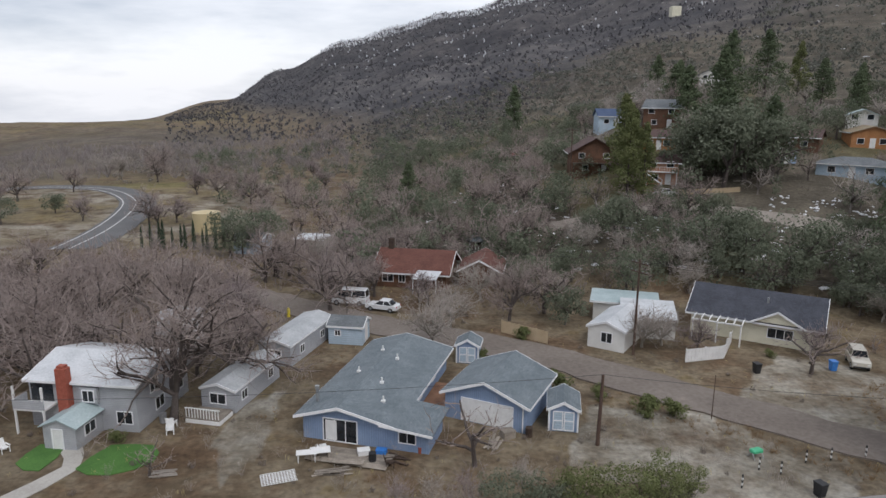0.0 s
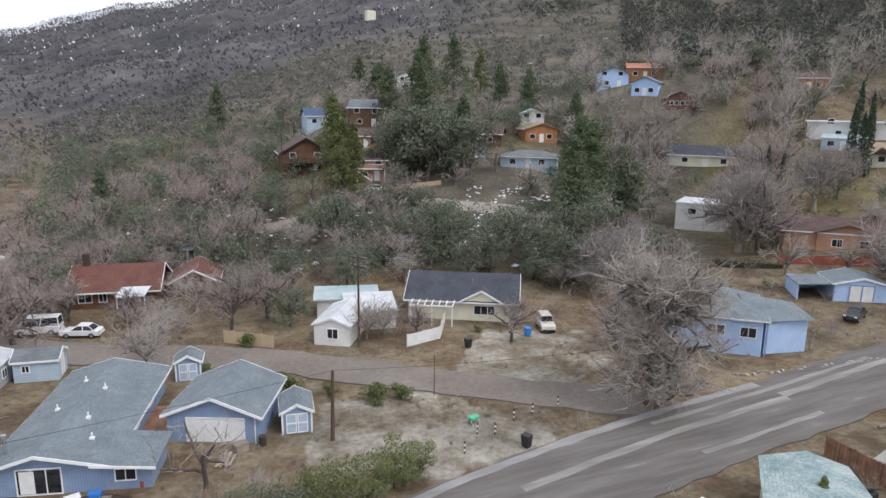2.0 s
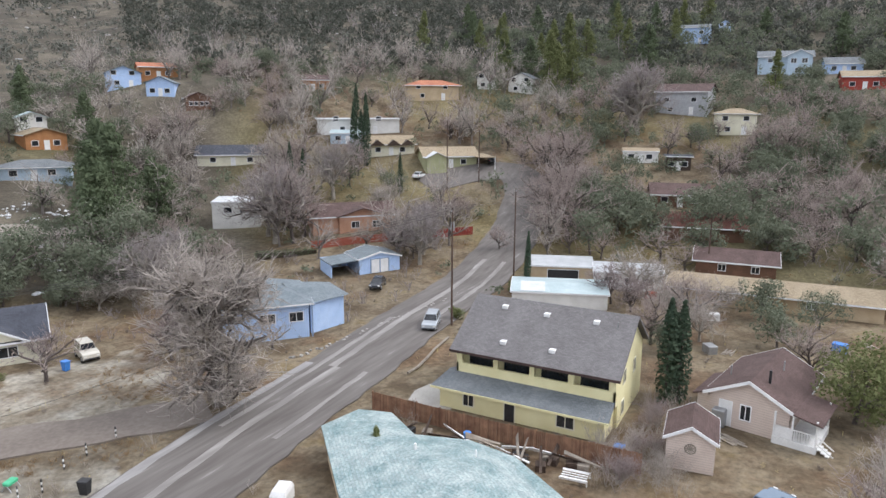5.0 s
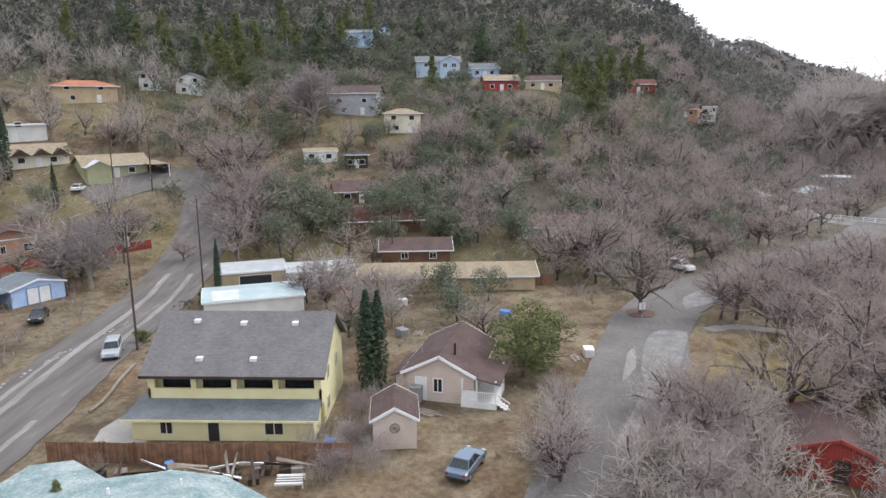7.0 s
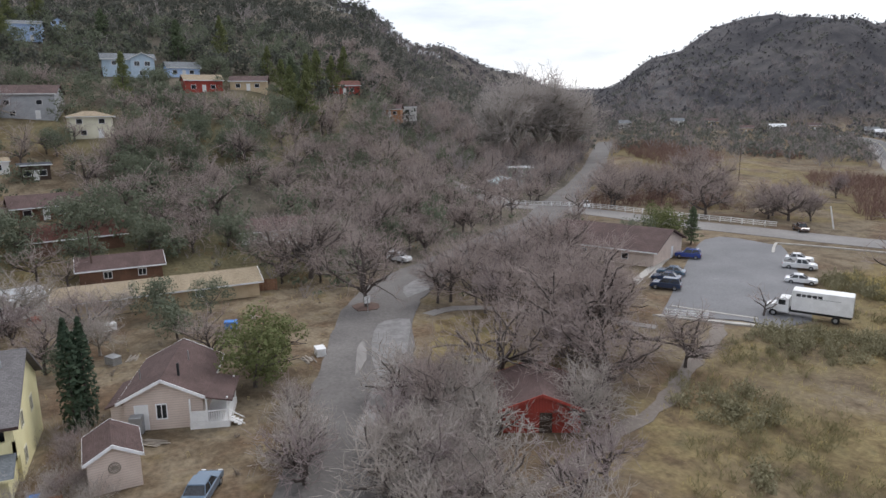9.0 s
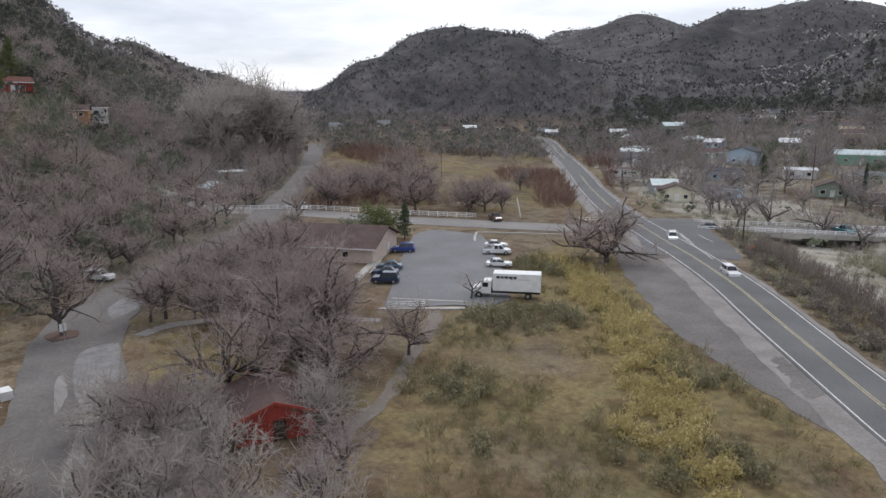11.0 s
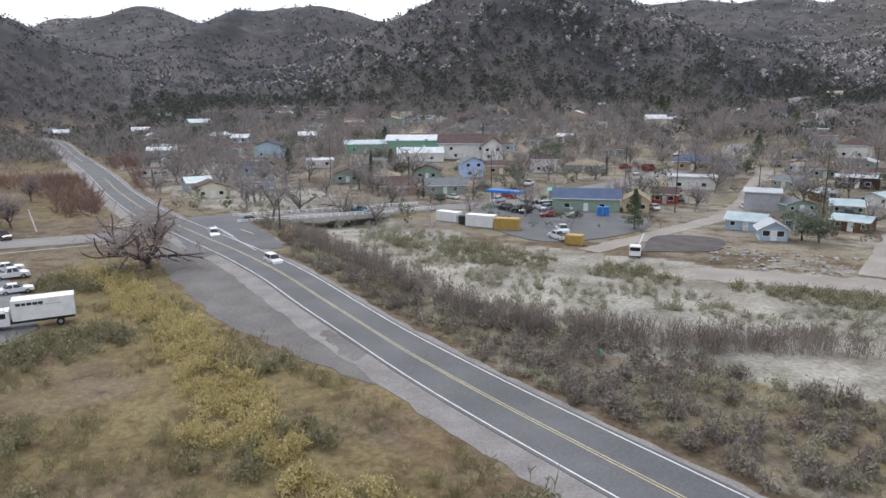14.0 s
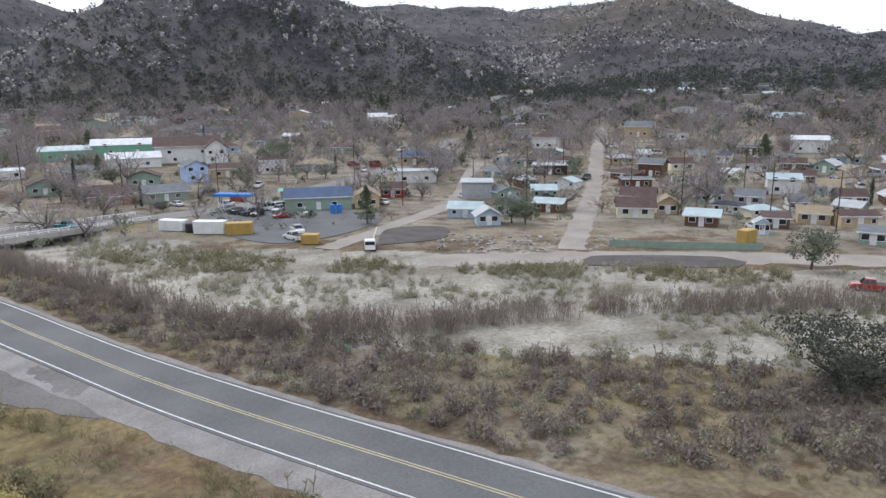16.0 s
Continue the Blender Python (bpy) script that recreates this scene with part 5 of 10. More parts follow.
part("carport_wall", Mesh().box(-8.3, -2.6, -0.3, -8.15, 2.8, 2.0).box(-8.3, 2.7, -0.3, -3.0, 2.85, 2.2), LBLUE, H)
H = house((101.2, 81.6), (113.0, 70.5), 10, 3.2, "gable_x", TERRA_W, R_BROWN, "terracotta house with brown roof", rise=1.7, over=0.7, wins=(WN("f", -1.8, 0.5, 1.3, 1.7), WN("f", 3.6, 0.9, 1.7, 1.1)))
fg = part("front_gable", Mesh().loft([[(1.5 + a, q, b) for a, b in ((-4.6, -0.3), (4.6, -0.3), (4.6, 3.1), (0, 4.5), (-4.6, 3.1))] for q in (-5.6, 0)]), TERRA_W, H)
part("gable_roof", Mesh().slab([(-3.8, -6.2, 3.05), (1.5, -6.2, 4.66), (1.5, 0, 4.66), (-3.8, 0, 3.05)], 0.14).slab([(1.5, -6.2, 4.66), (6.8, -6.2, 3.05), (6.8, 0, 3.05), (1.5, 0, 4.66)], 0.14), R_BROWN, fg, uv=True)
for u in (0.0, 4.2):
    o = opening(fg, "window", 1.5, 1.2, WHITE)
    o.matrix_basis = pose(u, -5.6, 0.8)
TAKEN += [(92, 92, 7), (87, 86, 5), (94, 97, 7)]
H = house((96.4, 103.0), (101.4, 95.0), 6.5, 5.2, "shed", STUCCO_W, R_WHITE, "white cube-like house with paired windows", rise=0.3, over=0.15, wins=(WN("f", -1.6, 3.2, 1.5, 1.0), WN("f", 1.6, 3.2, 1.5, 1.0)))
part("side_wing", Mesh().box(4.7, 0.5, -0.8, 7.8, 5, 4.6), STUCCO_W, H)
part("wing_roof", Mesh().box(4.6, 0.3, 4.6, 8.0, 5.2, 4.74), R_WHITE, H)

# yellow two-storey house with a recessed upper gallery
Y_ = thing("house", 60.6, 19.95, -0.1, -90, "pale yellow two-storey house with taupe roof and gallery", "house")
for q in (11, 15, 19, 23, 27):
    TAKEN.append((59, q, 6.5))
sec = [(-4.4, -0.5), (5.0, -0.5), (5.0, 5.6), (0.3, 9.0), (-4.4, 5.9)]
part("wall", Mesh().loft([[(x, a, b) for a, b in sec] for x in (-7.6, 7.7)]), YELLOW, Y_)
rf = part("roof", Mesh().slab([(-8.1, -6.1, 5.35), (8.2, -6.1, 5.35), (8.2, 0.3, 9.3), (-8.1, 0.3, 9.3)], 0.2).slab([(-8.1, 0.3, 9.3), (8.2, 0.3, 9.3), (8.2, 5.6, 5.6), (-8.1, 5.6, 5.6)], 0.2), R_TAUPE, Y_, uv=True)
part("fascia", Mesh().box(-8.1, -6.14, 5.1, 8.2, -6.08, 5.33), R_BROWN, rf)
for u, v in ((-4.6, 0.83), (-0.2, 0.8), (4.6, 0.8), (-3.2, 0.25), (1.6, 0.25)):
    sk = part("skylight", Mesh().box(u - 0.28, -6.1 + 6.4 * v - 0.28, 5.35 + 3.95 * v - 0.15, u + 0.28, -6.1 + 6.4 * v + 0.28, 5.35 + 3.95 * v + 0.16), WHITE, rf, "white domed skylight")
vent(Y_, 6.6, -1.2, 8.4, 0.5, 0.07)
gal = part("gallery_parapet", Mesh().box(-7.6, -5.5, 2.4, 7.7, -5.25, 3.95).box(-7.6, -5.5, 2.4, -7.4, -4.4, 5.4).box(7.5, -5.5, 2.4, 7.7, -4.4, 5.4), YELLOW, Y_)
for u in (-7.25, -3.55, 0.05, 3.7, 7.35):
    part("pillar", Mesh().box(u - 0.24, -5.49, 3.95, u + 0.24, -5.2, 5.3), YELLOW, gal)
part("gallery_beam", Mesh().box(-7.6, -5.48, 5.1, 7.7, -5.22, 5.5), YELLOW, gal)
for u in (-5.4, -1.8, 1.9, 5.6):
    part("gallery_window", Mesh().box(u - 1.3, -4.46, 3.3, u + 1.3, -4.39, 5.2), GLASS, gal)
low = part("lower_storey", Mesh().box(-8.3, -7.6, -0.5, 7.4, -4.4, 2.35), YELLOW, Y_)
lr = part("lower_roof", Mesh().slab([(-9.0, -8.2, 2.3), (7.9, -8.2, 2.3), (7.7, -5.45, 3.05), (-7.6, -5.45, 3.05)], 0.16).slab([(-9.0, -8.2, 2.3), (-7.6, -5.45, 3.05), (-7.6, -3.8, 3.05), (-9.2, -3.8, 2.4)], 0.14), R_GREY, low, uv=True)
part("lower_fascia", Mesh().box(-9.0, -8.25, 2.08, 7.9, -8.19, 2.28), YELLOW, lr)
for u, w_, kind_ in ((-5.3, 1.0, "window"), (-1.2, 0.95, "door"), (4.0, 1.5, "window")):
    o = opening(low, kind_, w_, 1.25 if kind_ == "window" else 1.95, CREAM, GLASS if kind_ == "window" else BLACK)
    o.matrix_basis = pose(u, -7.6, 0.75 if kind_ == "window" else 0.02)
for u, zz in ((-2.4, 3.8), (1.6, 3.5), (-2.6, 0.9)):
    o = opening(Y_, "window", 0.8, 1.2, CREAM)
    o.matrix_basis = pose(7.7, u, zz, 0, 0, 90)
patch("concrete_slab", [(52.6, 27), (52.6, 31.5), (57, 31.5), (57, 27)], CONCRETE, 0.06, "pale concrete slab beside yellow house", "slab")

# pink cottage with a corner porch, and its shed
H = house((61.8, 5.3), (60.4, -1.2), 10.0, 2.7, "gable_y", PINK, R_BROWN, "pale pink cottage with brown shingle roof", "cottage", "house", rise=1.5, over=0.5, wins=(DR("f", -1.9, 1.0), WN("f", -0.2, 0.95, 0.8, 1.15)))
part("annex", Mesh().box(-4.6, -4.4, -0.4, -3.33, 1, 2.1), PINK, H)
part("annex_roof", Mesh().slab([(-5.0, -4.7, 2.0), (-3.3, -4.7, 2.55), (-3.3, 1.2, 2.55), (-5.0, 1.2, 2.0)], 0.12), R_BROWN, H, uv=True)
po = part("porch", Mesh().box(2.2, -5.6, -0.1, 5.6, -5.01, 0.55).box(3.34, -5.01, -0.1, 5.6, -0.5, 0.55), WHITE, H)
for px, py in ((2.3, -5.5), (3.7, -5.5), (5.5, -5.5), (5.5, -0.6)):
    part("porch_post", Mesh().box(px - 0.07, py - 0.07, 0.55, px + 0.07, py + 0.07, 2.55), WHITE, po)
for i in range(9):
    part("baluster", Mesh().box(3.85 + i * 0.2, -5.53, 0.6, 3.9 + i * 0.2, -5.48, 1.4), WHITE, po)
part("porch_rail", Mesh().box(2.3, -5.55, 1.4, 5.55, -5.45, 1.48).box(5.45, -5.5, 1.4, 5.55, -0.6, 1.48).box(2.3, -5.54, 0.6, 3.7, -5.48, 1.4), WHITE, po)
part("porch_roof", Mesh().slab([(3.7, -5.8, 2.75), (6.0, -5.8, 2.35), (6.0, -0.2, 2.35), (3.7, -0.2, 2.75)], 0.12), R_BROWN, po, uv=True)
for i in range(4):
    part("stair_tread", Mesh().box(5.65 + i * 0.3, -5.55, 0.38 - i * 0.17, 5.98 + i * 0.3, -4.5, 0.45 - i * 0.17), WHITE, po)
part("stair_rail", Mesh().slab([(5.6, -5.55, 1.45), (6.9, -5.55, 0.7), (6.9, -5.48, 0.7), (5.6, -5.48, 1.45)], 0.08).slab([(5.6, -5.55, 0.9), (6.9, -5.55, 0.15), (6.9, -5.48, 0.15), (5.6, -5.48, 0.9)], 0.08), WHITE, po)
vent(H, 1.1, -3.3, 4.0, 0.9, 0.12, BLACK)
vent(H, -2.4, -2.5, 3.9, 0.4)
vent(H, 1.3, 0.5, 4.3, 0.4)
part("air_conditioner", Mesh().bevel_box(-2.8, -5.9, 0.1, -1.7, -5.05, 1.5), METAL, H)
H.matrix_basis = H.matrix_basis @ Matrix.Diagonal((1, 1, 1.12, 1))
S = house((51.6, 7.3), (51.95, 3.7), 4.4, 2.7, "gable_y", PINK, R_BROWN, "small pale tan garden shed with brown roof", "shed", "shed", rise=1.0, over=0.25)
ring = Mesh()
for i in range(12):
    a, b = i * math.pi / 6, (i + 1) * math.pi / 6
    ring.tube((0.42 * math.cos(a), -2.24, 1.9 + 0.42 * math.sin(a)), (0.42 * math.cos(b), -2.24, 1.9 + 0.42 * math.sin(b)), 0.04, 0.04, 5).tube((0, -2.24, 1.9), (0.42 * math.cos(a), -2.24, 1.9 + 0.42 * math.sin(a)), 0.03, 0.03, 4)
part("wheel_ornament", ring, WEATHERED, S)

# house with the weathered teal roof, close below
TH = thing("house", 37.0, 20.0, 0.0, 0, "single-storey house with weathered teal shingle roof", "house")
for q in (11, 17, 23, 28):
    TAKEN.append((37.0, q, 6))
EAVES = [(2.7, 11.9), (6.6, 11.0), (7.4, 8.2), (5.0, 4.6), (6.2, 0.4), (5.5, -3.6), (1.7, -8.9), (-4.0, -14.0), (-9.5, -11.5), (-8.4, -1.0), (-4.6, 4.8)][::-1]
part("wall", Mesh().loft([[(x * 0.93, y * 0.94, zz) for x, y in EAVES] for zz in (-0.4, 2.75)]), TAN_W, TH)
rf = Mesh().loft([[(x, y, 2.7) for x, y in EAVES], [(x, y, 2.9) for x, y in EAVES]])
top = [(x, y, 2.904) for x, y in EAVES]
rf.add(top + [(-0.8, -1.5, 4.3)], [(k, (k + 1) % len(top), len(top)) for k in range(len(top))])
part("roof", rf, R_TEAL, TH, uv=True)
vent(TH, 1.5, 2.5, 3.8, 0.5, 0.1, WHITE)
vent(TH, 3.2, -1.5, 3.5, 0.5, 0.07, WHITE)
part("side_hatch", Mesh().box(-6.9, 1.0, 1.2, -6.7, 1.8, 2.1), WHITE, TH)

# mobile home, garage and long tan-roofed house behind
H = house((86.5, 34.6), (91.0, 22.1), 8.0, 2.2, "gable_x", STUCCO_W, R_PALETEAL, "mobile home with pale teal metal roof", "mobile_home", "mobile home", rise=0.45, over=0.25)
part("snowy_sheet", Mesh().slab([(-5.5, -4.1, 2.44), (-2.0, -4.1, 2.44), (-2.0, -0.2, 2.86), (-5.5, -0.2, 2.86)], 0.03), R_WHITE, H)
house((99.5, 37.0), (103.0, 27.5), 7, 2.8, "flat", TAN_W, R_PALEGREY, "tan garage with flat pale roof", "garage", "garage", over=0.3, wins=(("f", 0.3, 0.05, 4.8, 2.2, "darkdoor"),))
house((101.5, 27.0), (104.5, 17.0), 7, 2.7, "gable_x", STUCCO_W, R_PALEGREY, "white-walled mobile home with pale roof", "mobile_home", "mobile home", rise=0.5, over=0.2, wins=(WN("f", -3), WN("f", 0), WN("f", 3)))
house((100.5, 15.5), (102.5, -11.5), 7.5, 2.4, "gable_x", TAN_W, R_TAN, "long low house with tan roof", rise=1.2, over=0.6, wins=(WN("f", -6), WN("f", 5)))
house((116, 14), (117, 2), 8, 2.6, "gable_x", BROWN_W, R_BROWN, "low brown house under bare trees", rise=1.3, over=0.6, wins=(WN("f", -2), WN("f", 3)))
house((128, 22), (131, 8), 8, 2.8, "gable_x", BROWN_W, R_RED, "dark wooden house among evergreen oaks", rise=1.8, over=0.7)
house((128, -12), (128, -24), 8, 2.8, "gable_x", STUCCO_W, R_BROWN, "pale house half hidden by bare trees", rise=1.6, over=0.6, wins=(WN("f", -3), WN("f", 2)))

# hall by the parking lot
H = house((110.0, -66.5), (92.5, -77.0), 15, 3.0, "gable_x", PINK, R_BROWN, "low pale hall with broad brown roof", "hall", "hall", rise=2.6, over=0.9, wins=(WN("f", 5), WN("f", -3), DR("r", 2)))

S = house((48.6, -25.2), (46.0, -31.4), 7.5, 2.3, "gable_y", REDBARN, R_BROWN, "barn-red house with dark brown roof among bare brush", "house", "house", rise=1.3, over=0.4, trim=REDBARN)
# Dark panel on the solid wall; the opening's inner shade is put into its colour.
part("dark_doorway", Mesh().box(-0.2, -3.82, 0.0, 0.9, -3.72, 1.9), DARKWOOD, S)
part("side_roof", Mesh().slab([(3.5, -4.1, 2.2), (6.0, -4.1, 1.35), (6.0, 4.1, 1.35), (3.5, 4.1, 2.2)], 0.14), R_BROWN, S, uv=True)
for py in (-3.9, 0.0, 3.9):
    part("side_post", Mesh().box(5.7, py - 0.07, -0.3, 5.84, py + 0.07, 1.3), DARKWOOD, S)
TAKEN += [(50, -30.5, 5.5), (44, -28, 7.0), (39.5, -25, 5.5), (42, -32, 6.0), (35, -23, 4.0)]

# ---- houses on the hillside and in town ----
def hut(x, y, w, depth, h, roof, wall_mat, roof_mat, label, turn=0.0, rise=1.4, over=0.5, wins=None, name="house", category="house", group="", found=2.5, trim=None):
    """A house facing the valley's middle, turned a little, on whatever slope it stands."""
    d = math.hypot(x, y)
    if x < -25 and y < -90 and d < 280:      # the small lots beside the wash
        w, depth, h = w * 0.8, depth * 0.85, h * 0.93
        roof_mat = R_PALEGREY if roof_mat is R_WHITE else roof_mat
    if d < 330:
        TAKEN.append((x * (1 - 8 / d), y * (1 - 8 / d), w * 0.5))      # open yard before the house
    rx, ry = y / d, -x / d            # to the right as seen from the middle
    c, s = math.cos(radians(turn)), math.sin(radians(turn))
    rx, ry = rx * c - ry * s, rx * s + ry * c
    A, B = (x - rx * w / 2, y - ry * w / 2), (x + rx * w / 2, y + ry * w / 2)
    if wins is None:
        wins = [WN("f", u * w, 1.0 if h < 4 else 3.6, 1.3, 1.1) for u in (-0.28, 0.24)]
        if h >= 4:
            wins += [WN("f", -0.2 * w, 0.9, 1.2, 1.1), DR("f", 0.2 * w)]
        else:
            wins.append(DR("f", 0.0))
    return house(A, B, depth, h, roof, wall_mat, roof_mat, label, name, category, rise, over, trim, wins, ground(x, y), group=group, found=found)


def deck_on(T, w, z, reach, y0, mat_):
    d_ = part("deck", Mesh().box(-w / 2, y0 - reach, z - 0.15, w / 2, y0, z), mat_, T)
    for i in range(int(w / 0.5) + 1):
        x = -w / 2 + i * 0.5
        part("baluster", Mesh().box(x - 0.03, y0 - reach, z, x + 0.03, y0 - reach + 0.06, z + 0.95), mat_, d_)
    part("handrail", Mesh().box(-w / 2, y0 - reach - 0.02, z + 0.95, w / 2, y0 - reach + 0.08, z + 1.03), mat_, d_)
    for x in (-w / 2 + 0.1, w / 2 - 0.1):
        part("deck_post", Mesh().box(x - 0.08, y0 - reach, z - 5.5, x + 0.08, y0 - reach + 0.16, z - 0.15), mat_, d_)
    return d_


# bank above the white house
H = hut(34.2, 154, 10.5, 9, 5.0, "gable_y", BROWN_W, R_BROWN, "dark timber chalet with deck on tall posts", 8, 3.0, 0.9)
deck_on(H, 10.0, 2.6, 2.2, -4.5, DARKWOOD)
H = hut(44.6, 138.6, 6.5, 6, 4.6, "gable_x", TERRA_W, R_BROWN, "pinkish hillside house with white outside stairs", 0, 1.3)
st = part("stairs", Mesh().slab([(-3.3, -4.6, 2.6), (0.2, -4.6, 0.3), (0.2, -3.6, 0.3), (-3.3, -3.6, 2.6)], 0.2), WHITE, H, "white wooden stairs")
part("stair_rail", Mesh().slab([(-3.3, -4.65, 3.5), (0.2, -4.65, 1.2), (0.2, -4.55, 1.2), (-3.3, -4.55, 3.5)], 0.1).box(-3.4, -4.65, 0, -3.25, -4.5, 3.5).box(0.1, -4.65, 0, 0.25, -4.5, 1.25), WHITE, st)
deck_on(H, 6.0, 2.7, 1.2, -3.0, WHITE)
hut(47.5, 190, 9.5, 8, 3.0, "gable_x", PALEBLUE, R_BLUE, "hillside house with blue metal roof", 12, 1.8)
hut(53.3, 168.8, 9.0, 8, 5.0, "gable_x", BROWN_W, R_GREY, "two-storey hillside house with grey roof", -10, 1.8)
hut(49, 156, 7.0, 6, 3.0, "gable_x", WOODWALL, R_BROWN, "orange timber house between tall pines", 5, 1.4)
hut(90.7, 236, 8.5, 8, 5.0, "gable_y", STUCCO_W, R_GREY, "white two-storey house high on the hill", 0, 2.0, 0.6)
hut(73.0, 236, 10, 7, 3.0, "flat", STUCCO_W, R_WHITE, "long white flat-roofed house on the hill", 0)
hut(79.1, 131.5, 12.5, 7.5, 2.7, "hip", PALEBLUE, R_GREY, "pale green house with low hipped grey roof", -6, 1.2, 0.5)
hut(71.8, 143, 4.3, 4, 2.4, "gable_y", LBLUE, R_WHITE, "small light-blue shed with pale roof", 20, 0.8, 0.3, name="shed", category="shed")
hut(76.5, 151, 11, 8, 3.0, "gable_x", BROWN_W, R_BROWN, "brown wooden house under bare trees", -8, 1.5)
hut(93.4, 149.2, 8.5, 7, 3.4, "gable_y", WOODWALL, R_TAN, "orange timber house with pale roof and deck", 18, 1.3)
hut(96.0, 158, 6, 5, 4.6, "gable_y", STUCCO_W, R_PALETEAL, "small white house behind timber house", 6, 1.2)
hut(125.1, 125.2, 17.0, 9, 2.9, "gable_x", CREAM, R_DARK, "long cream house with blue-grey roof", -4, 1.9, 0.6)
hut(130.9, 170.6, 9.0, 8, 4.2, "gable_y", LBLUE, R_BLUEGREY, "light-blue gabled house on the slope", 4, 1.8)
hut(129.4, 154.4, 7.2, 7, 3.6, "gable_y", LBLUE, R_BLUEGREY, "small light-blue gabled house", -12, 1.6)
hut(141.5, 169, 10.5, 8, 3.4, "gable_x", WOODWALL, R_ORANGE, "orange-brown house on the slope", 6, 1.2)
hut(132.9, 144.1, 6.5, 6, 3.2, "gable_y", BROWN_W, R_BROWN, "brown cottage with a row of white windows", 8, 1.4, wins=[WN("f", u, 1.2, 0.8, 1.0) for u in (-2, -0.7, 0.7, 2)])
hut(169.5, 134.7, 10, 8, 3.4, "gable_x", WOODWALL, R_BROWN, "timber house among trees on the slope", 3, 1.5)
hut(153.6, 107.0, 22, 7, 4.0, "flat", STUCCO_W, R_WHITE, "long white flat-roofed house", 4)
hut(146.9, 106.0, 9, 6, 2.8, "gable_x", PALEBLUE, R_PALETEAL, "pale blue mobile home on the slope", -6, 0.7, 0.2)
H = hut(147.6, 75.9, 13.0, 9, 3.0, "gable_x", OLIVE_W, R_TAN, "olive house with tan roof and carport", 14, 1.8, 0.7)
part("carport_roof", Mesh().slab([(5.5, -9, 2.9), (10, -9, 2.9), (10, 3, 3.1), (5.5, 3, 3.1)], 0.15), R_TAN, H, uv=True)
for px in (5.7, 9.8):
    part("carport_post", Mesh().box(px, -8.9, -1, px + 0.16, -8.74, 2.8), WHITE, H)
fg = part("entry_gable", Mesh().loft([[(-4.0 + a, q, b) for a, b in ((-2.4, -1), (2.4, -1), (2.4, 2.7), (0, 3.9), (-2.4, 2.7))] for q in (-7.0, -4.4)]), OLIVE_W, H)
part("entry_roof", Mesh().slab([(-6.8, -7.4, 2.65), (-4, -7.4, 4.05), (-4, -3, 4.05), (-6.8, -3, 2.65)], 0.12).slab([(-4, -7.4, 4.05), (-1.2, -7.4, 2.65), (-1.2, -3, 2.65), (-4, -3, 4.05)], 0.12), R_WHITE, fg)
H = hut(147.2, 92.8, 12, 8, 3.0, "gable_x", CREAM, R_TAN, "cream house with tan roof and dark gables", 10, 1.8, 0.6)
for gx in (-3.5, 0.6, 4.2):
    part("dark_gable", Mesh().loft([[(gx + a, q, b) for a, b in ((-1.9, 2.6), (1.9, 2.6), (0, 4.0))] for q in (-5.2, -2)]), DARKWOOD, H)
hut(186.3, 102.2, 16, 9, 4.6, "hip", TAN_W, R_ORANGE, "large tan house with orange clay-tile roof", 8, 1.6, 0.8)
hut(204.1, 92.3, 6, 6, 4.0, "gable_y", STUCCO_W, R_GREY, "small white gabled house on the hill", 0, 1.8)
hut(205.1, 81.1, 8, 7, 4.4, "gable_y", STUCCO_W, R_GREY, "white house with grey gable roof", -20, 1.8)
H = hut(200.0, 31.5, 14, 10, 6.4, "gable_x", GREY_W, R_BROWN, "tall pale grey house with brown-grey roof", -14, 2.0, 0.6)
hut(187.8, 15.9, 9.5, 7, 5.4, "hip", CREAM, R_TAN, "cream two-storey house with tan hipped roof", 6, 1.2, 0.7)
H = hut(240.9, 8.0, 15, 9, 5.4, "gable_x", PALEBLUE, R_GREY, "blue-grey two-storey house with white trim", 4, 1.8, 0.6)
fg = part("front_gable", Mesh().loft([[(3.8 + a, q, b) for a, b in ((-3.4, -2), (3.4, -2), (3.4, 5.4), (0, 7.2), (-3.4, 5.4))] for q in (-6.0, 0)]), PALEBLUE, H)
part("gable_roof", Mesh().slab([(-0.2, -6.6, 5.3), (3.8, -6.6, 7.4), (3.8, 0, 7.4), (-0.2, 0, 5.3)], 0.15).slab([(3.8, -6.6, 7.4), (7.8, -6.6, 5.3), (7.8, 0, 5.3), (3.8, 0, 7.4)], 0.15), TRIM, fg)
for u, zz in ((2.2, 3.3), (5.2, 3.3), (3.6, 0.5)):
    o = opening(fg, "window", 1.5, 1.3, TRIM)
    o.matrix_basis = pose(u, -6.0, zz)
hut(241.9, -8.1, 10, 7, 3.0, "gable_x", LBLUE, R_GREY, "small light-blue house with white gable", 12, 1.8, 0.5)
hut(224.1, -12.9, 11, 8, 3.6, "gable_x", REDBARN, R_TAN, "barn-red house with tan roof", 10, 1.6, 0.5)
hut(224.5, -26.0, 11, 8, 3.0, "gable_x", TAN_W, R_BROWN, "tan house beside red barn", -6, 1.5, 0.5)
hut(278.0, 40.8, 10, 8, 6.0, "gable_x", LBLUE, R_GREY, "tall light-blue house among pines", -8, 1.2)
hut(291.3, 31.8, 4.6, 5, 4.4, "gable_y", LBLUE, R_GREY, "small light-blue gabled outbuilding", 0, 1.4)
hut(245.5, -62.0, 11, 8, 3.2, "gable_x", REDBARN, R_RED, "red-brown house on the wooded slope", 8, 1.6, 0.6)
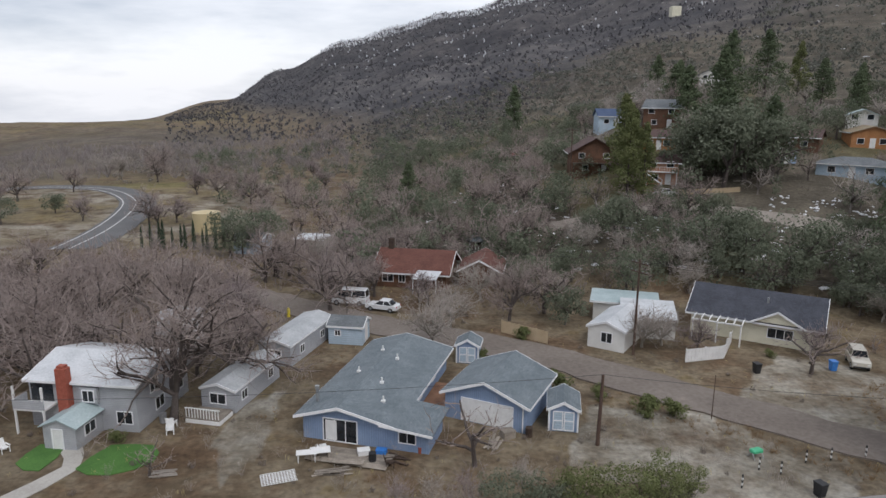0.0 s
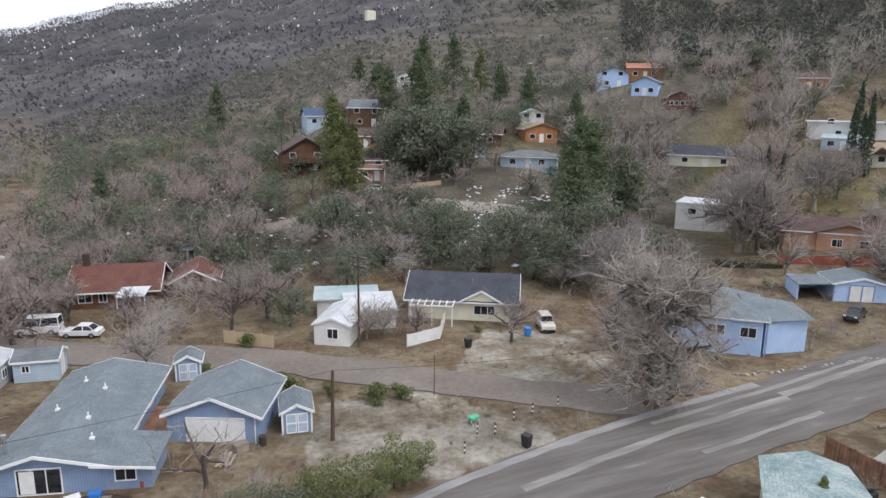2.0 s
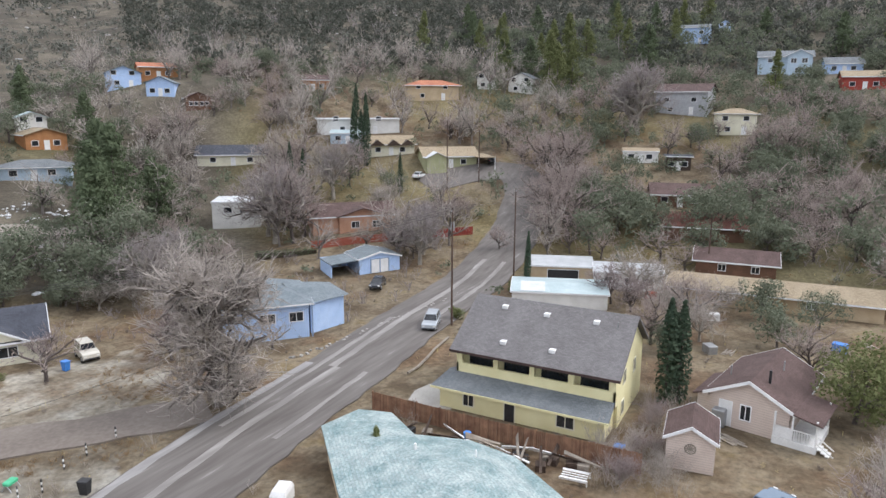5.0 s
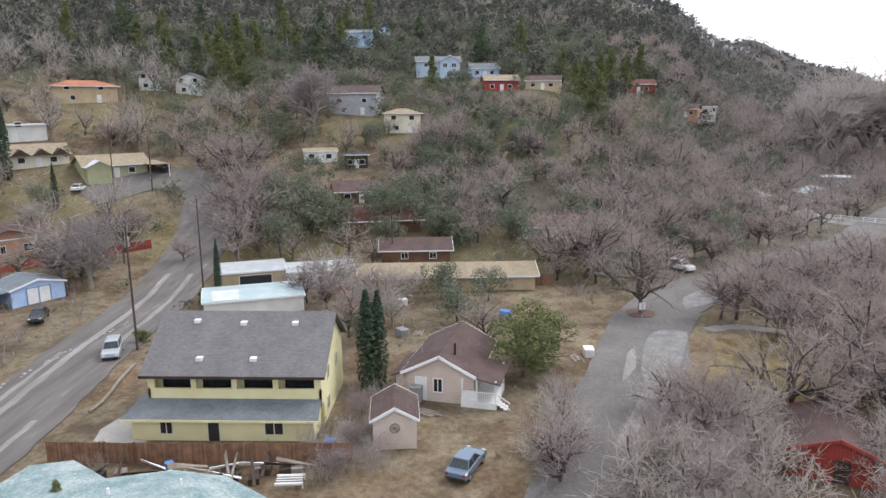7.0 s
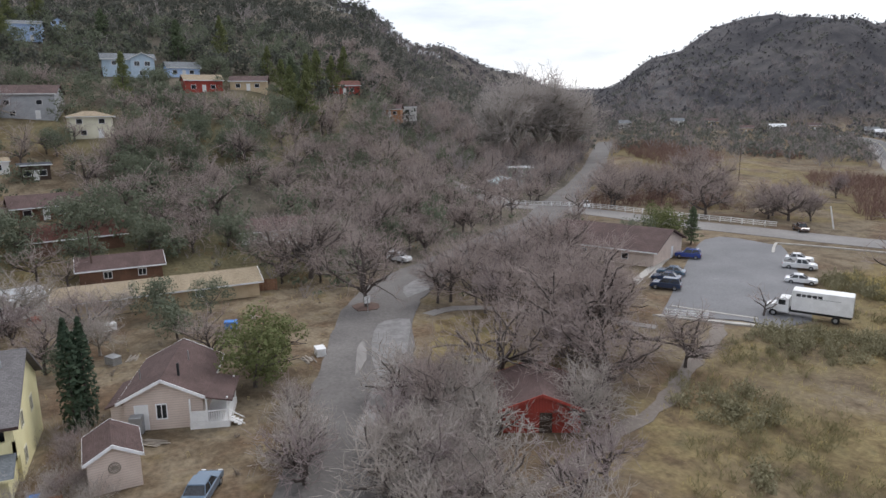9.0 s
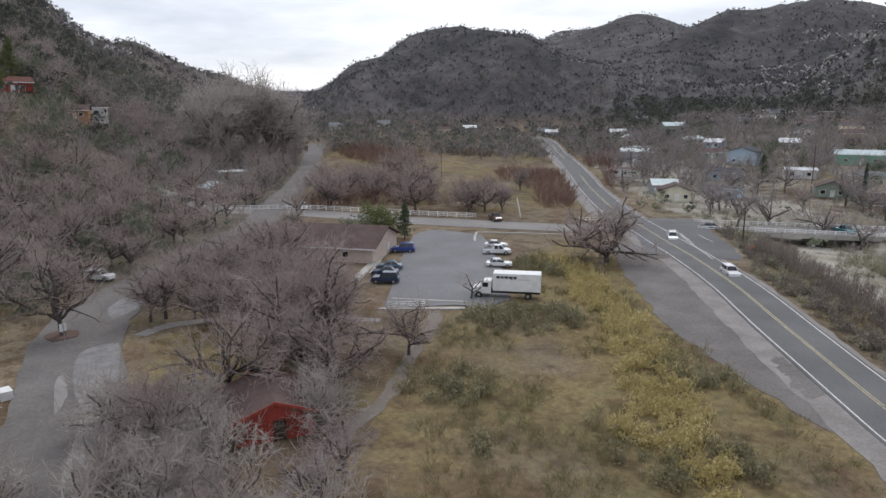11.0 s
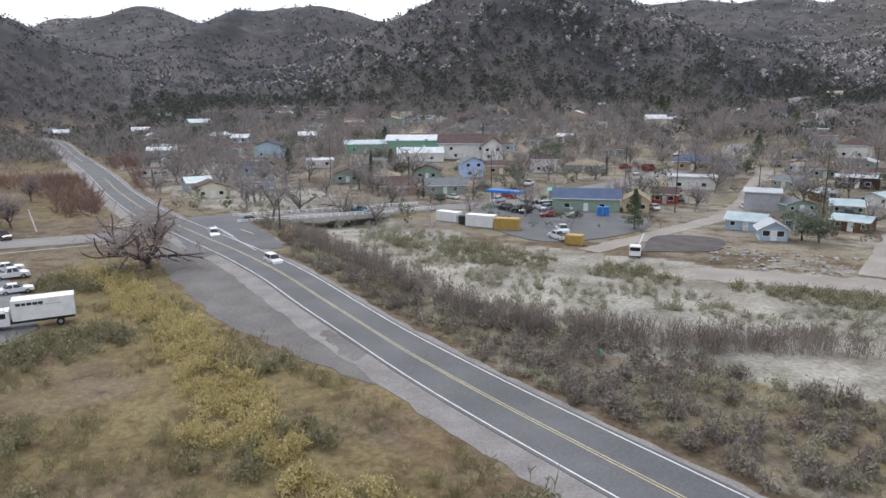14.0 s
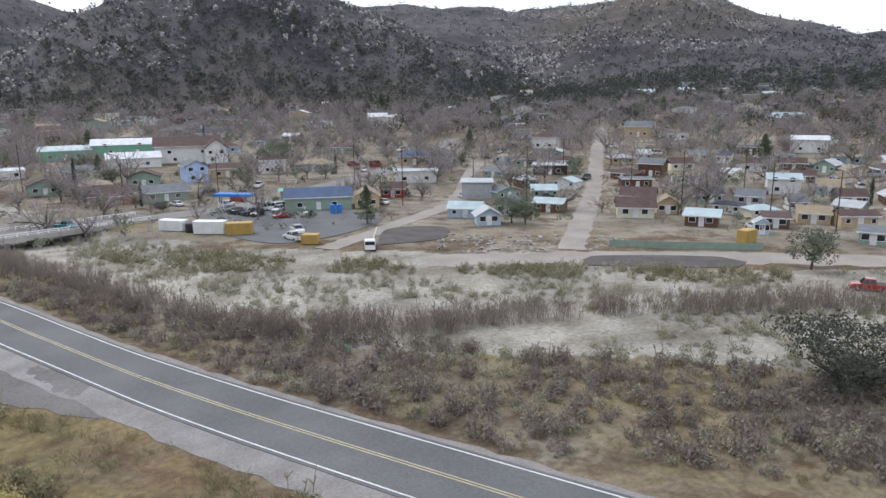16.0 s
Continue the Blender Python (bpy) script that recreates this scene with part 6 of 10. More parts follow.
hut(243, -78, 8, 7, 3, "gable_x", WOODWALL, R_BROWN, "timber house on the wooded slope", -8, 1.5)
hut(262, -88, 14, 7, 3, "flat", STUCCO_W, R_WHITE, "long white flat-roofed house on the slope", 0)
hut(166.0, 34.4, 8, 5, 2.8, "gable_x", STUCCO_W, R_TAN, "pale trailer on the slope", 4, 0.6, 0.3, name="trailer", category="trailer")
hut(164.0, 25.4, 5.5, 5, 3.2, "flat", DARKWOOD, R_DARK, "dark wooden deck cabin on the slope", 4)
hut(145.9, 21.7, 11, 8, 2.8, "gable_x", BROWN_W, R_BROWN, "brown house below the slope", 6, 1.7, 0.7)
hut(199.8, -105.6, 10, 7, 2.8, "gable_y", STUCCO_W, R_PALETEAL, "pale house with blue-grey roof by the upper road", 30, 1.4)
hut(226, -124, 10, 6, 3.4, "flat", GREEN_W, R_WHITE, "flat-roofed dark green shelter with white top", 10)
hut(420, -240, 12, 8, 5, "gable_x", STUCCO_W, R_WHITE, "white house far up the valley", 0)
for az_, d_, w_ in ((-133.5, 500, 9), (-136, 470, 8), (-138.2, 520, 10), (-140.6, 560, 8), (-144.9, 520, 9), (-144.2, 540, 8), (-147, 560, 10), (-148.4, 500, 8), (-149.6, 470, 9), (-127, 480, 7), (-131, 480, 8), (-150.2, 430, 9)):
    x_, y_ = polar(az_, d_)
    hut(x_, y_, w_, 7, 3.4, "gable_x", (STUCCO_W, GREY_W, TAN_W)[int(d_) % 3], (R_GREY, R_WHITE, R_BROWN)[int(d_ / 10) % 3], "pale house far off on the slope", az_ % 17, 1.6, group="far hillside houses")
T_ = thing("water_tank", *polar(-17.9, 640), ground(*polar(-17.9, 640)), 0, "pale square water tank high on the hill", "tank")
part("tank_body", Mesh().bevel_box(-4, -4, -3, 4, 4, 8, 0.3), CREAM, T_)
T_ = thing("water_tank", -49.3, 139, 0, 0, "tan cylindrical steel water tank", "tank")
part("tank_shell", Mesh().tube((0, 0, 0), (0, 0, 4.3), 2.75, 2.75, 28), TANKPAINT, T_)
part("tank_roof", Mesh().tube((0, 0, 4.3), (0, 0, 4.75), 2.85, 0.3, 28), TANKPAINT, T_)
TAKEN.append((-49.3, 139, 3.2))
H = house((-38, 120), (-33, 119), 5, 2.6, "gable_x", PALEBLUE, R_GREY, "small grey-blue outbuilding by the lane", "outbuilding", "shed", rise=0.9)
house((-27, 122), (-22, 121), 4, 2.4, "flat", WEATHERED, R_WHITE, "open lean-to with white roof", "lean_to", "shed")

# town beyond the wash
hut(63.7, -287, 18, 12, 3.6, "gable_x", MINT_W, R_PALETEAL, "mint-green metal warehouse with pale roof", 4, 1.4, 0.2, name="warehouse", category="warehouse")
hut(44.3, -294, 24, 14, 4.2, "gable_x", MINT_W, R_WHITE, "large pale-roofed warehouse with green gable", -3, 2.0, 0.3, name="warehouse", category="warehouse")
hut(37.1, -266, 18, 10, 3.6, "gable_x", STUCCO_W, R_WHITE, "low building with bright white roof", 3, 1.8, 0.4)
hut(19.5, -275, 23, 12, 6.5, "gable_x", STUCCO_W, R_BROWN, "large white hall with brown roof", -2, 3.0, 0.8, name="hall", category="hall")
hut(9.0, -272, 8, 8, 6.0, "gable_y", STUCCO_W, R_BROWN, "white gabled wing of hall", 10, 3.0, 0.6, name="hall", category="hall")
hut(72.7, -249, 10, 7, 2.8, "gable_x", STUCCO_W, R_WHITE, "pale mobile home in town", 8, 0.6, 0.2)
hut(55.5, -221, 9, 7, 3.0, "gable_y", GREEN_W, R_BROWN, "teal cottage with brown gable roof", 6, 1.7)
hut(35.5, -203, 10.5, 8, 2.8, "gable_x", TERRA_W, R_BROWN, "cottage with orange walls and brown roof", -8, 2.0, 0.7)
hut(21.3, -206, 13, 9, 2.8, "gable_x", GREEN_W, R_GREY, "long grey-roofed house on the main street", 5, 1.6)
hut(14.3, -235, 7, 8, 5.2, "gable_y", LBLUE, R_GREY, "light-blue two-storey gabled house", 14, 1.6)
hut(30, -230, 9, 8, 3.2, "gable_y", GREEN_W, R_BROWN, "sage cottage with brown roof", -5, 1.8)
hut(5, -240, 10, 7, 3.2, "gable_x", TAN_W, R_BROWN, "tan shop on the main street", 8, 1.2)
hut(-18.2, -175.6, 17.0, 10, 3.4, "gable_x", GREEN_W, R_BLUE, "long grey-green shop with blue metal roof", 0, 1.9, 0.4, name="shop", category="shop")
hut(-30.8, -175, 8, 10, 3.2, "gable_y", TAN_W, R_TAN, "tan gabled end of shop", 0, 2.0, 0.3, name="shop", category="shop")
hut(-15, -192, 11, 5, 3.2, "flat", GREEN_W, R_GREENM, "low building with green sign band", 0)
hut(-41.1, -191, 8.5, 7, 3.0, "gable_x", REDBARN, R_BROWN, "dark red cottage with brown roof", -6, 1.4)
hut(-61.8, -247, 15, 10, 3.4, "hip", TAN_W, R_BLUE, "tan building with blue hipped roof", 0, 2.2, 0.8)
hut(-53.6, -212, 17, 8, 4.2, "flat", STUCCO_W, R_WHITE, "long white flat-roofed building", 3)
hut(-62.8, -179.3, 10.5, 10, 5.2, "flat", GREY_W, R_WHITE, "tall pale grey metal shed", 0, wins=[], name="metal_shed", category="shed")
hut(-52.2, -140.6, 6.5, 6, 2.6, "gable_y", PALEBLUE, R_WHITE, "small grey-blue gabled cottage", 10, 1.5, 0.6)
hut(-60.9, -152, 7, 7, 2.8, "gable_y", GREEN_W, R_GREY, "grey-green gabled cottage under a tree", -16, 2.0, 0.5)
hut(-98.9, -208, 14, 9, 3.6, "flat", DARKWOOD, R_WHITE, "dark shop with white flat roof", 0, name="shop", category="shop")
hut(-99.0, -155, 10.5, 8, 2.8, "gable_x", CREAM, R_BROWN, "cream house with brown roof", -4, 1.8, 0.6)
hut(-87.9, -138, 10.5, 8, 2.9, "gable_x", CREAM, R_BROWN, "cream cottage with brown roof and white porch", 4, 1.8, 0.6)
hut(-98.0, -140, 6.5, 6, 2.9, "gable_y", TAN_W, R_TAN, "small tan stucco cottage in town", 8, 1.6, 0.5)
hut(-95.1, -123.6, 8.5, 6, 2.5, "shed", BROWN_W, R_PALETEAL, "dark cottage with pale metal roof", -4, 0.8, 0.6)
hut(-142.1, -151, 10.5, 8, 4.6, "gable_x", STUCCO_W, R_PALETEAL, "white two-storey house with blue-white roof", 6, 1.2, 0.4)
hut(-124.8, -144, 8, 7, 2.8, "gable_x", GREY_W, R_GREY, "grey house with grey roof", -9, 1.4)
hut(-108.7, -116.7, 6.5, 6, 2.4, "shed", BROWN_W, R_BROWN, "rusty brown board shed in town", 4, 0.6)
hut(-101.0, -112.0, 3.4, 4, 2.6, "gable_y", PALEBLUE, R_WHITE, "narrow pale blue shed", 10, 0.9, 0.2)
hut(-113.2, -97, 6, 6, 2.6, "shed", GREEN_W, R_GREY, "teal shed beside dirt street", 0, 0.5)
hut(-120, -118, 8, 7, 2.7, "gable_x", TAN_W, R_TAN, "tan house on dirt street", 5, 1.2)

r_ = random.Random(404)
WALLS_ = (("white", STUCCO_W), ("cream", CREAM), ("tan", TAN_W), ("pale blue", PALEBLUE), ("sage green", GREEN_W), ("brown", BROWN_W), ("grey", GREY_W), ("white", STUCCO_W))
ROOFS_ = (("grey", R_GREY), ("brown", R_BROWN), ("pale metal", R_WHITE), ("brown", R_BROWN), ("dark", R_DARK), ("tan", R_TAN), ("pale metal", R_PALETEAL))
n_ = 0
while n_ < 165:
    az_, d_ = r_.uniform(-229, -150), math.sqrt(r_.uniform(205 ** 2, 520 ** 2))
    x_, y_ = polar(az_, d_)
    if not free_spot(x_, y_, 6.0):
        continue
    n_ += 1
    wn_, wm_ = r_.choice(WALLS_)
    rn_, rm_ = r_.choice(ROOFS_)
    w_ = r_.uniform(7, 13)
    shape_ = (r_.uniform(6, 9), r_.choice((2.7, 2.9, 3.0, 4.8)), r_.choice(("gable_x", "gable_x", "gable_y", "hip", "flat")))
    turn_, rise_ = r_.uniform(-25, 25), r_.uniform(1.0, 2.0)
    if abs(ground(*polar(az_, d_ + 8)) - ground(*polar(az_, d_ - 8))) > 2.4:      # too steep to build on
        continue
    hut(x_, y_, w_, *shape_, wm_, rm_, "%s town house with %s roof" % (wn_, rn_), turn_, rise_, 0.5, [WN("f", -0.25 * w_), WN("f", 0.25 * w_), DR("f", 0.02 * w_)], group="town houses")

r_ = random.Random(505)
n_ = tries_ = 0
while n_ < 34 and tries_ < 900:
    tries_ += 1
    az_, d_ = r_.uniform(-231, -196), r_.uniform(150, 262)
    x_, y_ = polar(az_, d_)
    if not free_spot(x_, y_, 4.6):
        continue
    n_ += 1
    wn_, wm_ = r_.choice(WALLS_)
    rn_, rm_ = r_.choice(ROOFS_)
    w_ = r_.uniform(4.5, 10)
    hut(x_, y_, w_, r_.uniform(5, 8), r_.choice((2.3, 2.6, 2.8)), r_.choice(("gable_x", "gable_x", "gable_y", "hip", "shed")), wm_, rm_,
        "%s town cottage with %s roof" % (wn_, rn_), r_.uniform(-35, 35), r_.uniform(0.8, 1.6), 0.45, [WN("f", -0.25 * w_, 1.0, 0.9, 0.9), WN("f", 0.3 * w_, 1.0, 0.9, 0.9), DR("f", 0.02 * w_)], group="town houses")

# ---- plants ----
def segments(seed, levels, h, lens=(0.22, 0.40, 0.26, 0.17, 0.11), rise=0.55, rad=0.03, wobble=0.22, lean=0.12, low=0.35):
    """Branching limbs: rows of start, end, radii, level. levels: branches at each level; lens: their lengths as shares of the height."""
    r = random.Random(seed)
    out = []

    def grow(p, d, level, rr):
        length = h * lens[level] * r.uniform(0.75, 1.25)
        steps = (3, 5, 4, 2, 1)[level]
        pts = [p]
        for s in range(steps):
            d = (d + Vector((r.uniform(-1, 1), r.uniform(-1, 1), r.uniform(-0.7, 0.9))) * (0.08 if level == 0 else wobble)).normalized()
            p = p + d * (length / steps)
            out.append((pts[-1], p, rr * (1 - 0.5 * s / steps), rr * (1 - 0.5 * (s + 1) / steps), level))
            pts.append(p)
        if level + 1 < len(levels):
            for i in range(levels[level + 1]):
                t = 1 - (0.75 if level else low) * r.random() ** 1.3
                k = min(int(t * steps), steps - 1)
                q = pts[k].lerp(pts[k + 1], min(t * steps - k, 1))
                if level == 0:
                    a = 6.283 * (i + r.uniform(-0.3, 0.3)) / levels[1]
                    e = rise * r.uniform(0.5, 1.5)
                    nd = Vector((math.cos(a), math.sin(a), e)).normalized()
                else:
                    side = Vector((r.uniform(-1, 1), r.uniform(-1, 1), r.uniform(-0.7, 0.8))).normalized()
                    nd = (d * 0.55 + side * 0.75 + Vector((0, 0, 0.10))).normalized()
                grow(q, nd, level + 1, max(rr * (0.58, 0.52, 0.45, 0.4)[min(level, 3)], 0.006))

    grow(Vector((0, 0, 0)), Vector((r.uniform(-lean, lean), r.uniform(-lean, lean), 1)).normalized(), 0, h * rad)
    return out


def limb_arrays(segs, sides=4, least=0.0):
    V, Q, done = [], [], []
    for p0, p1, r0, r1, lv in segs:
        d = (p1 - p0).normalized()
        u = d.orthogonal().normalized()
        w = d.cross(u)
        n = sides if lv < 2 else 3
        k = len(V)
        if done:
            j = min(done, key=lambda e: (e[0] - p0).length_squared)[1]
            Q.append((j, j + 1, k + 1, k))
        done.append((p1, k + n))
        for p, rr in ((p0, max(r0, least)), (p1, max(r1, least * 0.7))):
            for i in range(n):
                a = 2 * math.pi * i / n
                V.append(tuple(p + (u * math.cos(a) + w * math.sin(a)) * rr))
        for i in range(n):
            Q.append((k + i, k + (i + 1) % n, k + n + (i + 1) % n, k + n + i))
    return np.array(V), np.array(Q)


def blade_arrays(segs, least, seed=7):
    """Fine twigs as slender tapering blades, each turned its own way."""
    P0, P1 = np.array([q[0] for q in segs]), np.array([q[1] for q in segs])
    w0 = np.maximum(np.array([q[2] for q in segs]), least)[:, None]
    w1 = np.maximum(np.array([q[3] for q in segs]) * 0.7, least * 0.5)[:, None]
    r = np.random.RandomState(seed)
    d = P1 - P0
    s = np.cross(d, r.normal(size=d.shape))
    s /= np.maximum(np.linalg.norm(s, axis=1, keepdims=True), 1e-6)
    V = np.stack([P0 - s * w0, P0 + s * w0, P1 + s * w1, P1 - s * w1], 1).reshape(-1, 3)
    return V, np.arange(len(V)).reshape(-1, 4)


def leaf_arrays(seed, blobs, n, size, flat=0.0):
    """Leaf sprays: n small bent quads in the outer part of each blob (x, y, z, rx, rz)."""
    r = np.random.RandomState(seed)
    Vs, Qs = [], []
    for bi, (bx, by, bz, rx, rz) in enumerate(blobs):
        u = r.normal(size=(n, 3))
        u /= np.linalg.norm(u, axis=1, keepdims=True)
        rad = r.uniform(0.55, 1.0, (n, 1)) ** 0.5
        c = u * rad * np.array([rx, rx, rz]) + np.array([bx, by, bz])
        face = u + r.normal(size=(n, 3)) * 0.38 + np.array([0, 0, 0.25])
        a = np.cross(face, r.normal(size=(n, 3)))
        a /= np.maximum(np.linalg.norm(a, axis=1, keepdims=True), 1e-6)
        b = np.cross(face, a)
        b /= np.maximum(np.linalg.norm(b, axis=1, keepdims=True), 1e-6)
        if flat:
            a[:, 2] *= 1 - flat
        s = size * r.uniform(0.6, 1.4, (n, 1))
        q = np.stack([c - a * s, c - b * s * 0.6, c + a * s, c + b * s * 0.6], 1).reshape(-1, 3)
        Vs.append(q)
        Qs.append(np.arange(n * 4).reshape(n, 4) + bi * n * 4)
    return np.concatenate(Vs), np.concatenate(Qs)


def crown_blobs(seed, n, h, w, low=0.3, rsize=0.32):
    r = random.Random(seed)
    out = []
    for i in range(n):
        a, q = r.uniform(0, 6.283), r.random() ** 0.6
        z = r.uniform(low, 0.88)
        reach = w * q * (1 - abs(z - 0.55) * 1.1)
        out.append((math.cos(a) * reach, math.sin(a) * reach, z * h, w * rsize * r.uniform(0.7, 1.3), h * rsize * 0.45 * r.uniform(0.7, 1.3)))
    return out


def conifer_blobs(seed, n, h, w):
    r = random.Random(seed)
    out = []
    for i in range(n):
        z = 0.12 + 0.88 * (i / n) ** 0.9
        a = r.uniform(0, 6.283)
        wide = (1 - z) ** 0.75 * (0.55 + 0.45 * min(1, z / 0.3))
        reach = w * wide * r.uniform(0.25, 0.9)
        out.append((math.cos(a) * reach, math.sin(a) * reach, z * h, w * (0.10 + 0.30 * wide) * r.uniform(0.8, 1.2), h * 0.05))
    return out


TREES = {}


def tree_kind(key, name, label, trunk_pair, crown_pair, trunk_mat, crown_mat, category="tree", crown="crown"):
    TREES[key] = (name, label, quad_mesh("trunk", *trunk_pair, trunk_mat), quad_mesh(crown, *crown_pair, crown_mat), category, crown)


def bare_kind(key, seed, h, label, levels=(1, 7, 6, 5, 7), mat_=None, bark=None, tw=0.0135, rise=0.9, lens=(0.30, 0.42, 0.29, 0.18, 0.11), rad=0.034, name="bare_tree", category="tree", low=0.55, wobble=0.34):
    """A leafless tree: crooked dark limbs, finer boughs, and a haze of twigs round them."""
    s = segments(seed, levels, h, lens, rise, rad, wobble=wobble, low=low)
    k = h / max(p[1].z for p in s)
    s = [(a * k, b * k, c * k, d * k, e) for a, b, c, d, e in s]
    cut = len(levels) - 2
    twigs = join_arrays([blade_arrays([q for q in s if q[4] == cut], tw * 1.3, seed + 1), blade_arrays([q for q in s if q[4] > cut], tw, seed)])
    tree_kind(key, name, label, limb_arrays([q for q in s if q[4] < cut], 5), twigs, bark or BARK, mat_ or TWIG, category)


for k, (sd, hh) in enumerate(((3, 9), (8, 10), (15, 8), (22, 11))):
    bare_kind("bare%d" % k, sd, hh, "leafless oak with dense grey-brown twigs")
for k, (sd, hh) in enumerate(((33, 9), (39, 8))):
    bare_kind("far%d" % k, sd, hh, "leafless oak with grey-brown twigs", (1, 7, 5, 5, 5), tw=0.026)
for k, (sd, hh) in enumerate(((31, 8), (37, 7))):
    bare_kind("mauve%d" % k, sd, hh, "leafless tree with mauve-grey twigs", (1, 7, 6, 5, 6), TWIG_MAUVE, rise=1.1, tw=0.019)
bare_kind("pale0", 41, 14, "tall leafless pale-barked cottonwood tree", (1, 9, 7, 5, 5), TWIG_GREY, PALEBARK, rise=1.7, lens=(0.3, 0.36, 0.2, 0.13, 0.09), tw=0.030)
bare_kind("grand", 43, 14, "very tall pale leafless cottonwood tree", (1, 10, 8, 6, 5), TWIG_WHITE, PALEBARK, rise=2.2, lens=(0.3, 0.42, 0.22, 0.14, 0.09), tw=0.024, wobble=0.2)
bare_kind("pale1", 45, 8, "leafless shrubby tree with pale twigs", (1, 7, 6, 5, 6), TWIG_PALE, PALEBARK, rise=1.2, tw=0.016)
bare_kind("shaggy", 47, 13, "tall shaggy leafless tree with drooping grey-mauve twigs", (1, 26, 7, 5, 6), TWIG_PALE, GREYBARK, rise=0.25, lens=(0.78, 0.20, 0.16, 0.12, 0.09), rad=0.036, tw=0.018, low=0.92, wobble=0.22)
for k, sd in enumerate((71, 72)):
    bare_kind("thicket%d" % k, sd, 4.2, "leafless pale grey thicket shrub on rough ground", (1, 8, 6, 7), TWIG_PALE if k else TWIG_MAUVE, PALEBARK, rise=1.4, lens=(0.1, 0.5, 0.32, 0.22), rad=0.018, tw=0.013, name="bare_shrub", category="shrub")
bare_kind("tall0", 57, 14, "tall leafless tree with upright dark limbs", (1, 8, 6, 5, 6), TWIG, BARK, rise=1.7, lens=(0.34, 0.44, 0.24, 0.15, 0.10), rad=0.026, tw=0.016)
bare_kind("twisted", 79, 5.5, "small leafless tree with crooked dark limbs", (1, 5, 4, 3), TWIG, BARK, rise=0.8, lens=(0.38, 0.34, 0.22, 0.14), rad=0.028, tw=0.012)
bare_kind("bigoak", 84, 12, "large spreading leafless oak with heavy crooked limbs", (1, 9, 7, 6, 6), TWIG, BARK, rise=0.9, lens=(0.22, 0.56, 0.36, 0.2, 0.12), rad=0.05, tw=0.022, wobble=0.42)
for k, sd in enumerate((181, 188, 195)):
    bare_kind("scrub%d" % k, sd, 6.0, "low leafless oak with crooked limbs and pale twigs", (1, 8, 7, 6), TWIG_PALE if k else TWIG_MAUVE, BARK, rise=1.1, lens=(0.16, 0.52, 0.34, 0.2), rad=0.034, tw=0.022, wobble=0.45)
for k, (sd, hh, ww) in enumerate(((51, 7.5, 4.0), (52, 6.5, 3.6), (53, 8.5, 4.4))):
    tree_kind("oak%d" % k, "live_oak", "evergreen oak with dusty dark green crown", limb_arrays(segments(sd, (1, 5), hh, (0.35, 0.45), 0.7), 4),
              leaf_arrays(sd, crown_blobs(sd, 30, hh, ww, 0.24, 0.30), 84, 0.155), BARK, OAKLEAF)
tree_kind("darkoak", "live_oak", "dark ragged evergreen oak among roadside brush", limb_arrays(segments(57, (1, 6), 6.6, (0.35, 0.45), 0.7), 5),
          leaf_arrays(57, crown_blobs(57, 26, 6.6, 5.6, 0.16, 0.25), 92, 0.14), BARK, FAROAKLEAF)
for k, (sd, hh, ww) in enumerate(((61, 14, 5.4), (62, 18, 6.6))):
    tree_kind("pine%d" % k, "pine_tree", "tall evergreen pine with dark green needles", limb_arrays([(Vector((0, 0, 0)), Vector((0.2, 0.1, hh * 0.95)), 0.3, 0.05, 0)], 6),
              leaf_arrays(sd, conifer_blobs(sd, 60, hh, ww), 60, 0.25), BARK, PINELEAF)
tree_kind("cedar", "cedar_tree", "tall dark cedar with tiered drooping branches", limb_arrays([(Vector((0, 0, 0)), Vector((0.1, 0, 19)), 0.4, 0.05, 0)], 6),
          leaf_arrays(68, conifer_blobs(68, 64, 20, 8.5), 80, 0.28), BARK, PINELEAF)
tree_kind("lpine", "pine_tree", "bright green conifer with a soft pointed crown", limb_arrays([(Vector((0, 0, 0)), Vector((0, 0, 14)), 0.25, 0.05, 0)], 6),
          leaf_arrays(65, conifer_blobs(65, 54, 15, 4.2), 80, 0.20), BARK, LIGHTPINE)
tree_kind("juniper", "juniper", "broad green juniper with dense foliage", limb_arrays(segments(69, (1, 6, 3), 7, (0.3, 0.45, 0.25), 0.8), 5),
          leaf_arrays(69, crown_blobs(69, 28, 7.5, 3.8, 0.15, 0.30), 130, 0.14), BARK, LIGHTPINE)
tree_kind("cyp", "cypress", "narrow dark green Italian cypress", limb_arrays([(Vector((0, 0, 0)), Vector((0, 0, 8)), 0.14, 0.03, 0)], 5),
          leaf_arrays(66, [(0, 0, z, 0.75 * (1 - ((z - 3.6) / 6.4) ** 2), 0.55) for z in np.arange(0.5, 9.6, 0.45)], 70, 0.15), BARK, CYPLEAF)
tree_kind("bush", "bush", "rounded green garden bush", limb_arrays([(Vector((0, 0, 0)), Vector((0, 0, 0.8)), 0.06, 0.03, 0)], 4),
          leaf_arrays(67, crown_blobs(67, 14, 1.7, 1.0, 0.2, 0.5), 90, 0.10), BARK, LIGHTPINE, "bush", "leaves")

_near_rng = random.Random(77)


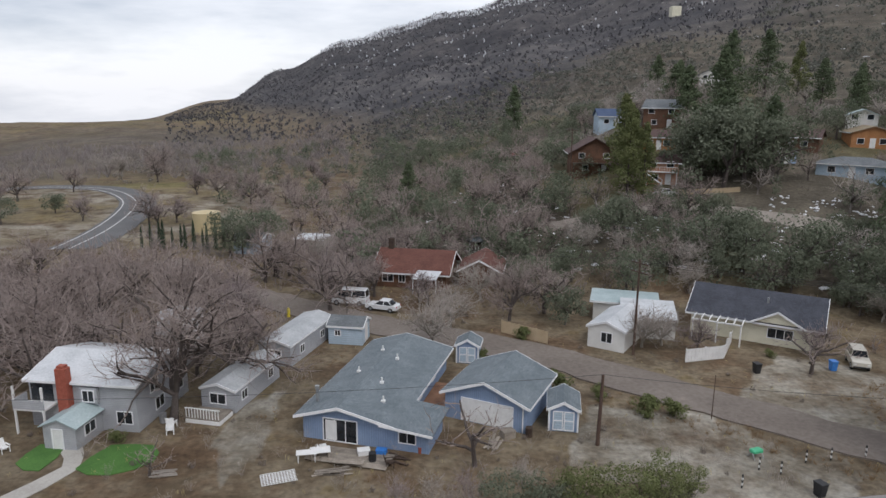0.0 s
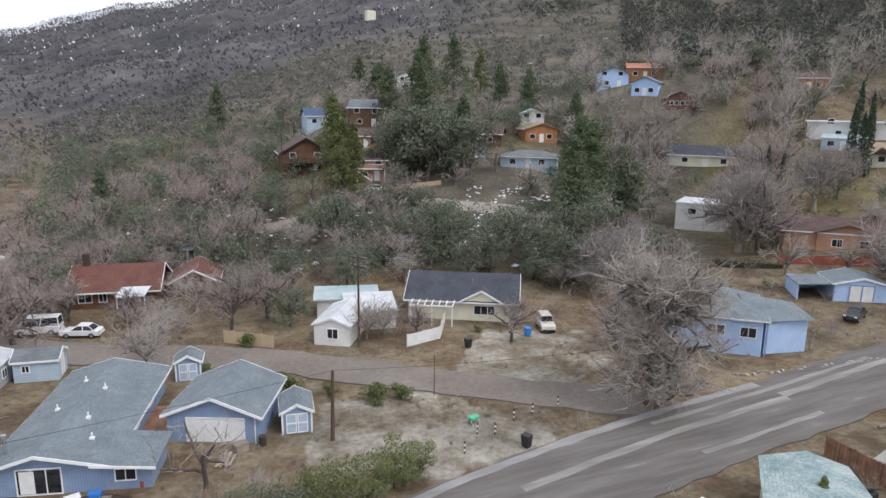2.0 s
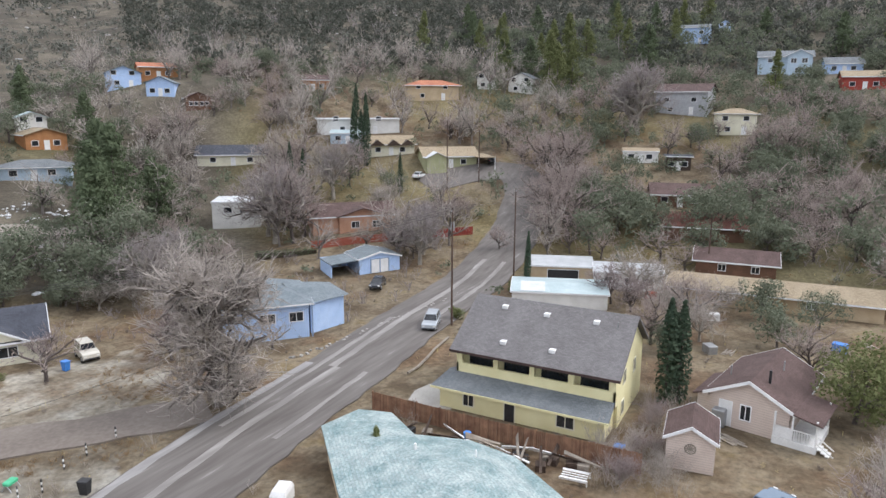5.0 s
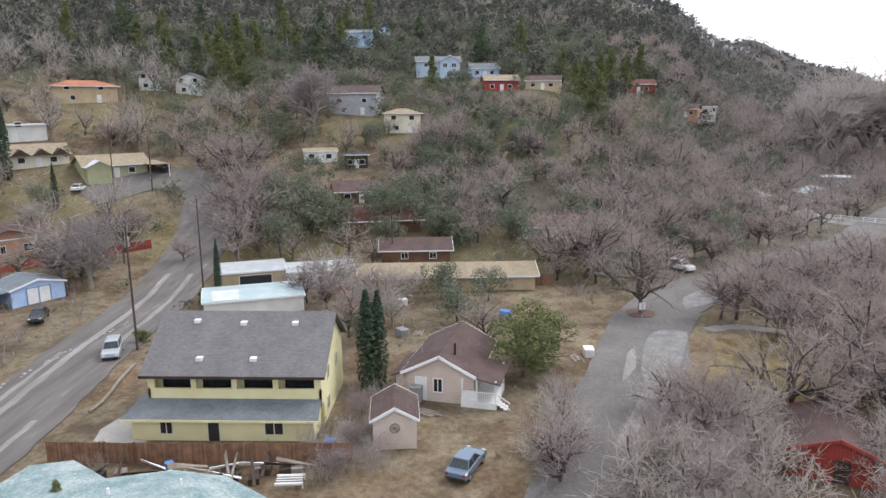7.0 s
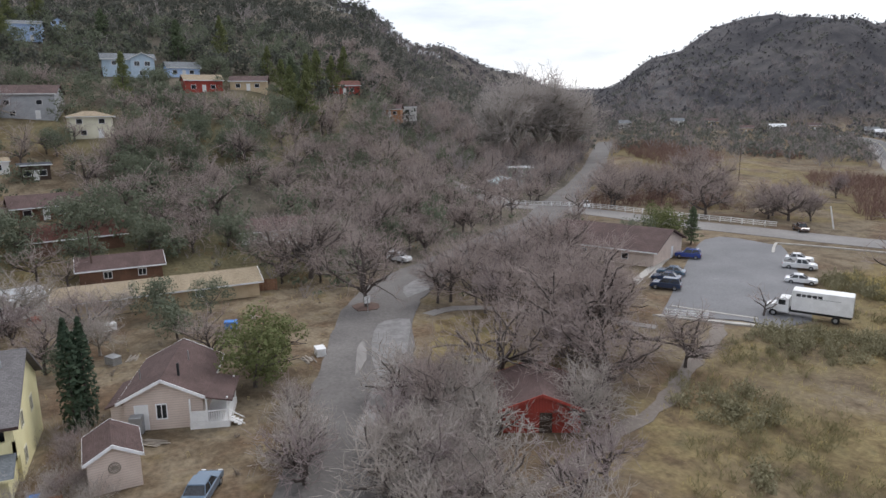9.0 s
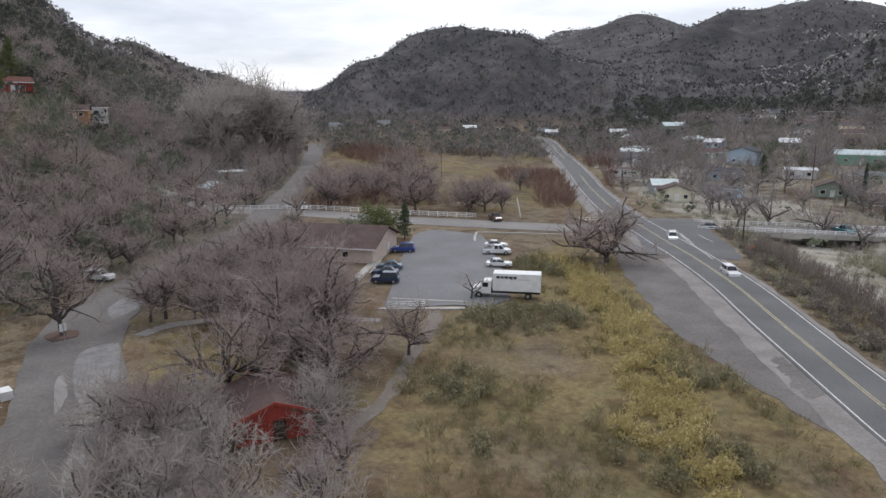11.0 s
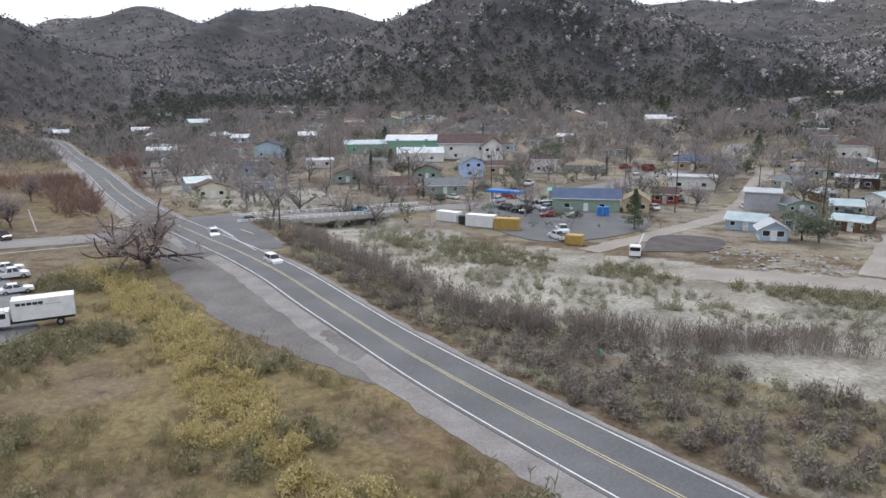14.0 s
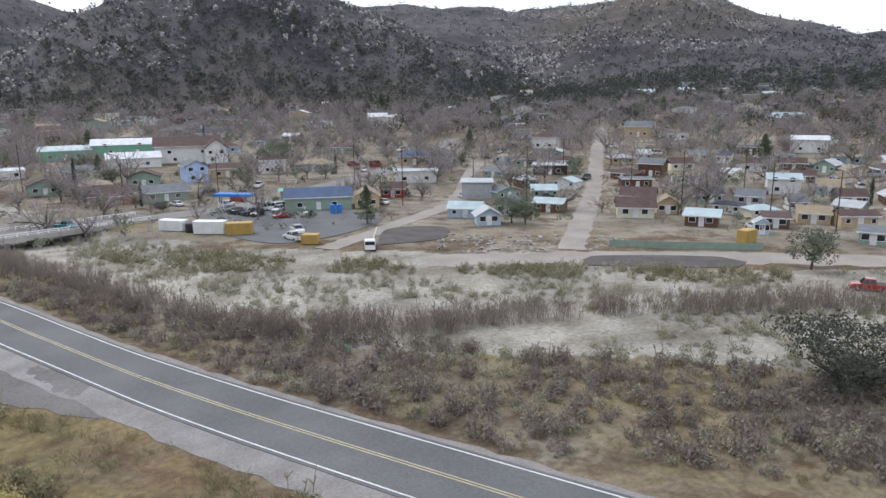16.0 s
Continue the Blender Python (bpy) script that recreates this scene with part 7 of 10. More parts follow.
def tree(key, x, y, size=1.0, turn=None, label="", dz=0.0, wide=1.0):
    name, lab, trunk, crown, cat, cn = TREES[key]
    T = new(name)
    T.matrix_basis = pose(x, y, ground(x, y) - 0.05 + dz, 0, 0, _near_rng.uniform(0, 360) if turn is None else turn) @ Matrix.Diagonal((size * wide, size * wide, size * _near_rng.uniform(0.9, 1.1), 1))
    tagged(T, label or lab, cat, group=name.replace("_", " ") + "s of the village")
    for nm, me in (("trunk", trunk), (cn, crown)):
        o = new(nm, me)
        o.parent = T
    return T


def scatter(keys, n, az0, az1, d0, d1, s0=0.8, s1=1.2, seed=1, pad=1.0, poly=None):
    """Single trees over a sector of the plan, clear of roads and houses."""
    r = random.Random(seed)
    done = tries = 0
    while done < n and tries < n * 30:
        tries += 1
        a = r.uniform(az0, az1)
        d = math.sqrt(r.uniform(d0 * d0, d1 * d1))
        x, y = polar(a, d)
        if not free_spot(x, y, pad):
            continue
        tree(r.choice(keys), x, y, r.uniform(s0, s1))
        done += 1


# brush and woods that nobody could count
def small_template(seed, n, w, h, size, blobs=3):
    return leaf_arrays(seed, crown_blobs(seed, blobs, h, w, 0.2, 0.6), n, size)


def stem_template(seed, n, h, w, r0=0.02, flare=0.35):
    """A tuft of upright bare stems."""
    q = random.Random(seed)
    segs = []
    for i in range(n):
        a, d = q.uniform(0, 6.283), q.uniform(0, w)
        p = Vector((math.cos(a) * d, math.sin(a) * d, 0))
        e = p + Vector((q.uniform(-flare, flare), q.uniform(-flare, flare), 1)) * h * q.uniform(0.6, 1.1)
        segs.append((p, e, r0, r0 * 0.6, 3))
        for k in range(3):
            b = p.lerp(e, q.uniform(0.4, 0.9))
            segs.append((b, b + Vector((q.uniform(-0.6, 0.6), q.uniform(-0.6, 0.6), 0.6)) * h * 0.3, r0 * 0.8, r0 * 0.5, 3))
    return blade_arrays(segs, r0, seed)


def boulder_template(seed):
    q = np.random.RandomState(seed)
    g = []
    for ax in range(3):
        for s in (-1, 1):
            for i in range(2):
                for j in range(2):
                    f = []
                    for di, dj in ((0, 0), (1, 0), (1, 1), (0, 1)):
                        p = [0, 0, 0]
                        p[ax], p[(ax + 1) % 3], p[(ax + 2) % 3] = s, i + di - 1, j + dj - 1
                        f.append(tuple(p))
                    g.append(f)
    idx = {}
    V, Q = [], []
    for f in g:
        row = []
        for p in f:
            if p not in idx:
                idx[p] = len(V)
                v = np.array(p, float)
                v /= np.linalg.norm(v)
                V.append(v * (0.75 + 0.5 * q.rand()) * np.array([1, 0.8, 0.6]))
            row.append(idx[p])
        Q.append(row)
    return np.array(V), np.array(Q)


def stuff(name, label, category, templates, places, material):
    """Brush, grass or far woods: many small plants joined into one object."""
    P = np.asarray(places)
    pairs = [spread(t, P[i::len(templates)]) for i, t in enumerate(templates) if len(P[i::len(templates)])]
    V, Q = join_arrays(pairs)
    ob = new(name, quad_mesh(name, V, Q, material))
    return tagged(ob, label, category, kind="stuff")


def sector(n, az0, az1, d0, d1, s0, s1, seed, keep=None, avoid=0.3, tall=(0.8, 1.3)):
    r = np.random.RandomState(seed)
    a = np.radians(r.uniform(az0, az1, n))
    d = np.sqrt(r.uniform(d0 * d0, d1 * d1, n))
    x, y = -np.sin(a) * d, np.cos(a) * d
    ok = np.ones(n, bool)
    if avoid is not None:
        for ta, tb, tc in TAKEN:
            ok &= (x - ta) ** 2 + (y - tb) ** 2 > (tc + avoid) ** 2
    if keep is not None:
        ok &= keep(x, y, d)
    x, y = x[ok], y[ok]
    m = len(x)
    return np.stack([x, y, height(x, y) - 0.05, r.uniform(s0, s1, m), r.uniform(*tall, m), r.uniform(0, 6.283, m)], -1)

# ---- vehicles ----
PAINTS = {}


def paint(key):
    cols = dict(white=(0.72, 0.73, 0.74), silver=(0.36, 0.39, 0.42), black=(0.018, 0.02, 0.024), blue=(0.03, 0.06, 0.26), darkblue=(0.022, 0.04, 0.085), steel=(0.10, 0.15, 0.21),
                teal=(0.05, 0.22, 0.25), red=(0.30, 0.03, 0.025), grey=(0.12, 0.125, 0.13), cream=(0.55, 0.52, 0.45), brown=(0.10, 0.06, 0.045))
    if key not in PAINTS:
        PAINTS[key] = glossy("car_paint_" + key, cols[key])
    return PAINTS[key]


def car(kind, x, y, rz, colour, label, z=None):
    """A parked vehicle, its nose along +x."""
    P = paint(colour)
    L, W, hb, ht = dict(sedan=(4.6, 1.8, 0.88, 1.45), suv=(4.6, 1.88, 1.05, 1.75), pickup=(5.4, 1.92, 1.05, 1.78), van=(5.2, 1.98, 1.15, 2.15), jeep=(4.0, 1.8, 1.1, 1.8))[kind]
    T = thing({"pickup": "pickup_truck", "van": "van"}.get(kind, "car"), x, y, (ground(x, y) if z is None else z) + 0.12, rz, label, "car" if kind != "pickup" else "pickup truck")
    TAKEN.append((x, y, 2.6))
    r = 0.34 if kind in ("sedan",) else 0.38
    prof = [(-L / 2, 0.45), (-L / 2 + 0.1, 0.24), (L / 2 - 0.12, 0.24), (L / 2, 0.45), (L / 2 - 0.06, hb * 0.78), (L / 2 - 0.45, hb * 0.93), (L * 0.12, hb), (-L / 2 + 0.3, hb), (-L / 2 + 0.03, hb * 0.9)]
    rings = []
    for yy, s in ((-W / 2, 0.9), (-W / 2 + 0.1, 1.0), (W / 2 - 0.1, 1.0), (W / 2, 0.9)):
        rings.append([(px * (0.97 if s < 1 else 1), yy, 0.55 + (pz - 0.55) * s) for px, pz in prof])
    part("body", Mesh().loft(rings), P, T)
    x0, x1 = {"sedan": (-L * 0.36, L * 0.2), "suv": (-L * 0.46, L * 0.2), "pickup": (-L * 0.12, L * 0.24), "van": (-L * 0.48, L * 0.33), "jeep": (-L * 0.45, L * 0.15)}[kind]
    a, b = {"sedan": (0.62, 0.75), "suv": (0.25, 0.6), "pickup": (0.2, 0.5), "van": (0.12, 0.5), "jeep": (0.08, 0.25)}[kind]
    w0, w1 = W / 2 - 0.08, W / 2 - 0.26
    g = part("glasshouse", Mesh().loft([[(x0, -w0, hb - 0.02), (x1, -w0, hb - 0.02), (x1, w0, hb - 0.02), (x0, w0, hb - 0.02)], [(x0 + a, -w1, ht - 0.06), (x1 - b, -w1, ht - 0.06), (x1 - b, w1, ht - 0.06), (x0 + a, w1, ht - 0.06)]]), GLASS, T)
    part("car_roof", Mesh().bevel_box(x0 + a - 0.08, -w1 - 0.03, ht - 0.09, x1 - b + 0.08, w1 + 0.03, ht, 0.05), P, g)
    for s in (-1, 1):
        for t in (0.0, 0.48, 1.0):
            pil = Mesh()
            xa, xb = x0 + (x1 - x0) * t, x0 + a + (x1 - b - x0 - a) * t
            pil.loft([[(xa - 0.05, s * (w0 + 0.012), hb), (xa + 0.05, s * (w0 + 0.012), hb), (xa + 0.05, s * (w0 - 0.03), hb), (xa - 0.05, s * (w0 - 0.03), hb)], [(xb - 0.05, s * (w1 + 0.012), ht - 0.05), (xb + 0.05, s * (w1 + 0.012), ht - 0.05), (xb + 0.05, s * (w1 - 0.03), ht - 0.05), (xb - 0.05, s * (w1 - 0.03), ht - 0.05)]])
            part("pillar", pil, P, g)
    if kind == "pickup":
        part("cargo_bed", Mesh().box(-L * 0.47, -W / 2 + 0.14, hb + 0.003, -L * 0.14, W / 2 - 0.14, hb + 0.012), BLACK, T)
    if kind == "van" or kind == "suv":
        part("side_panel", Mesh().box(x0 + a * 0.6, -w0 + 0.02, hb + 0.1, x0 + a + 0.7, w0 - 0.02, hb + 0.2), P, g)
    for sx in (-1, 1):
        for sy in (-1, 1):
            wx = sx * L * 0.31
            ty = part("tyre", Mesh().tube((wx, sy * (W / 2 - 0.22), r - 0.12), (wx, sy * (W / 2 + 0.01), r - 0.12), r, r, 14), RUBBER, T)
            part("rim", Mesh().tube((wx, sy * (W / 2 - 0.02), r - 0.12), (wx, sy * (W / 2 + 0.02), r - 0.12), r * 0.6, r * 0.55, 10), METAL, ty)
    for sy in (-1, 1):
        part("headlamp", Mesh().bevel_box(L / 2 - 0.14, sy * W * 0.36 - 0.17, 0.58, L / 2 - 0.02, sy * W * 0.36 + 0.17, 0.74, 0.03), LAMPW, T)
        part("tail_lamp", Mesh().bevel_box(-L / 2 - 0.01, sy * W * 0.38 - 0.14, 0.62, -L / 2 + 0.1, sy * W * 0.38 + 0.14, 0.8, 0.03), LAMPR, T)
    part("bumper", Mesh().bevel_box(L / 2 - 0.1, -W * 0.44, 0.3, L / 2 + 0.04, W * 0.44, 0.46, 0.04).bevel_box(-L / 2 - 0.04, -W * 0.44, 0.32, -L / 2 + 0.1, W * 0.44, 0.48, 0.04), BLACK if colour != "white" else P, T)
    return T


car("jeep", 45.0, 69.0, 250, "cream", "old pale off-road vehicle on a dirt patch")
car("sedan", 85.0, 56.3, 200, "black", "black sedan parked by light-blue shed")
car("suv", 73.0, 40.2, 200, "silver", "silver estate car parked beside utility pole")
car("sedan", 48.6, -0.4, 338, "steel", "steel-blue sedan parked on bare earth")
car("suv", 115.5, -38.2, 215, "white", "white off-road car on the lane")
for (x, y), c, k, lab in (((80.5, -69.6), "darkblue", "suv", "dark blue car in the parking lot"), ((84.2, -72.8), "darkblue", "sedan", "dark blue car in the parking lot"), ((87.0, -76.2), "steel", "sedan", "steel-blue car in the parking lot"),
                          ((95.8, -87.6), "blue", "suv", "bright blue car in the parking lot")):
    car(k, x, y, 41, c, lab)
for (x, y), k in (((74.4, -91.0), "sedan"), ((81.5, -99.0), "pickup"), ((85.4, -103.4), "sedan")):
    car(k, x, y, 221, "white", "white vehicle in the parking lot")
car("pickup", 106.5, -128.5, 150, "brown", "brown pickup on the cross road", 0.1)
car("suv", 157.0, -106.5, 150, "white", "white car beside white rail fence")
car("suv", 42.0, -112.0, 132, "white", "white car on the highway", 0.1)
car("suv", 63.0, -134.5, 120, "white", "white car at the junction", 0.1)
car("sedan", 62.0, -152.0, 160, "darkblue", "dark car on the bridge approach", 0.1)
car("pickup", 39.0, -168.0, 150, "teal", "teal pickup on the bridge", 0.12)
car("sedan", 139.0, 80.0, 10, "white", "white car parked before olive house")
car("suv", 154.0, 68.0, 30, "black", "dark car in carport")
car("sedan", 44.0, 133.5, 20, "white", "white car on hillside road")
car("sedan", 21, 190, 10, "red", "red car parked on the hillside")
car("van", -12.8, 89.8, 170, "white", "white camper van beside the lane")
car("sedan", -8.0, 87.0, 160, "white", "white sedan beside the lane")
car("sedan", -15.8, 79.0, 60, "grey", "dark grey car by mobile homes")
car("suv", 185, 24.5, 80, "black", "dark car in open carport")
for (x, y), c, k in (((4.5, -190), "white", "suv"), ((2.5, -176), "black", "suv"), ((-1.5, -173), "black", "pickup"), ((-8.5, -166.5), "red", "sedan"), ((-9.0, -179.5), "white", "van"), ((-5, -184), "grey", "sedan"), ((-9, -139), "white", "pickup"),
                     ((-36, -180), "white", "sedan"), ((-46, -196), "black", "suv"), ((-22, -203), "white", "sedan"), ((-60, -183), "white", "sedan"), ((18, -196), "white", "sedan"), ((22, -194), "black", "sedan"), ((-106, -196), "black", "suv"),
                     ((-104, -118), "white", "sedan"), ((-112, -124), "silver", "pickup"), ((-86.3, -73.4), "red", "pickup")):
    car(k, x, y, (x * 37 + y * 11) % 360, c, {"white": "white vehicle parked in town", "black": "black vehicle parked in town", "red": "red vehicle parked in town", "grey": "grey car parked in town", "silver": "silver pickup parked in town"}[c])

r_ = random.Random(606)
n_ = 0
while n_ < 26:
    d_ = r_.uniform(150, 290)
    x_, y_ = polar(r_.uniform(-230, -176), d_)
    if free_spot(x_, y_, 1.0) and not inside(np.array([x_]), np.array([y_]), WASH)[0] and d_ > 165:
        n_ += 1
        c_ = r_.choice(("white", "white", "silver", "grey", "black", "red"))
        car(r_.choice(("sedan", "suv", "pickup", "van")), x_, y_, r_.uniform(0, 360), c_, "%s vehicle parked beside a town house" % c_)

# box truck in the parking lot
B_ = thing("box_truck", 61.2, -76.8, 0.1, 34.0, "white box truck with dark lettering on its side", "truck")
TAKEN.append((61.4, -76.6, 5))
part("cargo_box", Mesh().bevel_box(-5.0, -1.22, 1.1, 2.0, 1.22, 3.75, 0.06), WHITE, B_)
part("chassis", Mesh().box(-4.9, -0.5, 0.6, 4.6, 0.5, 1.08), BLACK, B_)
cab = part("cab", Mesh().loft([[(2.3, s, 0.6), (4.9, s, 0.6), (5.0, s, 1.35), (3.95, s, 1.6), (3.45, s, 2.45), (2.3, s, 2.5)] for s in (-1.1, 1.1)]), WHITE, B_)
part("windscreen", Mesh().slab([(3.98, -0.95, 1.66), (3.98, 0.95, 1.66), (3.53, 0.9, 2.38), (3.53, -0.9, 2.38)], 0.03), GLASS, cab)
part("side_window", Mesh().box(2.7, -1.12, 1.6, 3.55, -1.1, 2.25).box(2.7, 1.1, 1.6, 3.55, 1.12, 2.25), GLASS, cab)
for wx in (4.1, -3.2):
    for sy in (-1, 1):
        ty = part("tyre", Mesh().tube((wx, sy * 0.85, 0.38), (wx, sy * 1.18, 0.38), 0.48, 0.48, 16), RUBBER, B_)
        part("rim", Mesh().tube((wx, sy * 1.1, 0.38), (wx, sy * 1.2, 0.38), 0.26, 0.24, 10), METAL, ty)
bars = Mesh()
for i, (u0, u1) in enumerate(((-1.5, -1.0), (-0.9, -0.35), (-0.25, 0.3), (0.4, 0.85), (0.95, 1.5))):
    bars.box(u0, 1.222, 3.0, u1, 1.232, 3.35).box(u0 - 2, 1.222, 2.9, u1 - 2, 1.23, 2.94)
part("lettering_bars", bars, BLACK, B_)
part("rear_door", Mesh().box(-5.04, -1.1, 1.2, -5.0, 1.1, 3.6), METAL, B_)

# works truck by the wash
B_ = thing("crane_truck", -22.2, -124.8, 0, 80, "white works truck with a raised boom", "truck")
part("cab", Mesh().bevel_box(0.6, -1.0, 0.5, 2.6, 1.0, 2.3, 0.15), WHITE, B_)
part("cab_glass", Mesh().box(2.1, -0.9, 1.4, 2.63, 0.9, 2.05), GLASS, B_)
part("flatbed", Mesh().box(-3.0, -1.05, 0.7, 0.5, 1.05, 1.0), METAL, B_)
part("boom", Mesh().tube((-1.5, 0.4, 1.0), (-3.4, 1.4, 3.6), 0.14, 0.1, 6), WHITE, B_)
for wx in (1.7, -2.0):
    for sy in (-1, 1):
        part("tyre", Mesh().tube((wx, sy * 0.75, 0.42), (wx, sy * 1.05, 0.42), 0.42, 0.42, 14), RUBBER, B_)


def container(x, y, L, W, h, rz, mat_, label):
    T = thing("container", x, y, ground(x, y), rz, label, "container")
    TAKEN.append((x, y, L / 2))
    part("shell", Mesh().bevel_box(-L / 2, -W / 2, 0.1, L / 2, W / 2, h, 0.05), mat_, T)
    rib = Mesh()
    n = int(L / 0.4)
    for i in range(n):
        u = -L / 2 + 0.2 + i * (L - 0.4) / max(n - 1, 1)
        rib.box(u - 0.08, -W / 2 - 0.03, 0.2, u + 0.08, W / 2 + 0.03, h - 0.1)
    part("corrugation", rib, mat_, T)
    part("container_door", Mesh().box(L / 2, -W / 2 + 0.1, 0.2, L / 2 + 0.05, -0.02, h - 0.12).box(L / 2, 0.02, 0.2, L / 2 + 0.05, W / 2 - 0.1, h - 0.12), mat_, T)


container(15.5, -158.5, 6.0, 2.4, 2.4, -30, WHITE, "white steel storage container beside town lot")
container(7.5, -152.0, 6.8, 2.5, 2.8, -20, WHITE, "white steel storage container beside town lot")
container(1.5, -149.0, 5.4, 2.5, 2.6, -10, YELCONT, "ochre-yellow steel storage container beside lot")
container(-12.0, -134.2, 3.4, 2.2, 2.0, -20, YELCONT, "small ochre-yellow container beside the wash")
container(11.5, -155.2, 2.6, 2.2, 2.0, 10, BLACK, "dark steel storage box between containers")
container(-21, -169, 1.2, 1.2, 2.3, 0, BLUEPLASTIC, "blue portable toilet behind the shop")
container(-22.6, -169, 1.2, 1.2, 2.3, 0, BLUEPLASTIC, "blue portable toilet behind the shop")
container(-93.0, -107.0, 3.6, 2.2, 2.6, 20, YELCONT, "yellow machine beside dirt street")
FC = thing("fuel_canopy", 2.5, -184, ground(2.5, -184), -25, "blue canopy on posts over fuel pumps", "canopy")
part("canopy_roof", Mesh().bevel_box(-5, -1.8, 3.6, 5, 1.8, 4.3, 0.05), BLUEPLASTIC, FC)
for px, py in ((-4, -1.2), (4, -1.2), (-4, 1.2), (4, 1.2)):
    part("post", Mesh().box(px - 0.1, py - 0.1, -0.1, px + 0.1, py + 0.1, 3.6), TRIM, FC)
for k, (cx, cy, kd, cl, lb) in enumerate(((-2.8, -171.5, "suv", "black", "black off-road car in the town lot"), (-7.6, -168.3, "sedan", "black", "black sedan in the town lot"), (-13.3, -178.0, "van", "white", "white van outside the shop"), (-14.4, -166.4, "sedan", "black", "dark sedan in front of shop"), (-10.4, -146.6, "pickup", "white", "white pickup beside yellow container"), (-4.7, -180.0, "van", "white", "white van behind parked cars"), (-8.0, -176.0, "suv", "silver", "silver car outside the shop"))):
    car(kd, cx, cy, 60 + 40 * (k % 3), cl, lb)

# ---- poles, cables, fences, bridge, clutter ----
def utility_pole(x, y, h, label="dark wooden utility pole with crossarm", arms=1, turn=0, can=False, lean=(0, 0), r=0.15):
    z = ground(x, y)
    T = thing("utility_pole", x, y, z, turn, label, "utility pole", "utility poles")
    part("pole", Mesh().tube((0, 0, -0.5), (lean[0], lean[1], h), r, r * 0.65, 10), POLEWOOD, T)
    for i in range(arms):
        zz = h - 0.5 - i * 1.0
        arm = part("crossarm", Mesh().box(-1.2, -0.06, zz, 1.2, 0.06, zz + 0.13), POLEWOOD, T)
        for u in (-1.1, -0.5, 0.5, 1.1):
            part("insulator", Mesh().tube((u, 0, zz + 0.13), (u, 0, zz + 0.32), 0.06, 0.04, 6), METAL, arm)
    if can:
        part("transformer", Mesh().tube((0.35, 0, h - 3.0), (0.35, 0, h - 1.9), 0.25, 0.25, 12), METAL, T)
    TAKEN.append((x, y, 0.6))
    return (x + lean[0], y + lean[1], z + h)


def swept(pts, r, n=4):
    """One unbroken tube along a line of points."""
    rings = []
    for i, p in enumerate(pts):
        d = (Vector(pts[min(i + 1, len(pts) - 1)]) - Vector(pts[max(i - 1, 0)])).normalized()
        u = d.cross(Vector((0, 0, 1)))
        u = u.normalized() if u.length > 0.01 else Vector((1, 0, 0))
        w = d.cross(u)
        rings.append([tuple(Vector(p) + (u * math.cos(a) + w * math.sin(a)) * r) for a in (2 * math.pi * k / n for k in range(n))])
    return Mesh().loft(rings)


def cable(p, q, sag, label="thin black overhead cable", r=0.018):
    n = 14
    pts = [tuple(p[k] + (q[k] - p[k]) * i / n - (4 * sag * (i / n) * (1 - i / n) if k == 2 else 0) for k in range(3)) for i in range(n + 1)]
    ob = part("overhead_cable", swept(pts, r), CABLE)
    tagged(ob, label, "cable", "overhead cables")


pa = utility_pole(21.4, 71.5, 11.0, turn=-60, arms=2, label="dark wooden utility pole beside white cottage")
pb = utility_pole(12.9, 51.2, 6.2, arms=0, lean=(0.15, 0.1), r=0.19, label="short leaning reddish wooden pole")
pc = utility_pole(74.8, 38.2, 15.4, turn=20, arms=1, can=True, label="tall dark utility pole with transformer beside the street")
pd = utility_pole(99.0, 39.4, 15.0, turn=25, arms=1, r=0.14)
pe = utility_pole(133.9, 69.8, 16.0, turn=30, arms=0, r=0.14)
pg_ = utility_pole(142.5, 66.0, 12.0, turn=30, arms=1)
ph = utility_pole(117.9, 12.3, 9, turn=0, arms=0)
utility_pole(180.7, -185.5, 13.5, arms=0, r=0.14)
utility_pole(50.4, -139.7, 6.5, arms=0, r=0.18, label="stout dark wooden pole by the bridge")
pz = utility_pole(*polar(-10.6, 152), 13, arms=1)
pt = utility_pole(24.2, 56.0, 4.2, arms=0, r=0.05, label="thin metal pole beside the lane")
for az_, d_, h_ in ((-164.5, 236, 14), (-171, 205, 11), (-178, 198, 13), (-189, 214, 16), (-193, 180, 15), (-199, 200, 11), (-203.5, 176, 16), (-206.5, 232, 12), (-212, 196, 13), (-216, 172, 15), (-220.5, 204, 13), (-222.5, 165, 14), (-227, 160, 13)):
    utility_pole(*polar(az_, d_), h_, turn=az_ * 3 % 90)
lp = thing("leaning_post", 105.6, -137.7, 0, 0, "white leaning post by the cross road", "post")
part("post_shaft", Mesh().tube((0, 0, -0.3), (0.9, 0.6, 5.0), 0.16, 0.14, 8), WHITE, lp)
for off in (-1.0, 0.0, 1.0):
    cable((pc[0] + off * 0.4, pc[1] + off, pc[2] - 0.2), (pd[0] + off * 0.4, pd[1] + off, pd[2] - 0.2), 0.7)
    cable((pc[0] + off * 0.4, pc[1] + off, pc[2] - 0.2), (pa[0] + off * 0.5, pa[1] + off * 0.8, pa[2] - 0.2), 1.4)
    cable((pd[0] + off * 0.4, pd[1] + off, pd[2] - 0.2), (pg_[0], pg_[1] + off, pg_[2] - 0.2), 0.9)
cable((-40, 47, 5.5), pb, 0.6)
cable(pb, (60, 47, 6.0), 0.9)
cable(pa, (-20, 95, 10), 1.0)


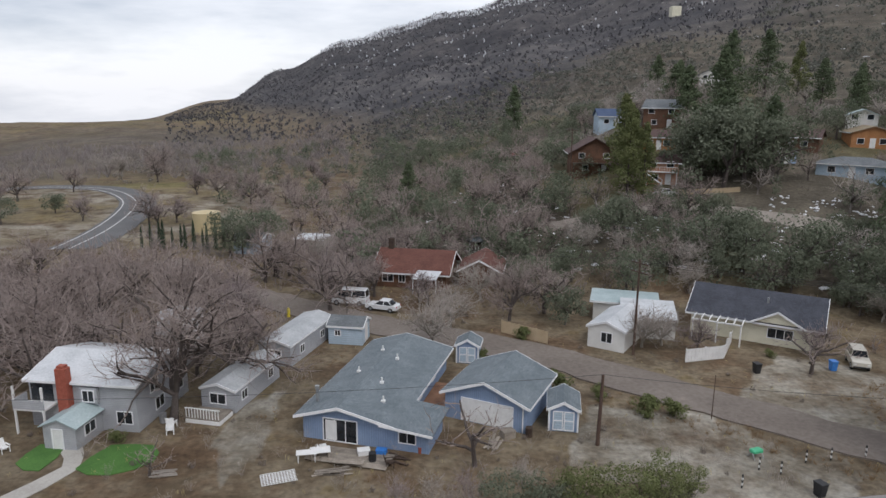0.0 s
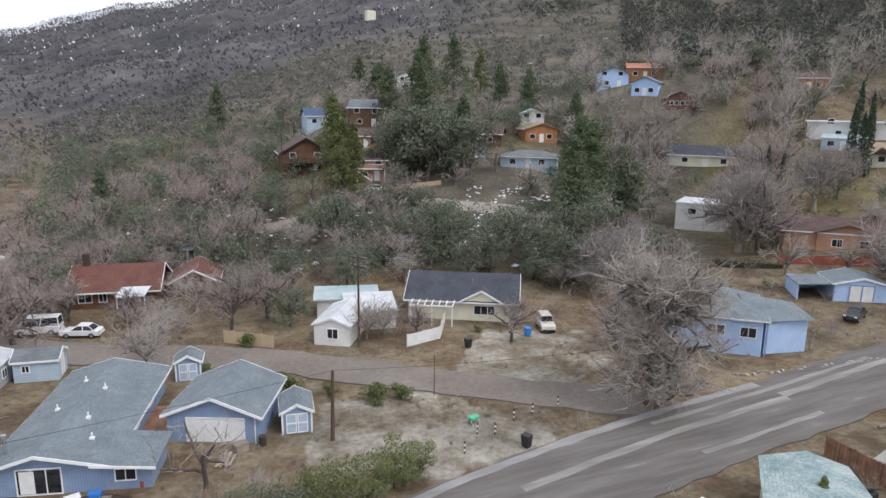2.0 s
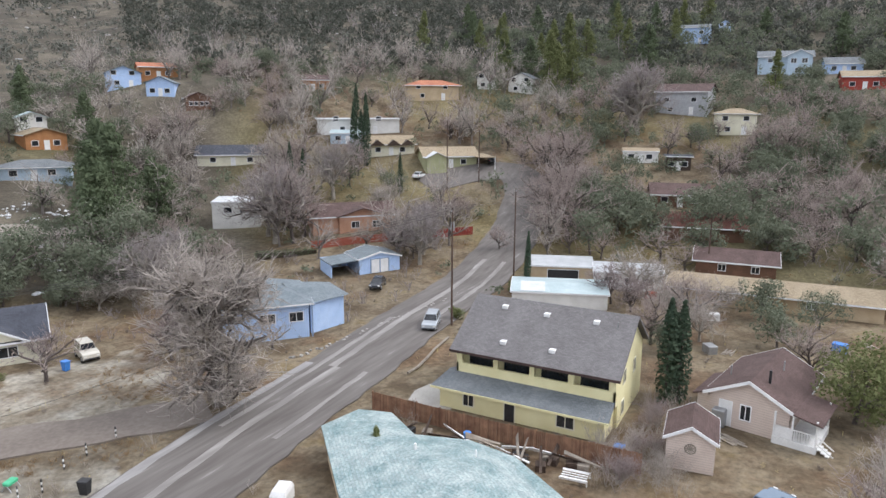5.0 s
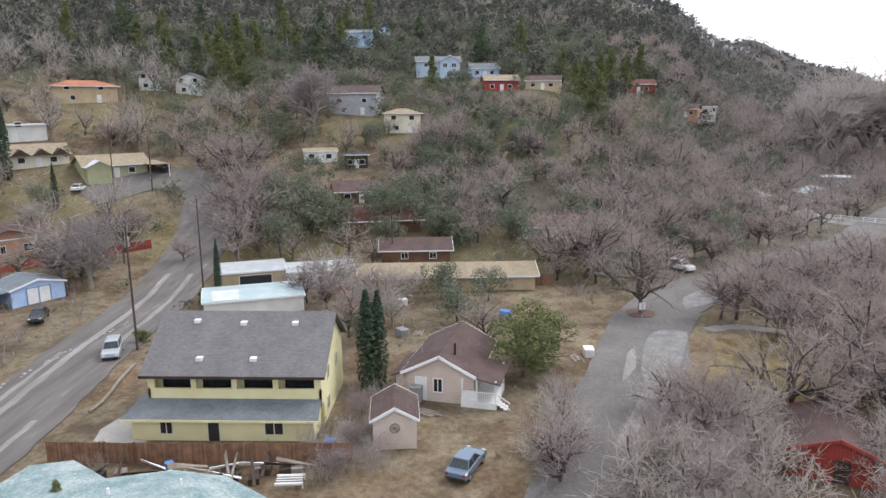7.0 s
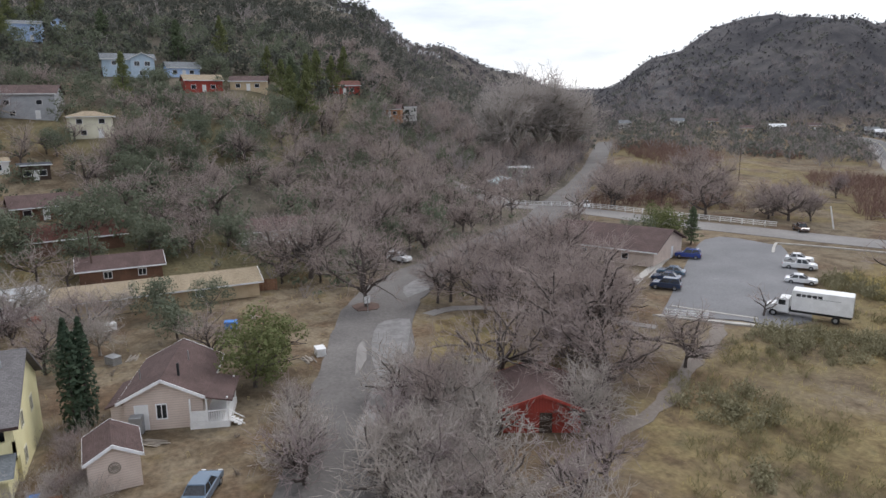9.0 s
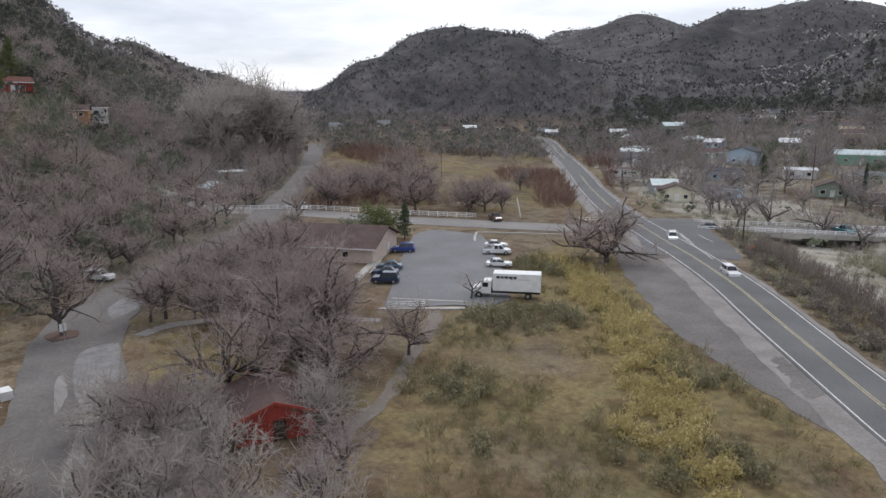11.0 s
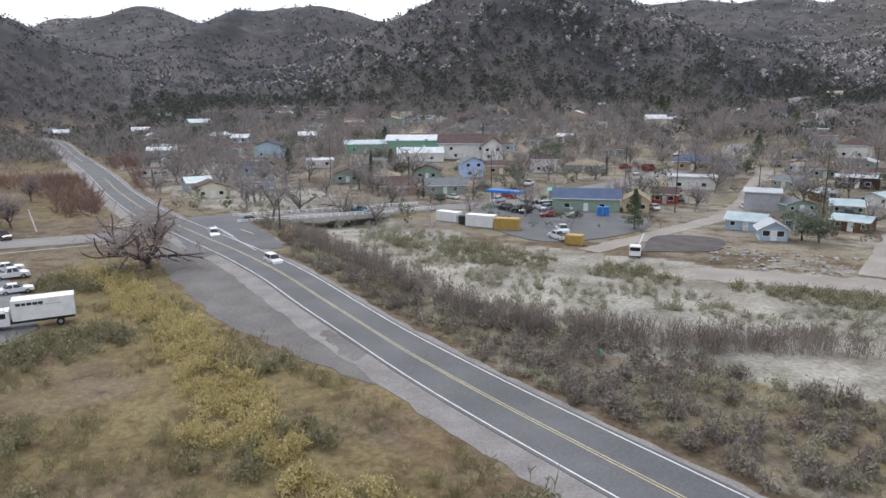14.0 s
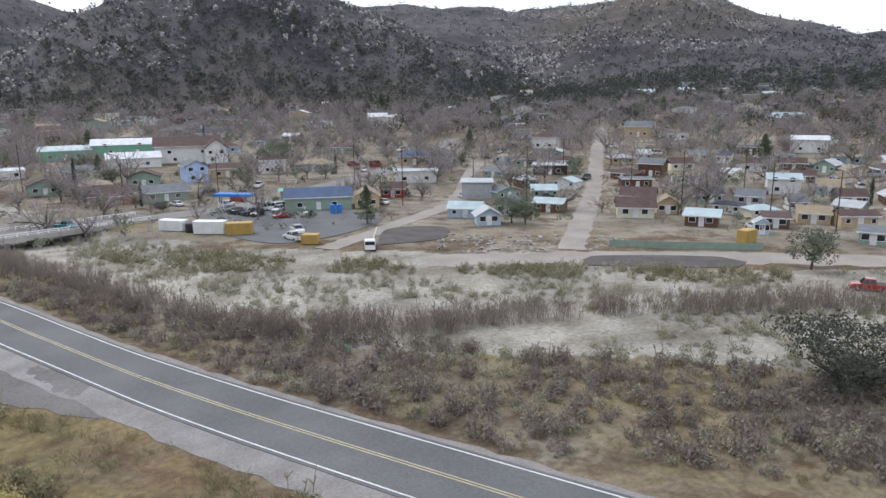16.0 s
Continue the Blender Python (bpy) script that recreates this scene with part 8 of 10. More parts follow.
def board_fence(pts, h, mat_, label, board=0.15, gap=0.015, name="fence", category="fence", rails=True, uneven=0.03):
    """A fence of upright boards on posts along a line."""
    x0, y0 = pts[0]
    T = thing(name, x0, y0, ground(x0, y0), 0, label, category)
    rnd = random.Random(int(abs(x0 * 7 + y0 * 3)))
    near = math.hypot(x0, y0) < 150
    for (ax, ay), (bx, by) in zip(pts[:-1], pts[1:]):
        L = math.hypot(bx - ax, by - ay)
        u, v = (bx - ax) / L, (by - ay) / L
        zb = lambda s: ground(ax + u * s, ay + v * s) - ground(x0, y0)
        m = Mesh()
        n = int(L / (board + gap))
        for i in range(n):
            s0 = i * (board + gap)
            s1 = s0 + board
            hh = h + rnd.uniform(-uneven, uneven)
            o = 0.0 if i % 2 else 0.012
            q = [(ax - x0 + u * s0 - v * o, ay - y0 + v * s0 + u * o), (ax - x0 + u * s1 - v * o, ay - y0 + v * s1 + u * o)]
            q += [(q[1][0] - v * 0.02, q[1][1] + u * 0.02), (q[0][0] - v * 0.02, q[0][1] + u * 0.02)]
            m.loft([[(a, b, zb(s0) - 0.05) for a, b in q], [(a, b, zb(s0) + hh) for a, b in q]])
            if near:
                part("board", m, mat_, T)
                m = Mesh()
        if not near:
            part("fence_panel", m, mat_, T)
        for i in range(int(L / 2.4) + 1):
            s = min(i * 2.4, L)
            cx, cy = ax - x0 + u * s - v * 0.1, ay - y0 + v * s + u * 0.1
            part("post", Mesh().box(cx - 0.06, cy - 0.06, zb(s) - 0.3, cx + 0.06, cy + 0.06, zb(s) + h + 0.06), mat_, T)
    return T


def rail_fence(pts, h, mat_, label, bars=3, step=2.4, thick=0.07):
    x0, y0 = pts[0]
    T = thing("rail_fence", x0, y0, ground(x0, y0), 0, label, "fence")
    for (ax, ay), (bx, by) in zip(pts[:-1], pts[1:]):
        L = math.hypot(bx - ax, by - ay)
        n = max(1, round(L / step))
        P = [(ax + (bx - ax) * i / n, ay + (by - ay) * i / n) for i in range(n + 1)]
        for x, y in P[:-1]:
            z = ground(x, y) - ground(x0, y0)
            part("post", Mesh().box(x - x0 - 0.08, y - y0 - 0.08, z - 0.3, x - x0 + 0.08, y - y0 + 0.08, z + h + 0.08), mat_, T)
        for k in range(bars):
            zz = h * (k + 1) / bars - 0.06
            za, zb_ = ground(ax, ay) - ground(x0, y0), ground(bx, by) - ground(x0, y0)
            part("rail", Mesh().tube((ax - x0, ay - y0, za + zz), (bx - x0, by - y0, zb_ + zz), thick, thick, 4), mat_, T)
    return T


board_fence([(49.2, 33.4), (49.0, 22.0), (49.4, 8.6)], 1.8, FENCEWOOD, "red-brown wooden board fence beside yellow house")
board_fence([(26.6, 69.4), (31.2, 70.6), (34.4, 76.2)], 1.5, WHITE, "white stepped board fence around a garden", board=0.2)
board_fence([(7.2, 78.6), (12.4, 74.6)], 1.5, TAN_W, "tan board fence along the lane", board=0.3, gap=0.005)
board_fence([(95.5, 77.5), (104, 69.5), (110, 63.0)], 1.5, BRICKRED, "red board fence before terracotta house", board=0.2)
board_fence([(111.5, 61.5), (117.5, 55.5)], 1.6, REDBARN, "dark red board fence by the street", board=0.25)
board_fence([(-58, -171), (-69, -167)], 1.7, WEATHERED, "weathered wooden fence around metal shed", board=0.2)
board_fence([(-66, -112), (-78, -106), (-91, -100)], 1.4, GREEN_W, "dull green fence along dirt street", board=0.3)
board_fence([(44, 134), (58, 131)], 1.0, TAN_W, "pale low wall along hillside road", board=0.5, gap=0.0)
board_fence([(105.6, -10.6), (105.0, -14.6)], 1.8, FENCEWOOD, "red-brown fence beside tan house")
hg = thing("hedge", 90.5, 79.0, ground(90.5, 79), -41, "clipped dark green hedge", "hedge")
lv = leaf_arrays(88, [(x, 0, 0.75, 0.75, 0.75) for x in np.arange(-5, 5.1, 0.7)], 110, 0.12)
part("hedge_leaves", quad_mesh("hedge_leaves", *lv, PINELEAF), PINELEAF, hg)
part("hedge_core", Mesh().box(-5.2, -0.3, 0, 5.2, 0.3, 0.9), DARKWOOD, hg)
rail_fence([(183, -80), (170, -92), (160, -103), (153, -108.5), (140, -115), (126, -121), (112, -127.5)], 1.3, WHITE, "white three-rail fence along the cross road", 3, 2.4, 0.085)
rail_fence([(90.5, -141.5), (84, -145)], 1.0, WHITE, "short white rail by the junction", 2)
rail_fence([(69.5, -60.5), (66, -64.5)], 1.0, WHITE, "low white barrier at the lot's edge", 3, 1.5, 0.1)
patch("concrete_kerb", [(70, -60), (58.5, -71.5), (58.0, -71.0), (69.5, -59.4)], CONCRETE, 0.16, "pale concrete kerb of the parking lot", "kerb")
strip("lot_sidewalk", [(84.5, -66.5), (91.0, -75.0), (97, -83.5)], 1.4, CONCRETE, 0.15, "pale concrete sidewalk beside the lot", "sidewalk")

# bridge over the wash
BR = thing("bridge", 45.0, -164.5, 0.35, math.degrees(math.atan2(-19, -34)), "concrete road bridge with pale railings over the wash", "bridge")
part("bridge_deck", Mesh().box(-26, -4.6, -0.5, 26, 4.6, 0.1), OLDROAD, BR)
for s in (-1, 1):
    gd = part("girder", Mesh().box(-24, s * 4.6 - 0.15, -0.9, 24, s * 4.6 + 0.15, 0.2), CONCRETE, BR)
    part("parapet_rail", Mesh().box(-24, s * 4.6 - 0.08, 0.85, 24, s * 4.6 + 0.08, 1.0).box(-24, s * 4.6 - 0.05, 0.5, 24, s * 4.6 + 0.05, 0.6), TRIM, gd)
    for i in range(25):
        u = -24 + i * 2
        part("rail_post", Mesh().box(u - 0.12, s * 4.6 - 0.1, 0.2, u + 0.12, s * 4.6 + 0.1, 0.95), TRIM, gd)
for u in (-12, 0, 12):
    part("pier", Mesh().box(u - 0.4, -4.2, -4.5, u + 0.4, 4.2, -0.4), CONCRETE, BR)

# clutter
def wheelie_bin(x, y, mat_, rz, label):
    T = thing("wheeled_bin", x, y, ground(x, y) + 0.05, rz, label, "bin")
    part("bin_body", Mesh().loft([[(-0.25, -0.3, 0), (0.25, -0.3, 0), (0.25, 0.3, 0), (-0.25, 0.3, 0)], [(-0.32, -0.38, 1.0), (0.32, -0.38, 1.0), (0.32, 0.38, 1.0), (-0.32, 0.38, 1.0)]]), mat_, T)
    part("lid", Mesh().bevel_box(-0.35, -0.42, 1.0, 0.35, 0.42, 1.08, 0.03), mat_, T)


TAKEN += [(62.5, 113, 4.5), (59.5, 105, 3.5), (66, 108, 3.0), (64.5, 120, 3.0)]
wheelie_bin(27.4, 44.0, BLACK, 20, "black wheeled bin with open lid by the street")
wheelie_bin(33.0, 66.6, BLACK, 10, "black wheeled bin on the driveway")
wheelie_bin(51.2, 10.8, BLUEPLASTIC, 0, "blue plastic barrel beside yellow house")
wheelie_bin(41.5, 67.5, BLUEPLASTIC, 0, "blue plastic bin on dirt patch")
for x, y in ((24.6, 47.5), (26.0, 46.9), (28.8, 48.6), (31.0, 49.0), (34.0, 49.4), (22.2, 45.0)):
    T = thing("marker_post", x, y, ground(x, y), 0, "black and white striped marker post", "post", "marker posts")
    for k in range(5):
        part("band", Mesh().tube((0, 0, k * 0.22), (0, 0, k * 0.22 + 0.22), 0.06, 0.06, 8), (BLACK, WHITE)[k % 2], T)
T = thing("swing", 25.2, 49.4, ground(25, 49), 20, "turquoise plastic child's swing seat frame", "toy")
part("seat", Mesh().bevel_box(-0.5, -0.3, 0.5, 0.5, 0.3, 0.75, 0.08), GREENSHEET, T)
for sx in (-0.45, 0.45):
    part("leg", Mesh().tube((sx, -0.4, 0), (sx, 0, 0.6), 0.04).tube((sx, 0.4, 0), (sx, 0, 0.6), 0.04), METAL, T)
for x, y, zz in ((-20.6, -73.4, 0), (-9.8, -72.2, 0)):
    T = thing("plastic_bag", x, y, ground(x, y), 30, "bright green plastic sack caught in brush", "sack", "green sacks")
    part("sack", Mesh().loft([[(0.28 * math.cos(a) * s, 0.22 * math.sin(a) * s, z_) for a in (i * 1.047 for i in range(6))] for z_, s in ((0.1, 0.7), (0.4, 1.1), (0.8, 0.8), (1.1, 0.25))]), GREENSHEET, T)
# porch things of the ranch house
T = thing("garden_table", -9.6, 48.8, ground(-9.6, 48.8), 12, "white-topped garden table on a wooden deck", "table")
part("tabletop", Mesh().bevel_box(-0.8, -0.5, 0.68, 0.8, 0.5, 0.76, 0.03), WHITE, T)
for sx in (-0.65, 0.65):
    for sy in (-0.38, 0.38):
        part("leg", Mesh().box(sx - 0.05, sy - 0.05, 0, sx + 0.05, sy + 0.05, 0.68), WEATHERED, T)
T = thing("wooden_deck", -6.5, 48.6, ground(-6.5, 48.6), -14, "weathered low wooden deck before ranch house", "deck")
for i in range(14):
    part("plank", Mesh().box(-4.2, -1.2 + i * 0.17, 0.12, 2.6, -1.05 + i * 0.17, 0.17), WEATHERED, T)
part("joists", Mesh().box(-4.1, -1.15, 0, -3.9, 1.1, 0.12).box(-0.9, -1.15, 0, -0.7, 1.1, 0.12).box(2.3, -1.15, 0, 2.5, 1.1, 0.12), DARKWOOD, T)
for x, y, rz, lab in ((-23.0, 52.6, 20, "white garden armchair beside the house"), (-36.4, 47.5, 60, "white garden armchair on the lawn's edge")):
    T = thing("garden_chair", x, y, ground(x, y), rz, lab, "chair")
    part("seat", Mesh().bevel_box(-0.32, -0.32, 0.4, 0.32, 0.32, 0.48, 0.02), WHITE, T)
    part("backrest", Mesh().slab([(-0.32, 0.3, 0.45), (0.32, 0.3, 0.45), (0.32, 0.5, 1.15), (-0.32, 0.5, 1.15)], 0.05).box(-0.32, 0.26, 0.45, 0.32, 0.32, 1.1), WHITE, T)
    for sx in (-0.28, 0.28):
        for sy in (-0.28, 0.28):
            part("leg", Mesh().box(sx - 0.04, sy - 0.04, 0, sx + 0.04, sy + 0.04, 0.42), WHITE, T)
        part("armrest", Mesh().box(sx - 0.05, -0.32, 0.62, sx + 0.05, 0.34, 0.67), WHITE, T)
# junk between teal roof and fence
rj = random.Random(9)
for i in range(16):
    x, y = 46.9 + rj.uniform(-0.7, 1.2), 12 + rj.uniform(0, 16)
    T = thing("lumber", x, y, ground(x, y) + 0.3, rj.uniform(0, 180), "grey scrap lumber piled behind the house", "lumber", "scrap lumber pile")
    part("board", Mesh().slab([(-1.4, -0.12, 0.2), (1.5, -0.1, 0.9 + rj.uniform(-0.4, 0.6)), (1.5, 0.1, 0.9), (-1.4, 0.12, 0.2)], 0.06), rj.choice((WEATHERED, WHITE, DARKWOOD)), T)
    part("crate", Mesh().bevel_box(-0.5, -0.4, -0.3, 0.4, 0.4, 0.25, 0.03), rj.choice((DARKWOOD, BLACK, WEATHERED)), T)
T = thing("bedstead", 46.3, 13.0, 0, 5, "white metal bed frame lying outdoors", "bed frame")
for u in (-0.5, -0.17, 0.17, 0.5):
    part("slat", Mesh().box(u - 0.05, -1.0, 0.38, u + 0.05, 1.0, 0.44), WHITE, T)
part("side_rail", Mesh().box(-0.7, -1.05, 0.3, -0.6, 1.05, 0.46).box(0.6, -1.05, 0.3, 0.7, 1.05, 0.46).box(-0.7, -1.1, 0, -0.6, -1.0, 0.5).box(0.6, -1.1, 0, 0.7, -1.0, 0.5), WHITE, T)
T = thing("plastic_tub", 46.9, 22.4, 0.0, 0, "blue plastic tub on scrap pile", "tub")
part("tub", Mesh().tube((0, 0, 0.9), (0, 0, 1.4), 0.28, 0.34, 12), BLUEPLASTIC, T)
T = thing("road_sign", 87.6, -24.2, ground(87.6, -24.2), 105, "white square road sign at the bend", "sign")
part("sign_post", Mesh().tube((0, 0, 0), (0, 0, 2.2), 0.05), METAL, T)
part("sign_plate", Mesh().box(-0.45, -0.09, 1.3, 0.45, -0.05, 2.3), WHITE, T)
part("sign_bars", Mesh().box(-0.2, -0.1, 1.5, -0.05, -0.09, 2.1).box(0.0, -0.1, 1.9, 0.3, -0.09, 2.1), BLACK, T)
T = thing("road_sign", *polar(-71.5, 150), ground(*polar(-71.5, 150)), -70, "yellow warning sign beside the street", "sign")
part("sign_post", Mesh().tube((0, 0, 0), (0, 0, 2.4), 0.06), METAL, T)
part("sign_plate", Mesh().box(-0.5, -0.1, 1.4, 0.5, -0.05, 2.5), SIGNYEL, T)
T = thing("hydrant", -20.0, 84.0, ground(-20, 84), 0, "yellow fire hydrant beside the lane", "hydrant")
part("barrel", Mesh().tube((0, 0, 0), (0, 0, 1.0), 0.22, 0.2, 10).tube((0, 0, 1.0), (0, 0, 1.25), 0.22, 0.08, 10), SIGNYEL, T)
T = thing("traffic_barrier", 46.0, -132.0, ground(46, -132), 40, "orange road-work barrier by the highway", "barrier")
part("panel", Mesh().box(-0.9, -0.05, 0.5, 0.9, 0.05, 1.1), ORANGE, T)
for s in (-0.7, 0.7):
    part("leg", Mesh().box(s - 0.05, -0.3, 0, s + 0.05, 0.3, 0.5), ORANGE, T)

T = thing("covered_machine", 33.4, 30.6, 0.05, 20, "white covered machine beside the teal-roofed house", "machine")
part("cover", Mesh().loft([[(-0.9 * s, -0.6 * s, z_), (0.9 * s, -0.6 * s, z_), (0.9 * s, 0.6 * s, z_), (-0.9 * s, 0.6 * s, z_)] for z_, s in ((0.0, 1.0), (0.9, 1.0), (1.25, 0.8), (1.45, 0.45))]), WHITE, T)
T = thing("log", 58.0, 34.8, 0.1, 0, "pale curved log edging the verge", "log")
part("log_trunk", swept([(0, 0, 0.1), (2, -0.1, 0.12), (4.5, 0.3, 0.1), (8, 1.0, 0.1), (12, 1.4, 0.1)], 0.16, 7), WEATHERED, T)

# ---- planting ----
for key, x, y, s in (
        ("tall0", -23.5, 54.7, 1.2), ("bare1", -20.0, 63.0, 1.0), ("bare0", -27.5, 62.0, 1.0), ("bare2", -31.0, 64.0, 1.1), ("bare1", -15.0, 86.5, 1.0), ("mauve0", -24.5, 80.0, 1.1), ("pale1", -1.0, 73.5, 0.95),
        ("pale1", 1.0, 80.5, 0.85), ("bare0", 8.6, 83.0, 1.0), ("far0", 13.5, 86.0, 1.05), ("twisted", 2.6, 47.8, 1.05), ("twisted", -22.0, 46.0, 0.55), ("twisted", 38.6, 66.4, 1.1),
        ("oak1", 15.5, 81.5, 0.8), ("oak0", 13.0, 92.0, 0.9), ("pale1", 23.0, 73.8, 0.75), ("pale1", 25.5, 74.5, 0.7), ("mauve1", 29.0, 72.6, 0.6), ("mauve0", 41.5, 71.0, 0.65),
        ("oak2", 27.0, 92.0, 1.0), ("pale1", 36.0, 95.0, 0.9), ("oak0", 46.0, 92.0, 1.1), ("oak2", 52.0, 96.0, 1.4), ("pale1", 60.5, 81.0, 0.9), ("oak1", 58.0, 90.0, 1.2), ("mauve0", 49.0, 60.0, 1.1), ("thicket0", 52.0, 62.0, 1.1),
        ("twisted", 57.0, 52.6, 0.75), ("pale0", 95.5, 86.0, 1.25), ("pale0", 98.0, 90.0, 1.1), ("mauve1", 104.0, 60.5, 1.0), ("mauve0", 100.0, 62.0, 0.9),
        ("cyp", 96.2, 36.0, 0.85), ("cyp", 97.6, 36.6, 0.7), ("juniper", 67.5, -6.5, 1.15), ("juniper", 72.0, -9.0, 1.0), ("oak1", 86.0, 0.5, 0.95), ("pale1", 84.0, 9.0, 0.85),
        ("pale1", 90.0, 14.0, 0.9), ("mauve0", 92.0, 19.0, 1.0), ("mauve1", 94.5, 22.5, 0.9), ("tall0", 89.8, -24.7, 1.1), ("bigoak", 62.0, -43.5, 1.3), ("bare3", 70.0, -50.0, 1.0), ("bare0", 54.0, -50.0, 0.9),
        ("bigoak", 61.7, -106.0, 1.3), ("juniper", 107.5, -91.5, 1.15), ("juniper", 110.0, -93.0, 1.05), ("pine0", 105.5, -97.0, 0.5), ("twisted", 64.2, -72.2, 0.8), ("oak0", 103.5, -82.0, 0.9), ("bush", 97.0, -81.0, 1.0),
        ("darkoak", -53.4, -47.4, 1.3), ("darkoak", -56.0, -46.7, 1.25), ("darkoak", -57.5, -48.8, 1.1), ("oak1", -88.0, -86.0, 1.15), ("pine0", -26.5, -151.5, 0.62), ("oak0", -58.0, -141.5, 1.0), ("oak1", -60.5, -139.5, 1.0), ("oak0", -10.5, -249.0, 1.5), ("oak1", 52.0, -254, 1.0),
        ("cyp", 46.0, -214, 1.1), ("cyp", 27.0, -198, 0.7), ("pine0", 82.0, -240, 0.6), ("pine0", 45.5, -246, 0.6), ("oak0", 49, -232, 0.9), ("oak1", 40.0, -236, 0.8),
        ("lpine", 36.5, 134.0, 1.15), ("lpine", 39.5, 133.5, 0.9), ("oak2", 55.0, 133.0, 1.9), ("oak0", 60.0, 135.0, 2.1), ("oak2", 64.5, 133.0, 1.7), ("pine0", 66.0, 138.0, 1.1), ("pine1", 58.0, 141.0, 0.95), ("oak1", 51.0, 141.0, 1.9), ("cedar", 76.0, 104.0, 1.0),
        ("cedar", 86.0, 122.0, 0.8), ("oak2", 24.0, 132.0, 1.1), ("oak1", 20.0, 128.0, 1.2), ("pine0", 58.0, 165.0, 1.2), ("pine0", 72.0, 180.0, 1.2), ("pine1", 80.0, 196.0, 1.1), ("pine1", 92.0, 200.0, 1.2), ("lpine", 104.0, 205.0, 1.0),
        ("cyp", 137.0, 97.0, 1.5), ("cyp", 139.5, 95.0, 1.7), ("cyp", 141.0, 97.5, 1.4), ("cyp", 129.0, 79.0, 0.9), ("cyp", 118.0, 101.0, 1.3), ("cyp", 120.0, 99.0, 1.1), ("pale0", 187.0, 42.0, 1.2), ("oak2", 128.0, 30.0, 1.25), ("oak2", 133.0, 35.0, 1.2),
        ("bare1", 122.0, 38.0, 1.3), ("bare3", 132.0, 44.0, 1.2), ("oak1", 123.0, 14.0, 1.1), ("oak0", 128.0, 4.0, 1.0), ("far1", 112.0, 47.5, 0.6), ("grand", 250.0, -128.0, 2.3), ("grand", 258.0, -140.0, 2.9), ("grand", 262.0, -154.0, 3.0), ("grand", 266.0, -164.0, 2.9), ("grand", 276.0, -178.0, 2.4), ("pale0", 62.0, 78.0, 0.95), ("oak2", 66.0, 91.0, 1.5), ("oak1", 60.0, 86.0, 1.3), ("cedar", 67.7, 98.0, 0.7), ("pale0", 119.0, 90.0, 1.0), ("pale1", 117.0, 76.0, 1.1), ("mauve0", 119.0, 62.0, 1.1),
        ("oak1", 20.5, -187, 0.5), ("oak0", -38.0, 118, 1.1), ("oak2", -33.0, 124.5, 1.0), ("bush", 11.5, 62.0, 1.1), ("bush", 15.0, 60.0, 0.8), ("bush", 18.5, 56.6, 1.2), ("bush", 21.0, 56.4, 1.0), ("bush", 4.4, 69.5, 0.7), ("bush", 9.5, 76.2, 0.9),
        ("bush", -26.8, 51.0, 0.7), ("bush", 77.5, 38.8, 0.9), ("bush", 93.5, 37.0, 1.2), ("bush", 36.5, 71.0, 0.6)):
    tree(key, x, y, s)
for key, x, y, s in (("oak1", -93.5, 161, 0.85), ("oak0", -97, 146, 0.9), ("oak2", -35.6, 117.2, 0.9), ("bare0", -108.8, 198, 1.0), ("pale1", -114, 240, 1.3), ("far0", -94.4, 223, 1.2), ("mauve0", -71, 194, 1.2), ("bare2", -62, 186, 1.0), ("far1", -56, 187, 1.2),
                     ("bare1", -51, 178, 1.0), ("pale1", -122, 246, 1.3), ("far0", -104, 250, 1.4), ("mauve1", -60, 150, 1.0), ("far1", -43, 186, 1.0)):
    tree(key, x, y, s)
# single trees on the hillside
for key, az_, d_, s_ in (("lpine", -71.0, 240, 1.2), ("lpine", -72.2, 246, 1.35), ("lpine", -73.6, 243, 1.2), ("lpine", -70.0, 252, 0.9), ("lpine", -98.2, 238, 0.85), ("lpine", -99.2, 226, 0.9), ("pine0", -100.0, 236, 0.9), ("lpine", -101.2, 240, 1.0),
                         ("lpine", -102.0, 246, 1.1), ("lpine", -103.2, 250, 0.9), ("lpine", -104.2, 262, 1.0), ("pine0", -78.5, 262, 0.9), ("lpine", -80.2, 270, 1.0), ("lpine", -76.8, 268, 0.9), ("pine0", -86.5, 285, 0.9)):
    tree(key, *polar(az_, d_), s_)
